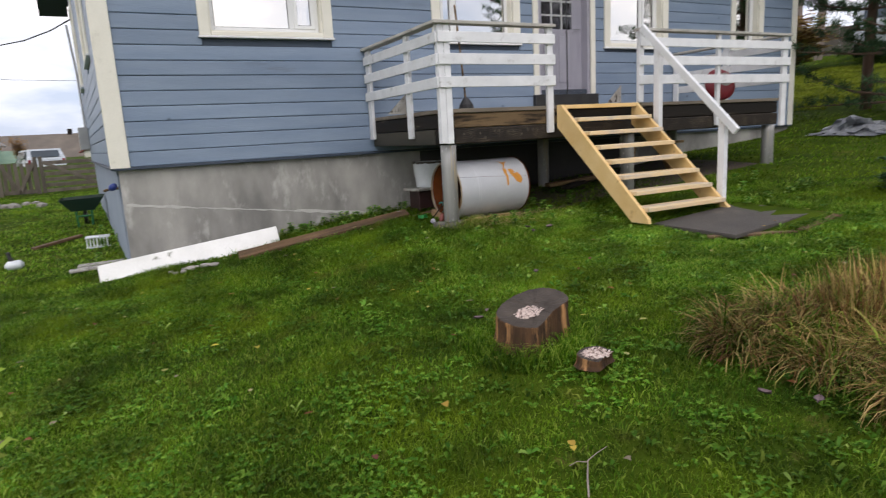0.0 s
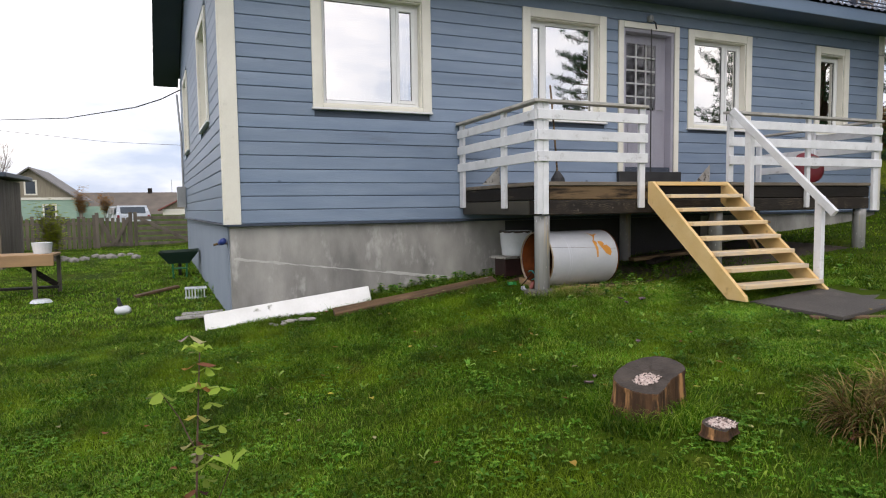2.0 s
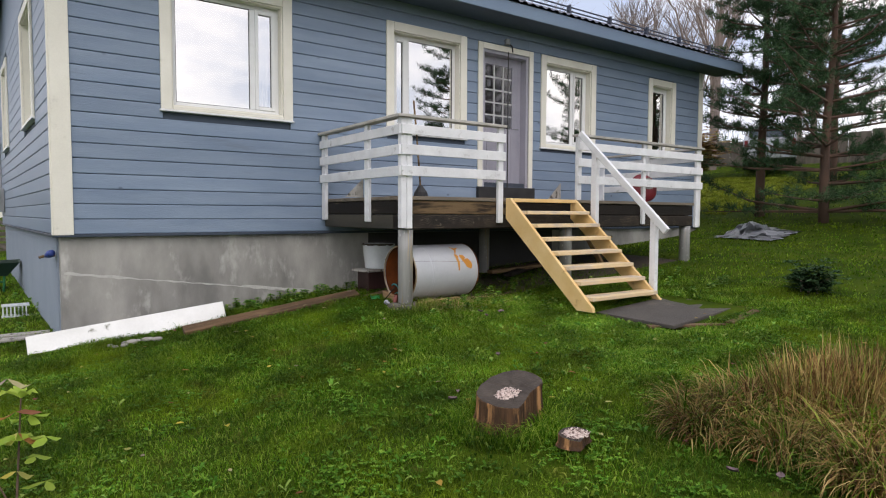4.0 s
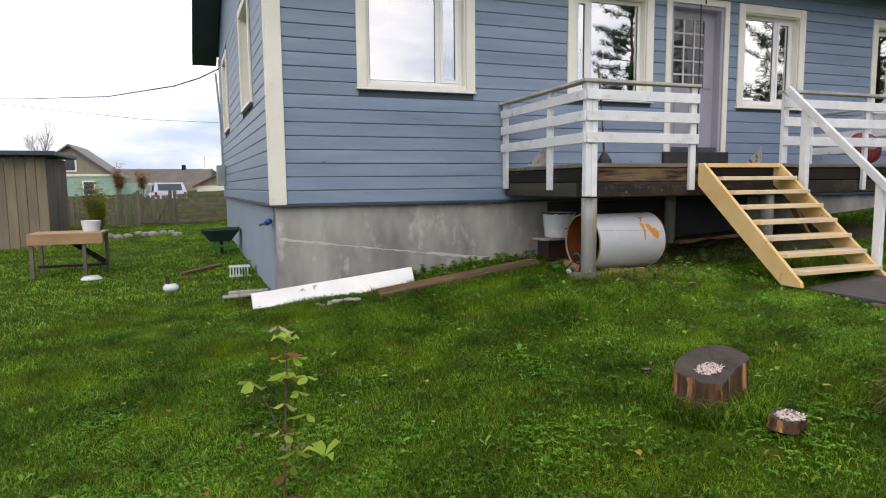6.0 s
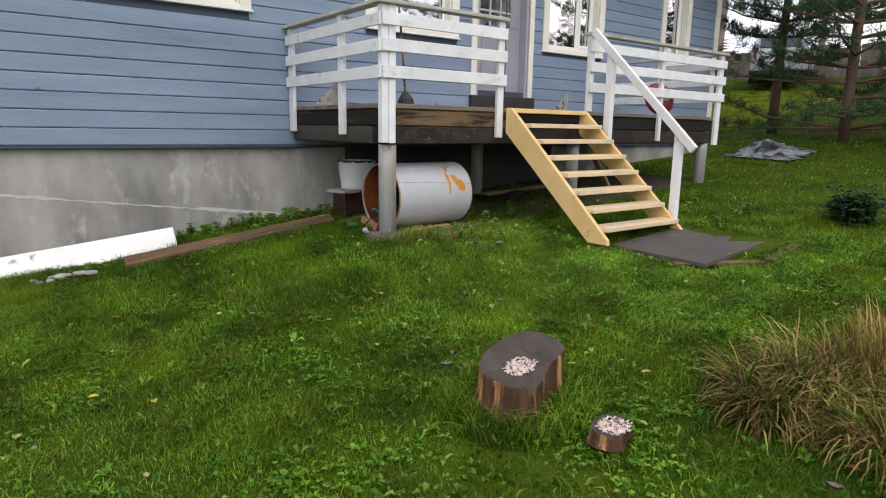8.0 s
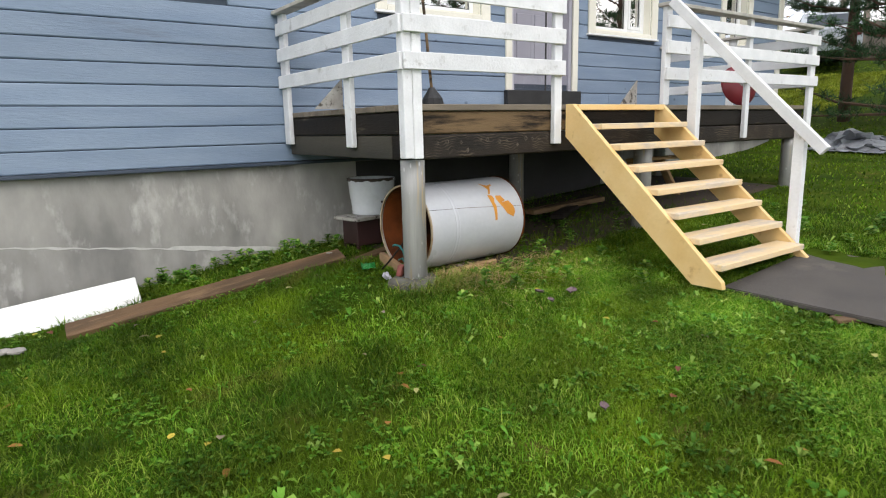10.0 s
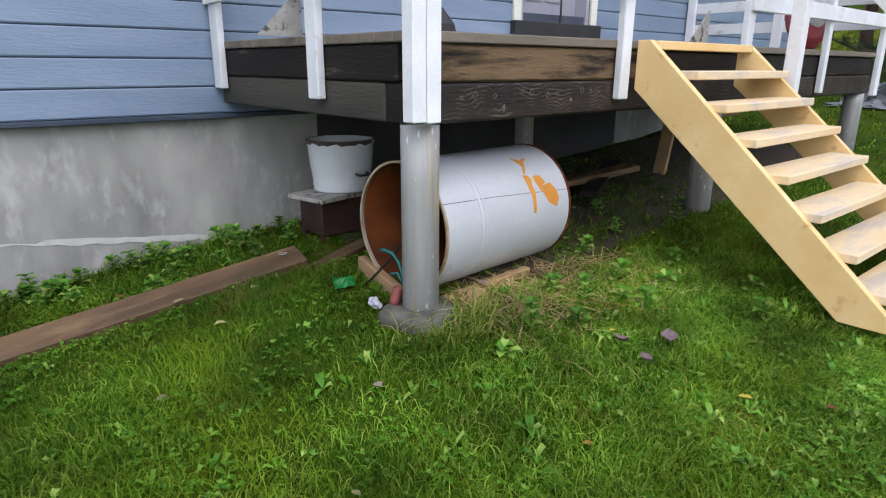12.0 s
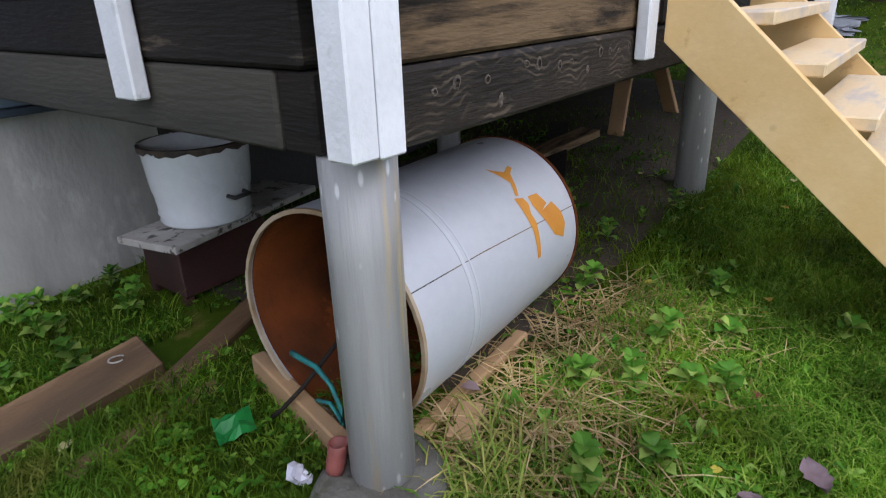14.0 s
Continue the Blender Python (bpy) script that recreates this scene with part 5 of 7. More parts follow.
twig = thing("fallen_twig", (1.7, 2.05, ground_z(1.7, 2.05)), "dry forked twig lying in the grass", "twig")
tz = ground_z(1.7, 2.05) + 0.03
part("stick", tube(bmesh.new(), [(1.55, 1.86, tz), (1.63, 1.96, tz + 0.01), (1.71, 2.05, tz + 0.015)], [0.004, 0.0034, 0.0028], 6), TWIG, twig)
part("fork", tube(bmesh.new(), [(1.71, 2.05, tz + 0.015), (1.78, 2.07, tz + 0.02), (1.86, 2.10, tz + 0.01)], [0.0028, 0.002, 0.0015], 6), TWIG, twig)
part("fork", tube(bmesh.new(), [(1.70, 2.04, tz + 0.015), (1.66, 2.06, tz + 0.02), (1.61, 2.05, tz + 0.02)], [0.0028, 0.002, 0.0015], 6), TWIG, twig)

# porch things
sled = thing("saucer_sled", (8.3, 6.75, DECK), "red plastic saucer sled leaning on its edge", "sled")
bm = bmesh.new()
rows = []
for r, d in ((0.02, -0.09), (0.12, -0.085), (0.2, -0.06), (0.225, -0.02), (0.24, 0.0), (0.24, 0.008), (0.215, -0.012), (0.19, -0.05), (0.02, -0.08)):
    rows.append([(r * math.cos(2 * math.pi * k / 30), d, r * math.sin(2 * math.pi * k / 30)) for k in range(30)])
vr = [[bm.verts.new(p) for p in row] for row in rows]
for a, b in zip(vr, vr[1:]):
    for k in range(30):
        bm.faces.new((a[k], a[(k + 1) % 30], b[(k + 1) % 30], b[k]))
bm.faces.new(vr[0][::-1]), bm.faces.new(vr[-1])
bmesh.ops.transform(bm, matrix=Matrix.Translation((8.22, 6.62, DECK + 0.24)) @ Euler((radians(-18), 0, radians(-20))).to_matrix().to_4x4(), verts=bm.verts)
part("dish", bm, REDPLASTIC, sled, smooth=True)
bm = bmesh.new()
bm.faces.new([bm.verts.new((0.03 + 0.115 * math.cos(2 * math.pi * k / 24), -0.094 + 0.004 * math.sin(k), 0.04 + 0.10 * math.sin(2 * math.pi * k / 24))) for k in range(24)])
bmesh.ops.transform(bm, matrix=Matrix.Translation((8.22, 6.62, DECK + 0.24)) @ Euler((radians(-18), 0, radians(-20))).to_matrix().to_4x4(), verts=bm.verts)
part("worn_patch", bm, STONE, sled, "worn grey patch in the middle")
broom = thing("broom", (3.95, 6.9, DECK), "dark worn broom standing head down on the porch", "broom")
part("handle", tube(bmesh.new(), [(4.0, 6.9, DECK + 0.14), (3.98, 6.95, DECK + 0.75), (3.96, 7.0, DECK + 1.25)], 0.012, 8), BROWNWOOD, broom)
part("bristle_head", tube(bmesh.new(), [(4.0, 6.89, DECK + 0.002), (4.0, 6.89, DECK + 0.07), (4.0, 6.9, DECK + 0.16)], [0.10, 0.085, 0.025], 12), BLACK, broom)
for x, y, s in ((6.10, 6.45, 1), (3.36, 7.25, 1)):
    sheet = thing("plywood_offcut", (x, y, DECK), "pale triangular plywood offcut leaning on the railing", "offcut")
    bm = bmesh.new()
    tri = [(x - 0.25, y, DECK + 0.002), (x, y, DECK + 0.002), (x, y, DECK + 0.24)]
    a, b = [bm.verts.new(p) for p in tri], [bm.verts.new((p[0], p[1] + 0.012, p[2])) for p in tri]
    bm.faces.new(a), bm.faces.new(b)
    for k in range(3):
        bm.faces.new((a[k], a[(k + 1) % 3], b[(k + 1) % 3], b[k]))
    part("sheet", bm, PEELBOARD, sheet)

tarp = thing("tarpaulin", (12.2, 7.2, 1.0), "crumpled silver tarpaulin lying at the end of the house", "tarpaulin")
bm = bmesh.new()
n = 26
grid = [[bm.verts.new((11.75 + 1.15 * i / n + 0.25 * noise.noise((i * 0.4, j * 0.4, 7)), 6.3 + 1.2 * j / n + 0.2 * noise.noise((i * 0.3, j * 0.5, 2)),
                       ground_z(11.75 + 1.15 * i / n, 6.3 + 1.2 * j / n) + 0.03 + 0.24 * max(0, noise.noise((i * 0.22, j * 0.22, 5.5)) + 0.35) * math.sin(math.pi * i / n) * math.sin(math.pi * j / n))) for i in range(n + 1)] for j in range(n + 1)]
for j in range(n):
    for i in range(n):
        bm.faces.new((grid[j][i], grid[j][i + 1], grid[j + 1][i + 1], grid[j + 1][i]))
bmesh.ops.solidify(bm, geom=list(bm.faces), thickness=0.006)
part("sheet", bm, TARP, tarp)

# fittings on the end wall
tap = thing("garden_tap", (X0, 8.75, 1.0), "brass garden tap with a blue hose end on the end wall", "tap")
part("pipe", tube(bmesh.new(), [(X0 + 0.03, 8.82, 0.98), (X0 - 0.08, 8.82, 0.98), (X0 - 0.16, 8.8, 0.96)], 0.016, 8), BROWNWOOD, tap)
part("hose_end", tube(bmesh.new(), [(X0 - 0.04, 8.62, 1.02), (X0 - 0.06, 8.72, 1.0), (X0 - 0.08, 8.8, 0.98)], [0.035, 0.045, 0.03], 10), BLUEPLASTIC, tap, "blue plastic hose end", True)
meter = thing("meter_box", (X0 - 0.1, 16.8, 1.6), "grey metal meter box on the end wall", "meter box")
box("cabinet", (X0 - 0.22, X0 - 0.024, 16.5, 16.9, 1.5, 2.0), GREYMETAL, meter, 0.01)
part("conduit", tube(bmesh.new(), [(X0 - 0.06, 16.95, 2.0), (X0 - 0.06, 17.0, 3.2), (X0 - 0.12, 17.1, 4.3)], 0.025, 8), GREYMETAL, meter)
for nm, pts in (("power_cable", [(-0.35, 17.2, 4.45), (-0.85, 18.4, 4.38), (-1.6, 20.5, 4.45), (-4.2, 26.5, 4.85), (-9.4, 37, 5.95), (-20, 60, 8.6)]), ("power_cable", [(-40, 62, 10.5), (-24, 61, 9.1), (-13.4, 60, 8.0), (-6.2, 60, 7.35), (0.0, 60, 7.2), (12, 60, 7.6), (30, 60, 9.0)])):
    cab = thing(nm, pts[0], "thin black overhead cable sagging across the yard", "cable")
    part("wire", tube(bmesh.new(), pts, 0.016, 6), BLACK, cab, smooth=True)

# ---- the yard behind the house end ----
def gz0(x, y):
    return ground_z(x, y)


barrow = thing("wheelbarrow", (-0.55, 13.6, gz0(-0.55, 13.6)), "dark wheelbarrow tipped up on a green frame", "wheelbarrow")
bx, by, bz = -0.52, 13.6, gz0(-0.55, 13.6)
bm = bmesh.new()
top = [(-0.38, -0.26, 0.52), (0.36, -0.28, 0.54), (0.38, 0.3, 0.56), (-0.36, 0.3, 0.54)]
low = [(-0.2, -0.16, 0.30), (0.18, -0.16, 0.30), (0.18, 0.18, 0.32), (-0.18, 0.18, 0.32)]
a, b = [bm.verts.new((bx + p[0], by + p[1], bz + p[2])) for p in top], [bm.verts.new((bx + p[0], by + p[1], bz + p[2])) for p in low]
bm.faces.new(b)
for k in range(4):
    bm.faces.new((a[k], a[(k + 1) % 4], b[(k + 1) % 4], b[k]))
bmesh.ops.solidify(bm, geom=list(bm.faces), thickness=0.012)
part("tray", bm, BARROW, barrow)
for s in (-0.13, 0.13):
    part("frame_tube", tube(bmesh.new(), [(bx + s, by - 0.2, bz + 0.46), (bx + s, by - 0.14, bz + 0.3), (bx + s * 0.9, by - 0.12, bz + 0.0)], 0.02, 8), GREENPLASTIC, barrow)
part("cross_tube", tube(bmesh.new(), [(bx - 0.13, by - 0.14, bz + 0.2), (bx + 0.13, by - 0.14, bz + 0.2)], 0.018, 8), GREENPLASTIC, barrow)
wheel = part("wheel", tube(bmesh.new(), [(bx - 0.03, by + 0.3, bz + 0.17), (bx + 0.03, by + 0.3, bz + 0.17)], 0.17, 20), BLACK, barrow)

jug = thing("plastic_canister", (-1.26, 10.1, gz0(-1.26, 10.1)), "white plastic canister with a black cap on the grass", "canister")
jx, jy, jz = -1.26, 10.1, gz0(-1.26, 10.1)
part("canister_body", add_box(bmesh.new(), jx - 0.115, jx + 0.10, jy - 0.08, jy + 0.08, jz, jz + 0.12, 0.04), ENAMEL, jug, smooth=True)
part("cap", tube(bmesh.new(), [(jx - 0.03, jy, jz + 0.118), (jx - 0.05, jy, jz + 0.16), (jx - 0.06, jy, jz + 0.24)], [0.035, 0.028, 0.024], 12), BLACK, jug)
laid_board("grey_plank", (-1.22, 11.75, gz0(-1.2, 11.7) + 0.03), (-0.55, 12.15, gz0(-0.5, 12.1) + 0.04), 0.12, 0.04, PLANKOLD, "grey plank lying in the grass")
crate = thing("white_crate", (-0.25, 10.7, gz0(-0.25, 10.7)), "white plastic slatted crate beside the end wall", "crate")
cx, cy, cz = -0.27, 10.9, gz0(-0.25, 10.7)
for k in range(7):
    box("slat", (cx - 0.16 + 0.045 * k, cx - 0.142 + 0.045 * k, cy - 0.15, cy - 0.135, cz + 0.02, cz + 0.15), ENAMEL, crate, 0.002)
box("top_edge", (cx - 0.17, cx + 0.16, cy - 0.16, cy + 0.1, cz + 0.151, cz + 0.168), ENAMEL, crate, 0.004)
box("base", (cx - 0.17, cx + 0.16, cy - 0.16, cy + 0.1, cz, cz + 0.019), ENAMEL, crate, 0.003)
for dx, dy, q in ((0, 0, 8), (0.08, 0.3, -5)):
    px, py = -0.28 + dx, 8.85 + dy
    pz = gz0(px, py)
    laid_board("pallet_board", (px - 0.28, py, pz + 0.03), (px + 0.24, py + 0.05 * q / 8, pz + 0.04), 0.16, 0.03, PEELBOARD, "peeling white boards on the bare soil by the corner")

for k in range(9):
    rnd = random.Random(40 + k)
    px, py = 0.50 + 0.055 * k + rnd.uniform(-0.03, 0.03), 7.55 + rnd.uniform(-0.07, 0.07)
    st = thing("stone", (px, py, gz0(px, py)), "small pale stone in the grass by the white board", "stone", "stones by the board")
    bm = bmesh.new()
    bmesh.ops.create_icosphere(bm, subdivisions=2, radius=rnd.uniform(0.025, 0.05))
    for v in bm.verts:
        v.co = Vector((v.co.x * 1.3, v.co.y, v.co.z * 0.6)) * (1 + 0.35 * noise.noise(v.co * 14 + Vector((k, 0, 0)))) + Vector((px, py, gz0(px, py) + 0.035))
    part("rock", bm, STONE, st)

bench = thing("workbench", (-2.9, 12.5, gz0(-2.9, 12.5)), "rough timber workbench with a board top on thin legs", "workbench")
wx, wy, wz = -2.95, 12.6, gz0(-2.9, 12.5)
box("top_board", (wx - 0.62, wx + 0.5, wy - 0.35, wy + 0.35, wz + 0.70, wz + 0.74), TABLEWOOD, bench, 0.006)
box("apron", (wx - 0.62, wx + 0.5, wy - 0.38, wy - 0.352, wz + 0.55, wz + 0.74), TABLEWOOD, bench, 0.006)
for x, y in ((wx - 0.58, wy - 0.3), (wx + 0.20, wy - 0.3), (wx + 0.46, wy + 0.3), (wx - 0.58, wy + 0.3)):
    box("leg", (x - 0.03, x + 0.03, y - 0.03, y + 0.03, wz - 0.02, wz + 0.699), FENCEWOOD, bench, 0.004)
part("brace", bar(bmesh.new(), (wx - 0.1, wy - 0.2, wz + 0.66), (wx + 0.45, wy + 0.1, wz + 0.18), 0.04, 0.09), DARKWOOD, bench)
box("stretcher", (wx - 0.55, wx + 0.5, wy - 0.05, wy + 0.1, wz + 0.13, wz + 0.17), DARKWOOD, bench, 0.004)
bucket = thing("white_bucket", (wx + 0.28, wy, wz + 0.742), "white bucket standing on the workbench", "bucket")
part("bucket_body", tube(bmesh.new(), [(wx + 0.28, wy, wz + 0.742), (wx + 0.28, wy, wz + 0.93)], [0.13, 0.16], 18), ENAMEL, bucket, smooth=False)
bowl = thing("grey_bowl", (-2.6, 12.0, gz0(-2.6, 12)), "pale upturned bowl on the grass", "bowl")
part("bowl_body", tube(bmesh.new(), [(-2.62, 12.0, gz0(-2.6, 12)), (-2.62, 12.0, gz0(-2.6, 12) + 0.05)], [0.17, 0.12], 16), ENAMEL, bowl)

# shed
shed = thing("shed", (-5.2, 17.5, gz0(-5, 17)), "old boarded shed with a dark overhanging roof", "shed")
sz = gz0(-5, 17)
for k in range(12):
    x = -6.72 + k * 0.205
    box("board", (x, x + 0.195, 17.0, 17.03, sz - 0.05, sz + 2.12 - 0.004 * (k % 3)), SHEDWOOD, shed, 0.004)
for k in range(10):
    y = 17.03 + k * 0.205
    box("board", (-4.29, -4.26, y, y + 0.195, sz - 0.05, sz + 2.10), FENCEWOOD, shed, 0.004)
box("roof", (-6.92, -4.02, 16.7, 19.3, sz + 2.14, sz + 2.24), DARKFACE, shed, 0.01, label="dark felted roof")
box("back_boards", (-6.72, -4.32, 19.0, 19.05, sz - 0.05, sz + 2.1), SHEDWOOD, shed, 0)

# fence and gates
FY = 22.0
fence = thing("picket_fence", (-5, FY, gz0(-5, FY)), "grey weathered wooden picket fence", "fence")
fz = gz0(-4, FY)
x = -11.0
rnd = random.Random(8)
while x < -3.0:
    box("picket", (x, x + 0.09, FY, FY + 0.022, fz - 0.03, fz + rnd.uniform(0.93, 1.06)), FENCEWOOD, fence, 0.003)
    x += 0.135
for z in (0.3, 0.75):
    box("rail", (-11, -3.0, FY + 0.024, FY + 0.07, fz + z, fz + z + 0.08), FENCEWOOD, fence, 0.004)


def field_gate(x0, x1, name, label, boards):
    g = thing(name, ((x0 + x1) / 2, FY, fz), label, "gate", "yard gates")
    for xx in (x0, x1 - 0.1):
        box("gate_post", (xx, xx + 0.1, FY - 0.05, FY + 0.05, fz - 0.05, fz + 1.12), FENCEWOOD, g, 0.006)
    for k in range(boards):
        z = fz + 0.06 + k * 0.98 / boards
        box("board", (x0 + 0.11, x1 - 0.11, FY - 0.012, FY + 0.012, z, z + 0.105), FENCEWOOD, g, 0.004)
    mid = (x0 + x1) / 2
    part("brace", bar(bmesh.new(), (x0 + 0.1, FY - 0.03, fz + 0.95), (mid, FY - 0.03, fz + 0.1), 0.02, 0.10), FENCEWOOD, g)
    part("brace", bar(bmesh.new(), (mid, FY - 0.03, fz + 0.1), (x1 - 0.1, FY - 0.03, fz + 0.95), 0.02, 0.10), FENCEWOOD, g)
    return g


g1 = field_gate(-2.95, -1.92, "yard_gate", "narrow grey timber gate with a diagonal brace", 1)
for k in range(6):
    box("picket", (-2.82 + k * 0.15, -2.72 + k * 0.15, FY + 0.013, FY + 0.033, fz + 0.05, fz + 0.95), FENCEWOOD, g1, 0.003)
field_gate(-1.88, 1.6, "yard_gate", "wide grey timber field gate with crossed braces", 6)

# lawn-edge flower bed stones and bush
for k in range(10):
    rnd = random.Random(70 + k)
    px, py = -3.4 + 0.2 * k, 18.5 + rnd.uniform(-0.6, 0.6)
    st = thing("stone", (px, py, gz0(px, py)), "pale stone edging the flower bed", "stone", "flower bed stones")
    bm = bmesh.new()
    bmesh.ops.create_icosphere(bm, subdivisions=1, radius=rnd.uniform(0.08, 0.15))
    for v in bm.verts:
        v.co = Vector((v.co.x * 1.2, v.co.y, v.co.z * 0.7)) * (1 + 0.3 * noise.noise(v.co * 6 + Vector((k, 0, 0)))) + Vector((px, py, gz0(px, py) + 0.04))
    part("rock", bm, STONE, st)


# ---- neighbours ----
def van(x, y, z, turn):
    """A van seen from behind, built round its own base."""
    v = thing("parked_van", (0, 0, 0), "pale silver van parked beyond the fence", "van", "parked vehicles")
    bm = bmesh.new()
    prof = [(-2.1, 0.35), (2.1, 0.35), (2.15, 0.8), (1.4, 0.95), (0.75, 1.5), (-1.7, 1.52), (-2.05, 1.0), (-2.12, 0.6)]
    rows = []
    for w, f in ((-0.82, 0.93), (-0.86, 1.0), (0.86, 1.0), (0.82, 0.93)):
        rows.append([bm.verts.new((w * (0.86 if zz > 1.4 else 1), yy * f, zz)) for yy, zz in prof])
    bm.faces.new(rows[0]), bm.faces.new(rows[-1])
    for a, b in zip(rows, rows[1:]):
        for k in range(8):
            bm.faces.new((a[k], a[(k + 1) % 8], b[(k + 1) % 8], b[k]))
    part("body", bm, CARPAINT, v)
    part("rear_window", add_box(bmesh.new(), -0.62, 0.62, -0.01, 0.01, -0.2, 0.2, 0.006, Matrix.Translation((0, -1.91, 1.27)) @ Matrix.Rotation(radians(-33), 4, "X")), DARKGLASS, v)
    for s in (-1, 1):
        part("side_window", add_box(bmesh.new(), -0.01, 0.01, -1.3, 0.7, 1.02, 1.4, 0.004, Matrix.Translation((s * 0.825, 0, 0)) @ Matrix.Rotation(radians(-s * 9), 4, "Y") @ Matrix.Translation((s * 0.18, 0, 0))), DARKGLASS, v)
        part("tail_light", add_box(bmesh.new(), s * 0.76 - 0.06, s * 0.76 + 0.06, -2.13, -2.04, 0.75, 1.0, 0.01), REDPLASTIC, v)
        for yy in (-1.35, 1.35):
            wh = part("wheel", tube(bmesh.new(), [(s * 0.70, yy, 0.31), (s * 0.86, yy, 0.31)], 0.31, 20), BLACK, v)
            part("rim", tube(bmesh.new(), [(s * 0.862, yy, 0.31), (s * 0.872, yy, 0.31)], 0.18, 14), GREYMETAL, wh)
    part("number_plate", add_box(bmesh.new(), -0.25, 0.25, -2.15, -2.135, 0.62, 0.73), ENAMEL, v)
    v.matrix_basis = pose(x, y, z, 0, 0, turn)
    return v


van(-3.45, 40.0, ground_z(-3.5, 40) - 0.68, 14)
van(24.0, 12.6, ground_z(24, 12.6) + 0.02, -62)


def cottage(name, x, y, w, d, z, wall_h, ridge, wall_mat, gable_mat, roof_mat, label, win=True):
    """A house with its gable end towards -y."""
    h = thing(name, (x, y, z), label, "house", "neighbouring houses")
    box("wall", (x - w / 2, x + w / 2, y, y + d, z - 1, z + wall_h), wall_mat, h, 0)
    bm = bmesh.new()
    a = [bm.verts.new((x + s * w / 2, y - 0.05 * 0, z + wall_h)) for s in (-1, 1)] + [bm.verts.new((x, y, z + ridge))]
    b = [bm.verts.new((v.co.x, y + d, v.co.z)) for v in a]
    bm.faces.new(a), bm.faces.new(b)
    for k in range(3):
        bm.faces.new((a[k], a[(k + 1) % 3], b[(k + 1) % 3], b[k]))
    part("gable", bm, gable_mat, h)
    sl = (ridge - wall_h) / (w / 2)
    for s in (-1, 1):
        bm = bmesh.new()
        prof = [(x, z + ridge + 0.05), (x + s * (w / 2 + 0.5), z + wall_h - 0.5 * sl + 0.05), (x + s * (w / 2 + 0.5), z + wall_h - 0.5 * sl + 0.2), (x, z + ridge + 0.22)]
        r0, r1 = [bm.verts.new((p, y - 0.5, q)) for p, q in prof], [bm.verts.new((p, y + d + 0.5, q)) for p, q in prof]
        bm.faces.new(r0), bm.faces.new(r1)
        for k in range(4):
            bm.faces.new((r0[k], r0[(k + 1) % 4], r1[(k + 1) % 4], r1[k]))
        part("roof", bm, roof_mat, h)
    if win:
        for wx, wz, ww, wh in ((x, z + wall_h + 0.5, 0.8, 1.2), (x - w * 0.25, z + wall_h - 1.9, 0.9, 1.2), (x + w * 0.2, z + wall_h - 1.9, 0.9, 1.2)):
            wi = part("window", add_box(bmesh.new(), wx - ww / 2 - 0.15, wx + ww / 2 + 0.15, y - 0.06, y - 0.002, wz - 0.15, wz + wh + 0.15), CREAM, h)
            part("pane", add_box(bmesh.new(), wx - ww / 2, wx + ww / 2, y - 0.075, y - 0.062, wz, wz + wh), DARKGLASS, wi)
        box("trim_board", (x - w / 2 - 0.1, x + w / 2 + 0.1, y - 0.08, y - 0.001, z + wall_h - 0.12, z + wall_h + 0.12), CREAM, h, 0)
    return h


cottage("neighbour_house", -14.2, 72, 7.6, 9, 0.6, 2.2, 5.1, HOUSEGREEN, HOUSEGREY, SLATE, "old green boarded house with a grey-brown gable")
box("annex", (-10.35, -7.2, 74, 80, 0.0, 2.0), HOUSEGREEN, bpy.data.objects["neighbour_house"], 0)
barn = thing("long_barn", (-8, 120, -1), "long low barn with a grey sheet roof", "barn")
box("wall", (-19, -1.6, 119, 128, -1, 1.6), FENCEWOOD, barn, 0)
bm = bmesh.new()
pr = [(117.5, 0.9), (125, 4.85), (130, 2.2), (125, 4.65)]
a, b = [bm.verts.new((-19.5, *p)) for p in pr], [bm.verts.new((-1.2, *p)) for p in pr]
for k in range(4):
    bm.faces.new((a[k], a[(k + 1) % 4], b[(k + 1) % 4], b[k]))
bm.faces.new(a), bm.faces.new(b)
part("roof", bm, BARNROOF, barn)
box("chimney", (-6.3, -5.6, 124.6, 125.3, 4.4, 5.6), DARKWOOD, barn, 0)
part("aerial", tube(bmesh.new(), [(-2.3, 125, 4.6), (-2.3, 125, 7.2)], 0.04, 6), GREYMETAL, barn)
cottage("red_roofed_house", 1.2, 80, 7.8, 7, -0.3, 1.95, 4.0, CREAM, HOUSEGREY, REDROOF, "small pale house with a dull red roof", False)

# fence on the bank beyond the house
far = thing("bank_fence", (26, 12, ground_z(26, 12)), "long dark weathered board fence on the bank", "fence")
for k in range(46):
    y = -2 + k * 0.8
    zb = ground_z(26.5, y)
    box("panel", (26.5, 26.53, y, y + 0.78, zb - 0.1, zb + 1.15 + 0.08 * math.sin(k * 2.3)), FENCEWOOD, far, 0)


# ---- plants ----
def mesh_from(name, verts, faces, mat):
    me = bpy.data.meshes.new(name)
    me.vertices.add(len(verts))
    me.vertices.foreach_set("co", np.asarray(verts, dtype=np.float32).ravel())
    k = faces.shape[1]
    me.loops.add(faces.size)
    me.loops.foreach_set("vertex_index", faces.astype(np.int32).ravel())
    me.polygons.add(len(faces))
    me.polygons.foreach_set("loop_start", np.arange(0, faces.size, k, dtype=np.int32))
    me.update(calc_edges=True)
    me.materials.append(mat)
    return me


def heights(x, y):
    return np.array([ground_z(a, b) for a, b in zip(x, y)])


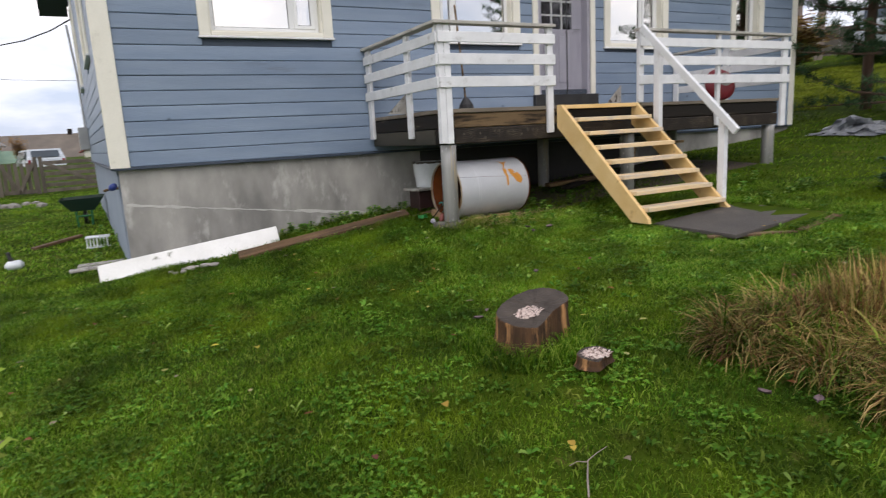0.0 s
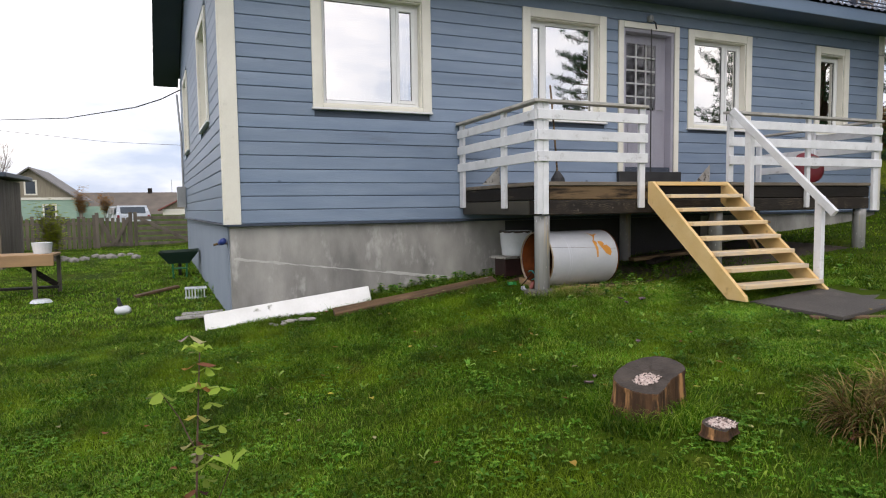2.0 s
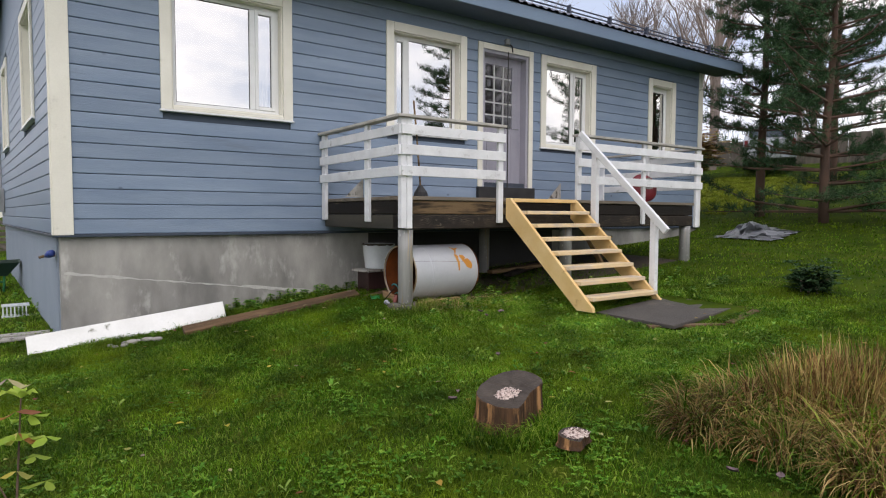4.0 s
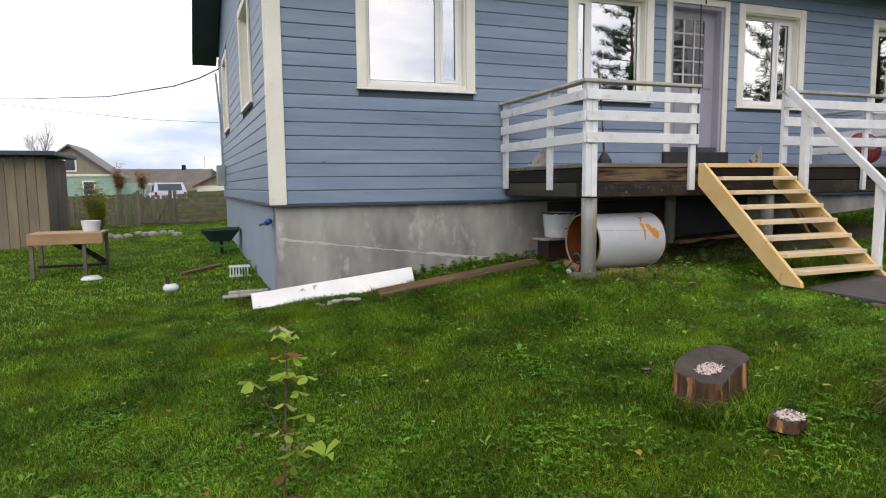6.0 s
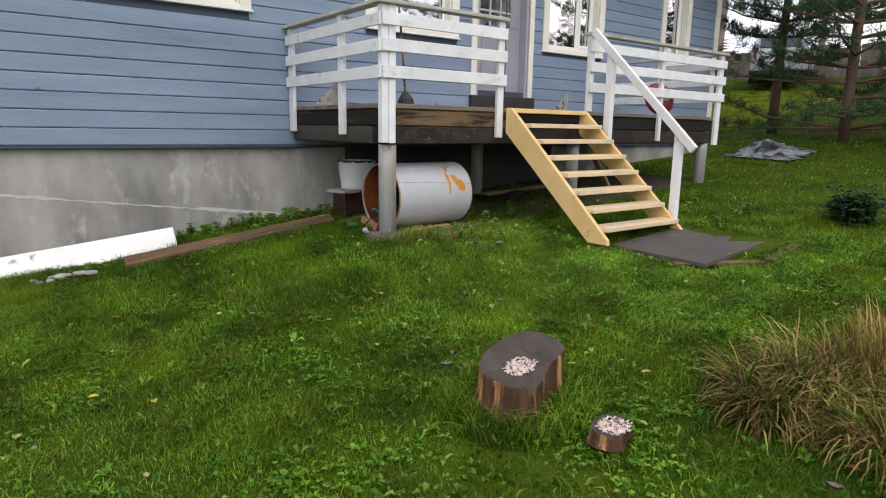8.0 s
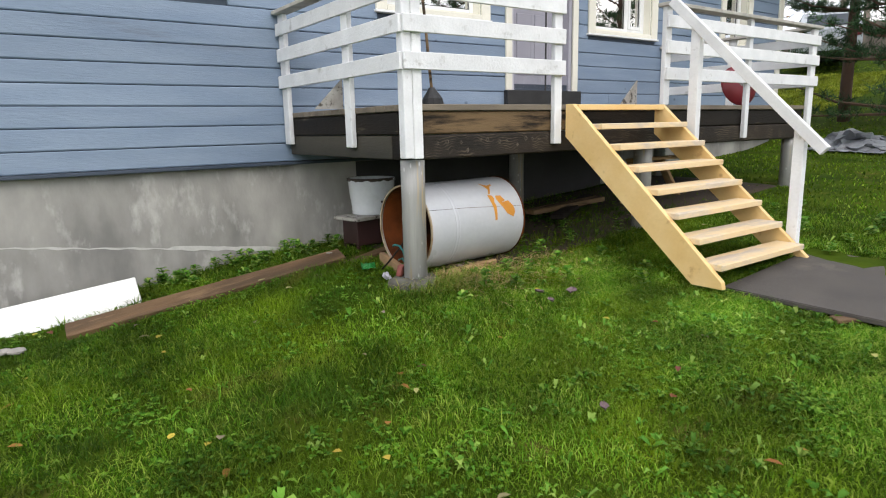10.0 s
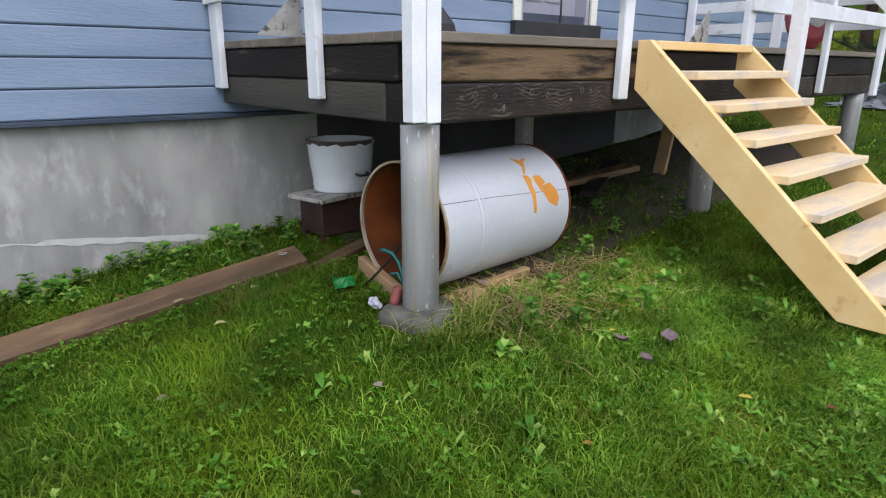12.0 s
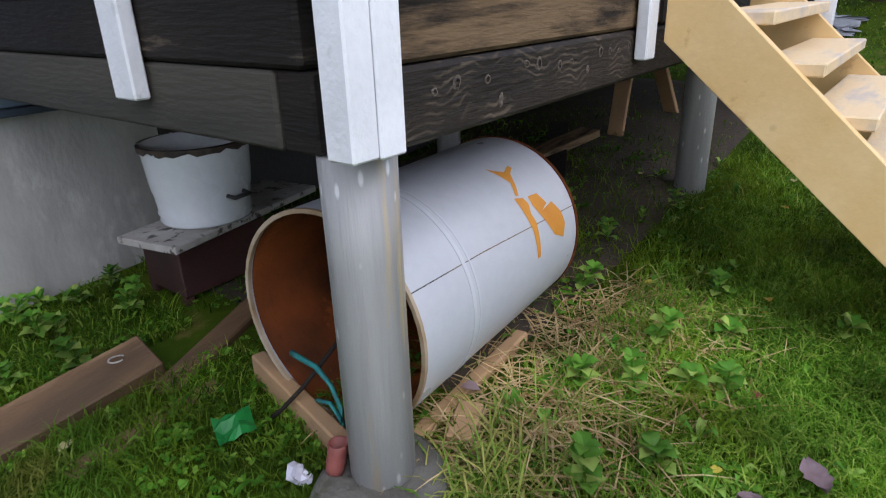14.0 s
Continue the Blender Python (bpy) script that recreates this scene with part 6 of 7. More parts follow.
def blades(name, x, y, z, h, w, lean, mat, seed, label, category, kink=0.55):
    """Grass: each blade a bent strip of three triangles."""
    r = np.random.default_rng(seed)
    n = len(x)
    a, b = r.uniform(0, 2 * np.pi, n), r.uniform(0, 2 * np.pi, n)
    dx, dy = np.cos(a) * w / 2, np.sin(a) * w / 2
    lx, ly = np.cos(b) * lean * h, np.sin(b) * lean * h
    v = np.empty((n, 5, 3))
    v[:, 0] = np.stack([x - dx, y - dy, z - 0.01], 1)
    v[:, 1] = np.stack([x + dx, y + dy, z - 0.01], 1)
    v[:, 2] = np.stack([x + dx * 0.8 + lx * 0.35, y + dy * 0.8 + ly * 0.35, z + h * kink], 1)
    v[:, 3] = np.stack([x - dx * 0.8 + lx * 0.35, y - dy * 0.8 + ly * 0.35, z + h * kink], 1)
    v[:, 4] = np.stack([x + lx, y + ly, z + h * (1 - 0.35 * lean)], 1)
    f = np.array([[0, 1, 2], [0, 2, 3], [3, 2, 4]])
    faces = (np.arange(n)[:, None, None] * 5 + f[None]).reshape(-1, 3)
    ob = new(name, mesh_from(name, v.reshape(-1, 3), faces, mat))
    return tagged(ob, label, category, kind="stuff")


def free_of(x, y):
    """Where grass may grow: not in the house, under the mat or the stumps."""
    ok = ~((x > X0) & (x < X1) & (y > Y0))
    ok &= ~((x > 5.0) & (x < 6.4) & (y > 3.78) & (y < 4.88))
    ok &= ~(((x - 2.26) ** 2 + (y - 3.24) ** 2) < 0.17 ** 2) & ~(((x - 2.33) ** 2 + (y - 2.7) ** 2) < 0.1 ** 2)
    ok &= ~(((x - 3.37) ** 2 + (y - 6.27) ** 2) < 0.2 ** 2)
    ok &= ~((x > 1.2) & (x < 3.9) & (np.abs(y - (7.62 - 0.095 * (x - 1.25))) < 0.15))
    ok &= ~((x > -0.3) & (x < 1.85) & (np.abs(y - (8.12 - 0.1 * (x + 0.22))) < 0.09))
    return ok


def lawn():
    r = np.random.default_rng(11)

    def spread(n, x0, x1, y0, y1):
        x, y = r.uniform(x0, x1, n) + r.normal(0, 0.45, n), r.uniform(y0, y1, n) + r.normal(0, 0.45, n)
        keep = free_of(x, y)
        under = (x > 3.6) & (x < 9) & (y > 6.32) & (y < Y0)
        keep &= ~(under & (r.random(n) < 0.85))
        straw = ((x - 4.2) ** 2 / 0.8 + (y - 6.15) ** 2 / 0.12) < 1
        keep &= ~(straw & (r.random(n) < 0.7))
        return x[keep], y[keep]

    x, y = spread(430000, -2.2, 7.3, 0.9, 8.6)
    tall = np.array([noise.noise((a * 1.3, b * 1.3, 8.0)) for a, b in zip(x, y)])
    h = r.uniform(0.018, 0.050, len(x)) * (1 + 1.0 * np.clip(tall, -0.55, 1)) * (1 + 0.8 * np.clip((y - 4.4) / 1.2, 0, 1))
    blades("lawn_grass", x, y, heights(x, y), h, r.uniform(0.0025, 0.007, len(x)), r.uniform(0.4, 1.6, len(x)), GRASS, 3, "short green lawn grass, mossy and uneven", "grass")
    n = 140000
    x, y = r.normal(4.7, 1.05, n), r.normal(4.6, 1.0, n)
    keep = free_of(x, y) & (y < 6.2) & (y > 3.1)
    patch = np.array([noise.noise((a * 1.9, b * 1.9, 31.0)) for a, b in zip(x, y)])
    keep &= patch > r.uniform(-0.6, 0.35, n)
    x, y = x[keep], y[keep]
    blades("fresh_grass", x, y, heights(x, y), r.uniform(0.025, 0.065, len(x)) * (1 + 0.6 * np.clip((y - 4.4) / 1.2, 0, 1)), r.uniform(0.003, 0.007, len(x)), r.uniform(0.4, 1.6, len(x)), FRESH, 7, "bright fresh grass before the stairs", "grass")
    n = 34000
    x, y = r.normal(-0.9, 0.9, n), r.normal(3.2, 1.0, n)
    blades("sapling_grass", x, y, heights(x, y), r.uniform(0.02, 0.055, n), r.uniform(0.003, 0.007, n), r.uniform(0.4, 1.6, n), FRESH, 17, "bright patch of fresh grass round the sapling", "grass")
    n = 60000
    x, y = r.uniform(-7, 0.0, n), r.uniform(6.5, 21, n)
    keep = free_of(x, y)
    x, y = x[keep], y[keep]
    blades("yard_grass", x, y, heights(x, y), r.uniform(0.025, 0.06, len(x)), r.uniform(0.008, 0.018, len(x)), r.uniform(0.5, 1.6, len(x)), FRESH, 9, "bright mown grass in the side yard", "grass")
    n = 26000
    x, y = r.uniform(14.5, 22, n), r.uniform(8.8, 13.5, n)
    blades("bank_grass", x, y, heights(x, y), r.uniform(0.05, 0.12, n), r.uniform(0.012, 0.024, n), r.uniform(0.4, 1.4, n), BANKGRASS, 13, "yellowed grass on the bank beyond the house", "grass")
    x, y = spread(120000, -9, 14, -2.5, 24)
    far_x, far_y = spread(30000, 7, 27, 0, 16)
    x, y = np.concatenate([x, far_x]), np.concatenate([y, far_y])
    blades("rough_grass", x, y, heights(x, y), r.uniform(0.02, 0.055, len(x)), r.uniform(0.01, 0.02, len(x)), r.uniform(0.5, 1.6, len(x)), GRASS, 5, "longer rough grass round the yard", "grass")


def leaf_fan(rows, x, y, z, n, length, width, lift, r, off=0.0):
    """Adds n leaves, each folded at its middle rib and bent over, round a point."""
    for k in range(n):
        a = off + 2 * math.pi * k / n + r.uniform(-0.4, 0.4)
        ln, wd, up = length * r.uniform(0.6, 1.15), width * r.uniform(0.7, 1.2), lift * r.uniform(0.5, 1.4)
        c, s = math.cos(a), math.sin(a)
        def at(f, side, h):
            return (x + c * ln * f - s * wd * side, y + s * ln * f + c * wd * side, z + up * h + wd * 0.35 * abs(side))
        rows.append([(x, y, z), at(0.30, 0.85, 0.55), at(0.32, 0, 0.55), at(0.30, -0.85, 0.55), at(0.66, 0.9, 0.95), at(0.68, 0, 0.92), at(0.66, -0.9, 0.95), at(1.0, 0, 0.6)])


LEAF_F = np.array([[0, 2, 1], [0, 3, 2], [1, 2, 5], [1, 5, 4], [2, 3, 6], [2, 6, 5], [4, 5, 7], [5, 6, 7]])


def leaves_object(name, rows, mat):
    v = np.array(rows)
    faces = (np.arange(len(v))[:, None, None] * 8 + LEAF_F[None]).reshape(-1, 3)
    return mesh_from(name, v.reshape(-1, 3), faces, mat)


def stump_grass():
    r = np.random.default_rng(61)
    n = 2000
    a, q = r.uniform(0, 2 * np.pi, n), r.uniform(0.19, 0.40, n)
    x, y = 2.27 + q * np.cos(a), 3.24 + q * np.sin(a)
    m = 300
    a2, q2 = r.uniform(0, 2 * np.pi, m), r.uniform(0.09, 0.2, m)
    x, y = np.concatenate([x, 2.33 + q2 * np.cos(a2)]), np.concatenate([y, 2.70 + q2 * np.sin(a2)])
    h = np.concatenate([r.uniform(0.07, 0.19, n), r.uniform(0.03, 0.09, m)])
    blades("stump_grass", x, y, heights(x, y), h, r.uniform(0.004, 0.007, n + m), r.uniform(0.4, 1.2, n + m), GRASS, 62, "longer uncut grass round the stump", "grass")


def lawn_weeds():
    r = random.Random(21)
    rows, broad = [], []
    for _ in range(2600):
        x, y = r.uniform(-2, 7), r.uniform(1.2, 8.2)
        if noise.noise((x * 0.7, y * 0.7, 3)) < r.uniform(-0.5, 0.35) or not free_of(np.array(x), np.array(y)):
            continue
        leaf_fan(rows, x, y, ground_z(x, y) + 0.012, r.randint(2, 5), r.uniform(0.03, 0.075), r.uniform(0.007, 0.014), r.uniform(0.012, 0.035), r)
    # clover in mats
    for _ in range(260):
        mx, my, mr = r.uniform(-1.5, 6.6), r.uniform(1.4, 8.0), r.uniform(0.08, 0.26)
        for _ in range(int(mr * 230)):
            x, y = mx + r.gauss(0, mr * 0.6), my + r.gauss(0, mr * 0.6)
            if free_of(np.array(x), np.array(y)):
                leaf_fan(rows, x, y, ground_z(x, y) + r.uniform(0.018, 0.045), 3, 0.021, 0.009, 0.006, r, r.uniform(0, 6))
    # dandelion and plantain rosettes, thickest before the stairs
    for k in range(560):
        x, y = (r.gauss(4.3, 1.0), r.gauss(4.5, 0.9)) if k % 2 else (r.uniform(-1.8, 6.8), r.uniform(1.3, 8.0))
        if not free_of(np.array(x), np.array(y)) or y > 8.1:
            continue
        leaf_fan(broad, x, y, ground_z(x, y) + 0.014, r.randint(1, 4), r.uniform(0.03, 0.075) * (1.3 if k % 7 == 0 else 1), r.uniform(0.009, 0.018), r.uniform(0.01, 0.05), r, r.uniform(0, 6))
    tagged(new("lawn_weeds", leaves_object("lawn_weeds", rows, WEED)), "clover and small weeds spread through the lawn", "weeds", kind="stuff")
    tagged(new("broad_weeds", leaves_object("broad_weeds", broad, DOCK)), "pale broad dandelion leaves lying on the lawn", "weeds", kind="stuff")
    rows = []
    for _ in range(150):
        x, y = r.uniform(-1.5, 6.5), r.uniform(1.5, 7.8)
        z = ground_z(x, y) + r.uniform(0.03, 0.05)
        leaf_fan(rows, x, y, z, 1, r.uniform(0.04, 0.075), r.uniform(0.014, 0.024), r.uniform(-0.008, 0.012), r, r.uniform(0, 6.3))
    tagged(new("fallen_leaves", leaves_object("fallen_leaves", rows, DEADLEAF)), "yellow and brown fallen leaves on the lawn", "leaves", kind="stuff")
    for x, y, ln, a in ((4.09, 5.41, 0.12, 0.6), (3.90, 5.53, 0.06, 2.1), (3.86, 5.38, 0.07, 1.2), (2.72, 1.95, 0.06, 2.0), (2.82, 1.75, 0.07, 0.4), (3.1, 4.3, 0.07, 0.9), (2.2, 3.75, 0.07, 2.8)):
        lf = thing("fallen_leaf", (x, y, ground_z(x, y) + 0.045), "curled mauve-brown fallen leaf on the grass", "leaf", "single fallen leaves")
        bm = bmesh.new()
        sides = []
        for k in range(9):
            f = k / 8
            w = ln * 0.30 * math.sin(math.pi * min(f * 0.96 + 0.02, 1)) ** 0.8 * (1 + 0.16 * math.sin(k * 2.6))
            c, sn = math.cos(a), math.sin(a)
            row = []
            for q in (-1, 0, 1):
                u, v2 = (f - 0.5) * ln, q * w
                row.append(bm.verts.new((x + u * c - v2 * sn, y + u * sn + v2 * c, ground_z(x, y) + 0.065 + 0.016 * abs(q) + 0.02 * (f - 0.4) ** 2)))
            sides.append(row)
        for p, q in zip(sides, sides[1:]):
            for k in (0, 1):
                bm.faces.new((p[k], p[k + 1], q[k + 1], q[k]))
        part("blade", bm, MAUVE, lf, smooth=True)


def arched(name, x, y, z, turn, length, start, bend, w, mat, label, category):
    """Long blades that rise, arch over and hang: four bent segments each."""
    n = len(x)
    v = np.empty((n, 9, 3))
    px, py, pz, e = x.copy(), y.copy(), z - 0.01, start.copy()
    sx, sy = -np.sin(turn) * w / 2, np.cos(turn) * w / 2
    for k in range(4):
        f = (1.0, 0.95, 0.8, 0.55)[k]
        v[:, 2 * k] = np.stack([px - sx * f, py - sy * f, pz], 1)
        v[:, 2 * k + 1] = np.stack([px + sx * f, py + sy * f, pz], 1)
        px, py, pz = px + np.cos(turn) * np.cos(e) * length / 4, py + np.sin(turn) * np.cos(e) * length / 4, pz + np.sin(e) * length / 4
        e = e - bend / 3
    v[:, 8] = np.stack([px, py, pz], 1)
    f = np.array([[0, 1, 3], [0, 3, 2], [2, 3, 5], [2, 5, 4], [4, 5, 7], [4, 7, 6], [6, 7, 8]])
    faces = (np.arange(n)[:, None, None] * 9 + f[None]).reshape(-1, 3)
    return tagged(new(name, mesh_from(name, v.reshape(-1, 3), faces, mat)), label, category, kind="stuff")


def lawn_tufts():
    r = np.random.default_rng(45)
    c = 900
    cx, cy = r.uniform(-2, 6.8, c), r.uniform(1.2, 8.0, c)
    keep = free_of(cx, cy)
    cx, cy = np.repeat(cx[keep], 16), np.repeat(cy[keep], 16)
    n = len(cx)
    size = np.repeat(r.uniform(0.6, 1.3, n // 16), 16)
    x, y = cx + r.normal(0, 0.018, n), cy + r.normal(0, 0.018, n)
    arched("lawn_tufts", x, y, heights(x, y), r.uniform(0, 2 * np.pi, n), r.uniform(0.06, 0.13, n) * size, np.radians(r.uniform(45, 88, n)), np.radians(r.uniform(30, 110, n)), r.uniform(0.003, 0.006, n), GRASS, "tufts of longer grass in the lawn", "grass")


def dry_clump():
    r = np.random.default_rng(31)
    parts = {"brown": [], "green": []}
    for cx, cy, rad, many, long, up in ((3.28, 2.42, 0.22, 1500, 0.40, 70), (3.62, 2.32, 0.26, 1700, 0.46, 74), (3.12, 2.42, 0.12, 400, 0.34, 45), (3.28, 1.95, 0.22, 1300, 0.42, 66), (3.95, 2.05, 0.34, 2300, 0.40, 86),
                                    (4.35, 1.95, 0.34, 1700, 0.40, 86), (3.55, 1.60, 0.28, 1600, 0.50, 68), (3.2, 1.40, 0.24, 1200, 0.46, 64), (3.9, 1.45, 0.34, 1500, 0.48, 72), (3.6, 1.05, 0.3, 1000, 0.46, 66), (4.4, 1.4, 0.35, 900, 0.42, 80)):
        n = int(many * 0.62)
        a, q = r.uniform(0, 2 * np.pi, n), rad * np.sqrt(r.random(n))
        x, y = cx + q * np.cos(a), cy + q * np.sin(a)
        start = np.radians(np.clip(r.normal(up, 9, n), 25, 90))
        bend = np.radians(r.uniform(5, 45, n) if up > 80 else r.uniform(50, 150, n))
        row = np.stack([x, y, a + r.normal(0, 0.7, n), long * r.uniform(0.45, 1.1, n), start, bend, r.uniform(0.004, 0.011, n)], 1)
        green = r.random(n) < (0.12 if up > 80 else 0.34)
        parts["brown"].append(row[~green]), parts["green"].append(row[green])
    for key, mat, nm, lab in (("brown", STRAW, "dry_tussock", "brown dry grass tussock with arching blades"), ("green", GRASS, "tussock_grass", "green blades growing through the dry tussock")):
        d = np.concatenate(parts[key])
        arched(nm, d[:, 0], d[:, 1], heights(d[:, 0], d[:, 1]), d[:, 2], d[:, 3], d[:, 4], d[:, 5], d[:, 6], mat, lab, "dry grass" if key == "brown" else "grass")
    n = 1500
    x, y = r.uniform(3.55, 4.95, n), 6.10 + 0.20 * r.standard_normal(n)
    arched("straw_litter", x, y, heights(x, y) + 0.02, r.uniform(0, 2 * np.pi, n), r.uniform(0.10, 0.30, n), np.radians(r.uniform(2, 22, n)), np.radians(r.uniform(10, 40, n)), r.uniform(0.004, 0.008, n), PALESTRAW, "flattened dry straw and dead stalks by the tank", "straw")
    n = 420
    x, y = 3.56 + 0.17 * r.standard_normal(n), 6.09 + 0.07 * r.standard_normal(n)
    arched("pile_grass", x, y, heights(x, y), r.uniform(0, 2 * np.pi, n), r.uniform(0.10, 0.24, n), np.radians(r.uniform(50, 88, n)), np.radians(r.uniform(40, 130, n)), r.uniform(0.004, 0.009, n), PALEGRASS, "pale yellow-green grass at the foot of the pile", "grass")


lawn()
lawn_tufts()
stump_grass()
lawn_weeds()
dry_clump()


def leafy_weed(seed, tall, leaf, mat, name, label, cat, group):
    """A weed: stem and pairs of leaves, built round its own foot."""
    r = random.Random(seed)
    ob = thing(name, (0, 0, 0), label, cat, group)
    tip = (r.uniform(-0.04, 0.04), r.uniform(-0.04, 0.04), tall)
    part("stem", tube(bmesh.new(), [(0, 0, -0.02), (tip[0] * 0.4, tip[1] * 0.4, tall * 0.5), tip], [0.005, 0.004, 0.002], 5), WEED, ob)
    rows = []
    k = 3 + int(tall / 0.08)
    for i in range(k):
        f = 0.3 + 0.7 * i / (k - 1)
        leaf_fan(rows, tip[0] * f, tip[1] * f, tall * f, 3 if i < k - 1 else 4, leaf * (1.15 - 0.4 * f), leaf * 0.33, leaf * 0.25, r, i * 1.2)
    lv = new("leaves", leaves_object("leaves", rows, mat))
    lv.parent = ob
    return ob


weeds = [leafy_weed(50 + k, 0.07 + 0.03 * k, 0.075, DOCK, "leafy_weed", "green leafy weed with serrated leaves growing by the foundation", "weed", "weeds round the house") for k in range(3)]
rnd = random.Random(77)
spots = [(rnd.uniform(1.9, 3.6), rnd.uniform(7.85, 8.3)) for _ in range(34)] + [(4.11, 6.10), (4.17, 5.93), (4.32, 5.82), (4.36, 5.70), (3.70, 5.88), (3.46, 5.78), (3.93, 5.77), (4.65, 5.22), (4.95, 5.45), (5.0, 5.9), (4.5, 6.0), (4.7, 5.8), (3.0, 7.75), (3.2, 7.6), (2.6, 7.8)] + [(rnd.uniform(6.3, 7.6), rnd.uniform(4.6, 5.8)) for _ in range(12)] + \
        [(rnd.uniform(4.6, 6.0), rnd.uniform(6.2, 7.4)) for _ in range(8)] + [(rnd.uniform(-0.3, 0.05), rnd.uniform(9.3, 12.5)) for _ in range(8)]
for k, (x, y) in enumerate(spots):
    m = pose(x, y, ground_z(x, y), rnd.uniform(-8, 8), rnd.uniform(-8, 8), rnd.uniform(0, 360))
    if k < 3:
        weeds[k].matrix_basis = m
    else:
        copy_thing(weeds[k % 3], m)


def sapling():
    r = random.Random(91)
    x, y = -0.42, 2.42
    z = ground_z(x, y)
    ob = thing("sapling", (x, y, z), "thin young sapling with pale green top leaves and brown lower ones", "sapling")
    part("stem", tube(bmesh.new(), [(x, y, z - 0.03), (x + 0.01, y, z + 0.4), (x + 0.03, y, z + 0.8), (x + 0.05, y + 0.02, z + 1.12)], [0.005, 0.0045, 0.0035, 0.002], 6), REDTWIG, ob)
    twigs = [((x + 0.02, y, z + 0.35), (x + 0.12, y - 0.28, z + 0.80)), ((x, y, z + 0.2), (x - 0.16, y - 0.05, z + 0.5)), ((x + 0.01, y, z + 0.15), (x + 0.30, y + 0.03, z + 0.42)), ((x + 0.03, y, z + 0.75), (x - 0.08, y + 0.02, z + 0.98))]
    rows, brown = [], []
    for a, b in twigs:
        part("twig", tube(bmesh.new(), [a, ((a[0] + b[0]) / 2, (a[1] + b[1]) / 2 + 0.01, (a[2] + b[2]) / 2 + 0.02), b], [0.003, 0.0022, 0.0015], 5), REDTWIG, ob)
    leaf_fan(rows, x + 0.05, y + 0.02, z + 1.10, 5, 0.065, 0.018, 0.03, r)
    leaf_fan(rows, x + 0.04, y + 0.01, z + 1.0, 5, 0.075, 0.02, -0.03, r)
    leaf_fan(rows, x - 0.08, y + 0.02, z + 0.98, 3, 0.08, 0.022, -0.03, r)
    leaf_fan(rows, x + 0.12, y - 0.28, z + 0.80, 4, 0.075, 0.02, 0.03, r)
    for i in range(7):
        leaf_fan(rows, x + 0.03 + r.uniform(-0.06, 0.08), y + r.uniform(-0.04, 0.04), z + 0.66 + 0.065 * i, 3, 0.06, 0.018, -0.02, r, r.uniform(0, 6))
    for i in range(22):
        b = r.choice(twigs[1:3])[1] if i % 2 else (x + 0.02, y, z + 0.4 + 0.04 * i)
        leaf_fan(brown, b[0] + r.uniform(-0.04, 0.04), b[1], b[2] - r.uniform(0, 0.12), 2, 0.06, 0.022, -0.03, r)
    for nm, rw, mt in (("leaves", rows, YOUNGLEAF), ("withered_leaves", brown, DEADLEAF)):
        me = leaves_object(nm, rw, mt)
        me.transform(Matrix.Translation((-x, -y, -z)))
        o = new(nm, me)
        o.parent = ob


sapling()


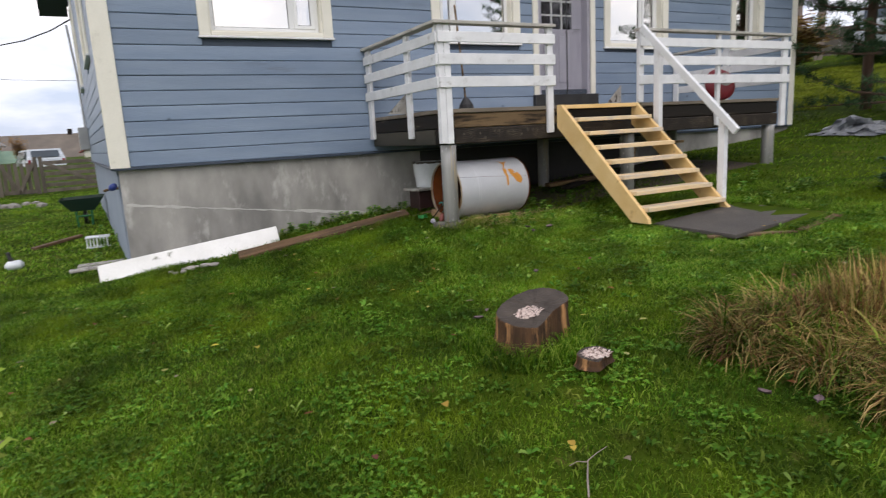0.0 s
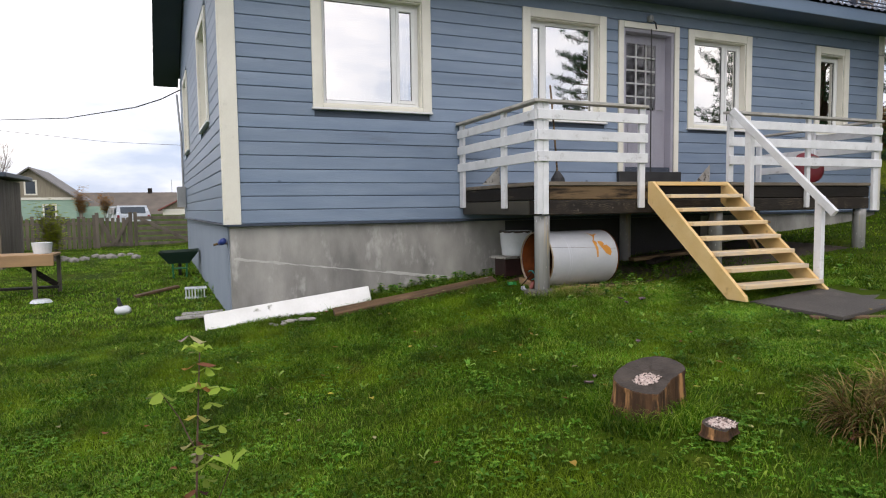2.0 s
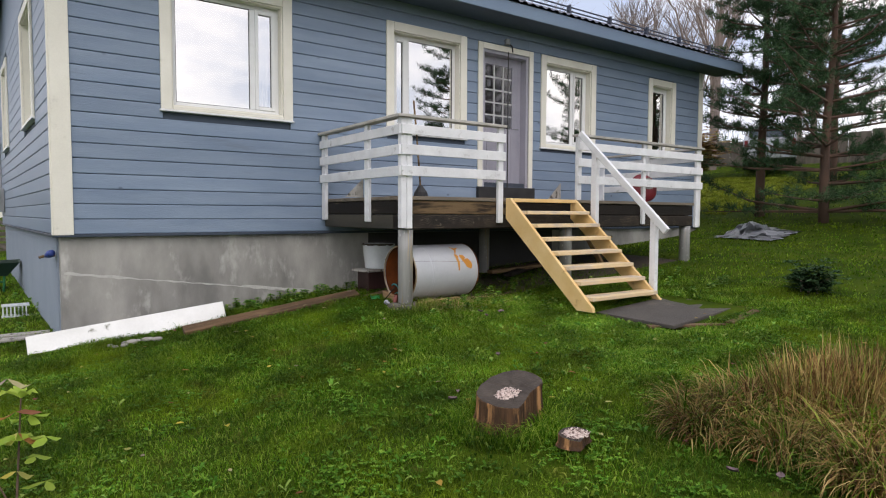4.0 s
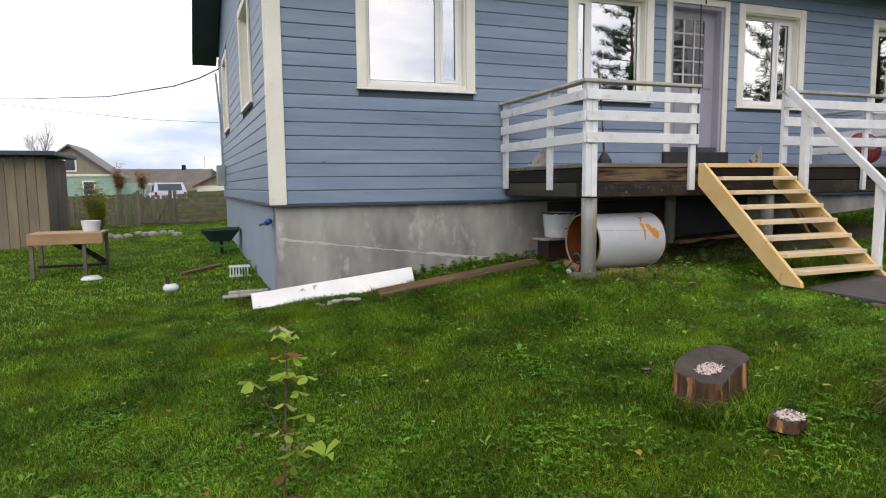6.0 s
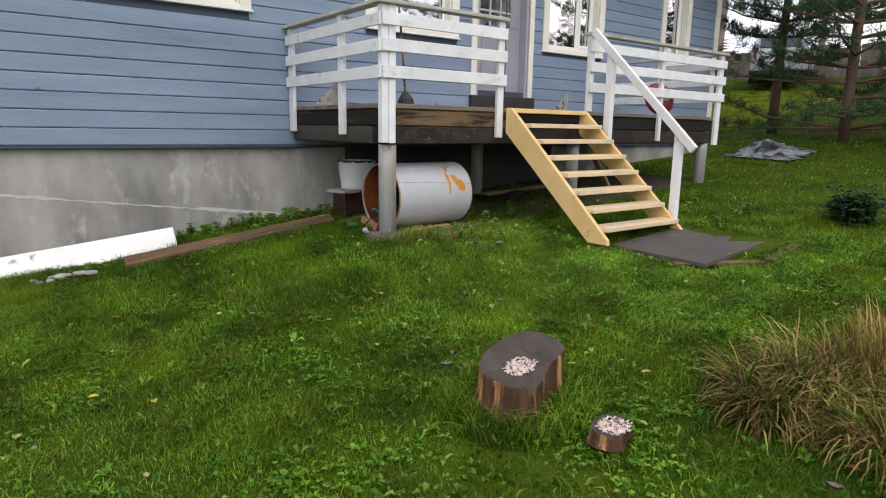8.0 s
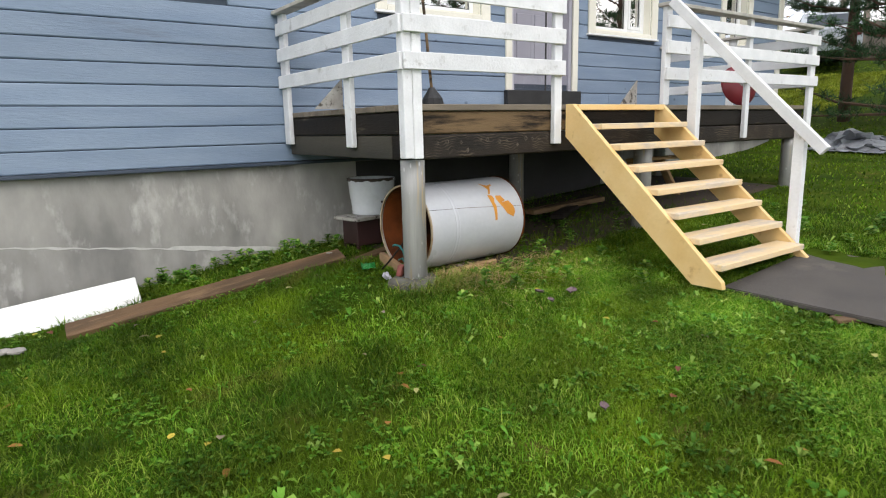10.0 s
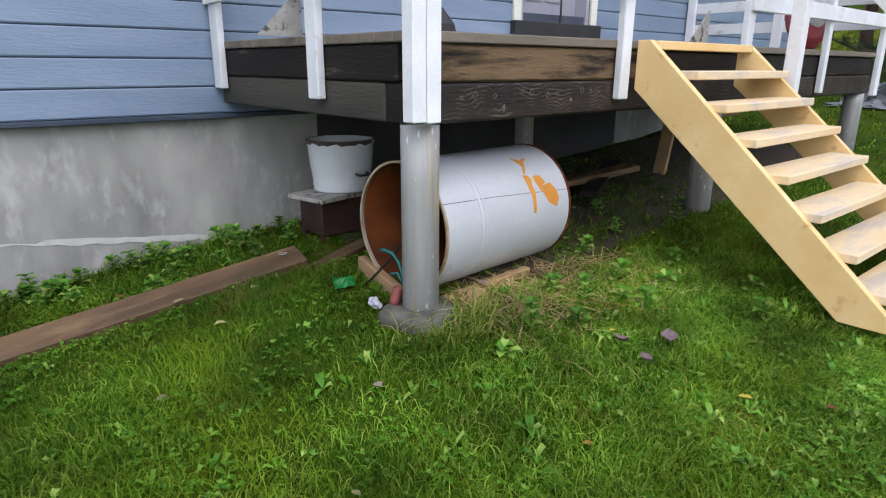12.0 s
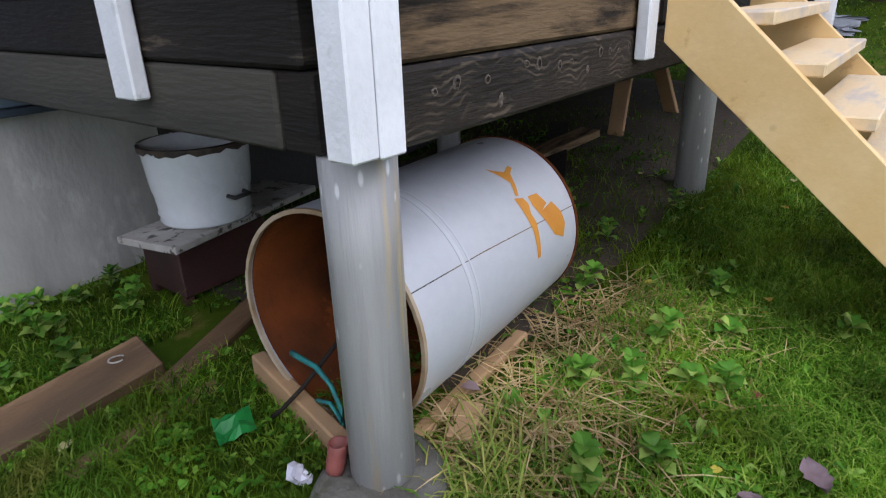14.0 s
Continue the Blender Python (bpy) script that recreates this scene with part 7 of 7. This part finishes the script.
def pine(seed, tall, spread, bare, label):
    """A pine round its own foot: tapered trunk, whorls of limbs, tufts of needles."""
    r = random.Random(seed)
    q = np.random.default_rng(seed)
    ob = thing("pine_tree", (0, 0, 0), label, "pine tree", "pines by the house")
    trunk = [(0.12 * math.sin(k * 0.9) * k / 10, 0.1 * math.cos(k * 0.7) * k / 10, tall * k / 10 - 0.1) for k in range(11)]
    part("trunk", tube(bmesh.new(), trunk, [0.012 * tall * (1 - 0.93 * k / 10) + 0.01 for k in range(11)], 12), BARK, ob, smooth=True)
    limbs = bmesh.new()
    tufts = []
    z = tall * bare
    while z < tall * 0.985:
        f = (z / tall - bare) / (1 - bare)
        for k in range(r.randint(4, 6)):
            a = r.uniform(0, 6.283)
            ln = spread * (1 - f) ** 0.75 * r.uniform(0.55, 1.1) + 0.25
            rise = r.uniform(0.0, 0.35) * ln + 0.35 * f * ln
            p0 = Vector((0, 0, z))
            p1 = p0 + Vector((math.cos(a), math.sin(a), 0)) * ln * 0.55 + Vector((0, 0, rise * 0.3))
            p2 = p0 + Vector((math.cos(a), math.sin(a), 0)) * ln + Vector((0, 0, rise))
            tube(limbs, [p0, p1, p2], [0.012 * ln + 0.008, 0.007 * ln + 0.005, 0.004], 5)
            m = int(3 + ln * 4)
            for i in range(m):
                s = 0.25 + 0.75 * (i + r.random()) / m
                b = p0.lerp(p1, s / 0.55) if s < 0.55 else p1.lerp(p2, (s - 0.55) / 0.45)
                side = Vector((-math.sin(a), math.cos(a), 0)) * r.uniform(-1, 1) * 0.34 * ln * (1.1 - s * 0.7)
                e = b + side + Vector((math.cos(a), math.sin(a), 0)) * 0.12 + Vector((0, 0, r.uniform(0.0, 0.18)))
                tube(limbs, [b, e], [0.006, 0.003], 3, False)
                for g in (0.45, 0.75, 1.0):
                    c = b.lerp(e, g)
                    tufts.append((c.x, c.y, c.z))
        z += tall * r.uniform(0.028, 0.045)
    part("crown_wood", limbs, BARK, ob)
    c = np.array(tufts)
    per = 15
    c = np.repeat(c, per, axis=0) + q.normal(0, 0.035, (len(c) * per, 3))
    d = q.normal(0, 1, c.shape) + np.array([0, 0, 0.55])
    d /= np.linalg.norm(d, axis=1)[:, None]
    w = np.cross(d, q.normal(0, 1, c.shape))
    w = w / np.linalg.norm(w, axis=1)[:, None] * 0.008
    ln = q.uniform(0.10, 0.19, (len(c), 1))
    v = np.stack([c - w, c + w, c + d * ln], 1).reshape(-1, 3)
    me = mesh_from("needles", v, np.arange(len(v)).reshape(-1, 3), NEEDLE)
    o = new("needles", me)
    o.parent = ob
    return ob


pine_a = pine(5, 8.5, 1.6, 0.24, "tall young pine with dark needles and a bare lower trunk")
pine_b = pine(9, 8.0, 2.5, 0.03, "dense dark green pine with low spreading limbs")
for ob, x, y, turn in ((pine_a, 14.6, 8.0, 20), (pine_b, 14.0, 6.3, 80)):
    ob.matrix_basis = pose(x, y, ground_z(x, y), 0, 0, turn)
for src, x, y, turn in ((pine_a, 19.5, 8.4, 150), (pine_a, 13.5, -2.2, 250), (pine_b, 17.5, 1.2, 310), (pine_a, 18.0, -6.0, 40), (pine_b, 24.0, 3.0, 10)):
    copy_thing(src, pose(x, y, ground_z(x, y), 0, 0, turn))


def bare_tree(seed, tall):
    r = random.Random(seed)
    ob = thing("bare_tree", (0, 0, 0), "leafless tree with fine grey-brown twigs", "bare tree", "bare trees behind the house")
    trunk, twigs = bmesh.new(), bmesh.new()

    def grow(p, d, ln, rad, level):
        e = p + d * ln
        mid = p + d * ln * 0.5 + Vector((r.uniform(-1, 1), r.uniform(-1, 1), 0)) * ln * 0.04
        tube(trunk if level < 2 else twigs, [p, mid, e], [rad, rad * 0.8, rad * 0.55], 6 if level < 2 else 3, False)
        if level == 4:
            return
        for k in range((7, 6, 5, 4)[level]):
            nd = (d + Vector((r.uniform(-1, 1), r.uniform(-1, 1), r.uniform(-0.15, 0.6))) * (0.55 + 0.12 * level)).normalized()
            grow(p + d * ln * r.uniform(0.45, 1.0), nd, ln * r.uniform(0.42, 0.68), rad * 0.42, level + 1)

    grow(Vector((0, 0, -0.2)), Vector((0.02, 0.01, 1)).normalized(), tall * 0.5, 0.014 * tall, 0)
    part("trunk", trunk, TWIG, ob)
    part("crown", twigs, TWIG, ob)
    return ob


bare = [bare_tree(3, 11), bare_tree(12, 12)]
for k, (x, y) in enumerate(((27, 22), (31, 23), (24, 24.5), (34, 21), (29, 19), (25, 15.5), (31, 14), (36, 17))):
    m = pose(x, y, ground_z(x, y), 0, 0, 47 * k)
    if k < 2:
        bare[k].matrix_basis = m
    else:
        copy_thing(bare[k % 2], m)
copy_thing(bare[0], pose(-9.5, 40, ground_z(-9.5, 40), 0, 0, 10) @ Matrix.Scale(0.45, 4))


def leafy_bush(name, x, y, rad, tall, mat, label, n, size):
    r = random.Random(int(x * 10))
    ob = thing(name, (x, y, ground_z(x, y)), label, "bush")
    z = ground_z(x, y)
    st = bmesh.new()
    rows = []
    for k in range(14):
        a = r.uniform(0, 6.28)
        e = (x + rad * 0.8 * math.cos(a) * r.random(), y + rad * 0.8 * math.sin(a) * r.random(), z + tall * r.uniform(0.6, 1.0))
        tube(st, [(x + 0.1 * math.cos(a), y + 0.1 * math.sin(a), z - 0.03), ((x + e[0]) / 2, (y + e[1]) / 2, z + tall * 0.5), e], [0.015, 0.01, 0.004], 5)
        for i in range(n // 14):
            f = r.uniform(0.3, 1.05)
            leaf_fan(rows, x + (e[0] - x) * f + r.gauss(0, rad * 0.18), y + (e[1] - y) * f + r.gauss(0, rad * 0.18), z + (e[2] - z) * f + r.gauss(0, 0.08), 3, size, size * 0.3, 0.02, r, r.uniform(0, 6))
    part("stems", st, TWIG, ob)
    me = leaves_object("leaves", rows, mat)
    me.transform(Matrix.Translation((-x, -y, -z)))
    o = new("leaves", me)
    o.parent = ob


leafy_bush("yellow_bush", -3.5, 18.4, 0.5, 1.45, BUSHLEAF, "yellowing green bush by the fence", 900, 0.07)
leafy_bush("autumn_bush", -9.2, 66, 1.0, 3.0, FARLEAF, "orange autumn bush by the barn", 900, 0.14)
leafy_bush("autumn_bush", -7.2, 66, 1.0, 2.3, FARLEAF, "thin orange autumn bush by the barn", 800, 0.14)
leafy_bush("small_pine_bush", 7.62, 3.74, 0.42, 0.24, NEEDLE, "small dark green seedling shrub on the slope", 300, 0.09)
leafy_bush("bank_bush", 21.5, 14.5, 1.6, 1.8, STRAW, "brown leafless shrubs on the bank", 900, 0.25)

# far woods
rnd = random.Random(15)
bm = bmesh.new()
for k in range(420):
    a = rnd.uniform(0, 6.283)
    d = rnd.uniform(260, 420)
    x, y, h = d * math.cos(a), d * math.sin(a), rnd.uniform(5, 11)
    z = ground_z(min(max(x, -60), 60), min(max(y, -60), 90))
    w = h * rnd.uniform(0.35, 0.7)
    base = [bm.verts.new((x + w * math.cos(q) * rnd.uniform(0.7, 1.2), y + w * math.sin(q) * rnd.uniform(0.7, 1.2), z - 1)) for q in (0, 1.05, 2.1, 3.14, 4.2, 5.2)]
    mid = [bm.verts.new((v.co.x * 1.0 + rnd.uniform(-1, 1), v.co.y + rnd.uniform(-1, 1), z + h * rnd.uniform(0.45, 0.75))) for v in base]
    tip = bm.verts.new((x + rnd.uniform(-1, 1), y, z + h))
    for i in range(6):
        bm.faces.new((base[i], base[(i + 1) % 6], mid[(i + 1) % 6], mid[i]))
        bm.faces.new((mid[i], mid[(i + 1) % 6], tip))
tagged(part("far_woods", bm, NEEDLE, None), "dark line of far woods on the horizon", "woods", kind="stuff")

# ---- siding boards ----
siding(front, "x", X0 + 0.005, X1 - 0.005, Y0, OPEN_FRONT, BLUE)
siding(side, "y", Y0 + 0.09, Y1, X0, OPEN_SIDE, BLUE_SIDE)


# the west end of the house runs a little off square
def splay(obs, k=0.05):
    for ob in obs:
        if ob.data is None:
            continue
        off = ob.matrix_world.translation if ob.parent is None else ORIGIN.get(root_of(ob).name, root_of(ob).location)
        for v in ob.data.vertices:
            wx, wy = v.co.x + off[0], v.co.y + off[1]
            if wx < X0 + 0.35 and wy > Y0:
                v.co.x -= k * (wy - Y0)


west = [side, *side.children_recursive] + [scene.objects[n] for n in ("foundation_west", "flashing_west", "barge_west", "gable_west", "roof", "roof_north")]
splay(west)
for n in ("window_5", "window_6"):
    ob = scene.objects[n]
    ORIGIN[ob.name] = Vector(ob.location)
    splay(ob.children_recursive)
for n in ("meter_box",):
    splay(scene.objects[n].children_recursive)
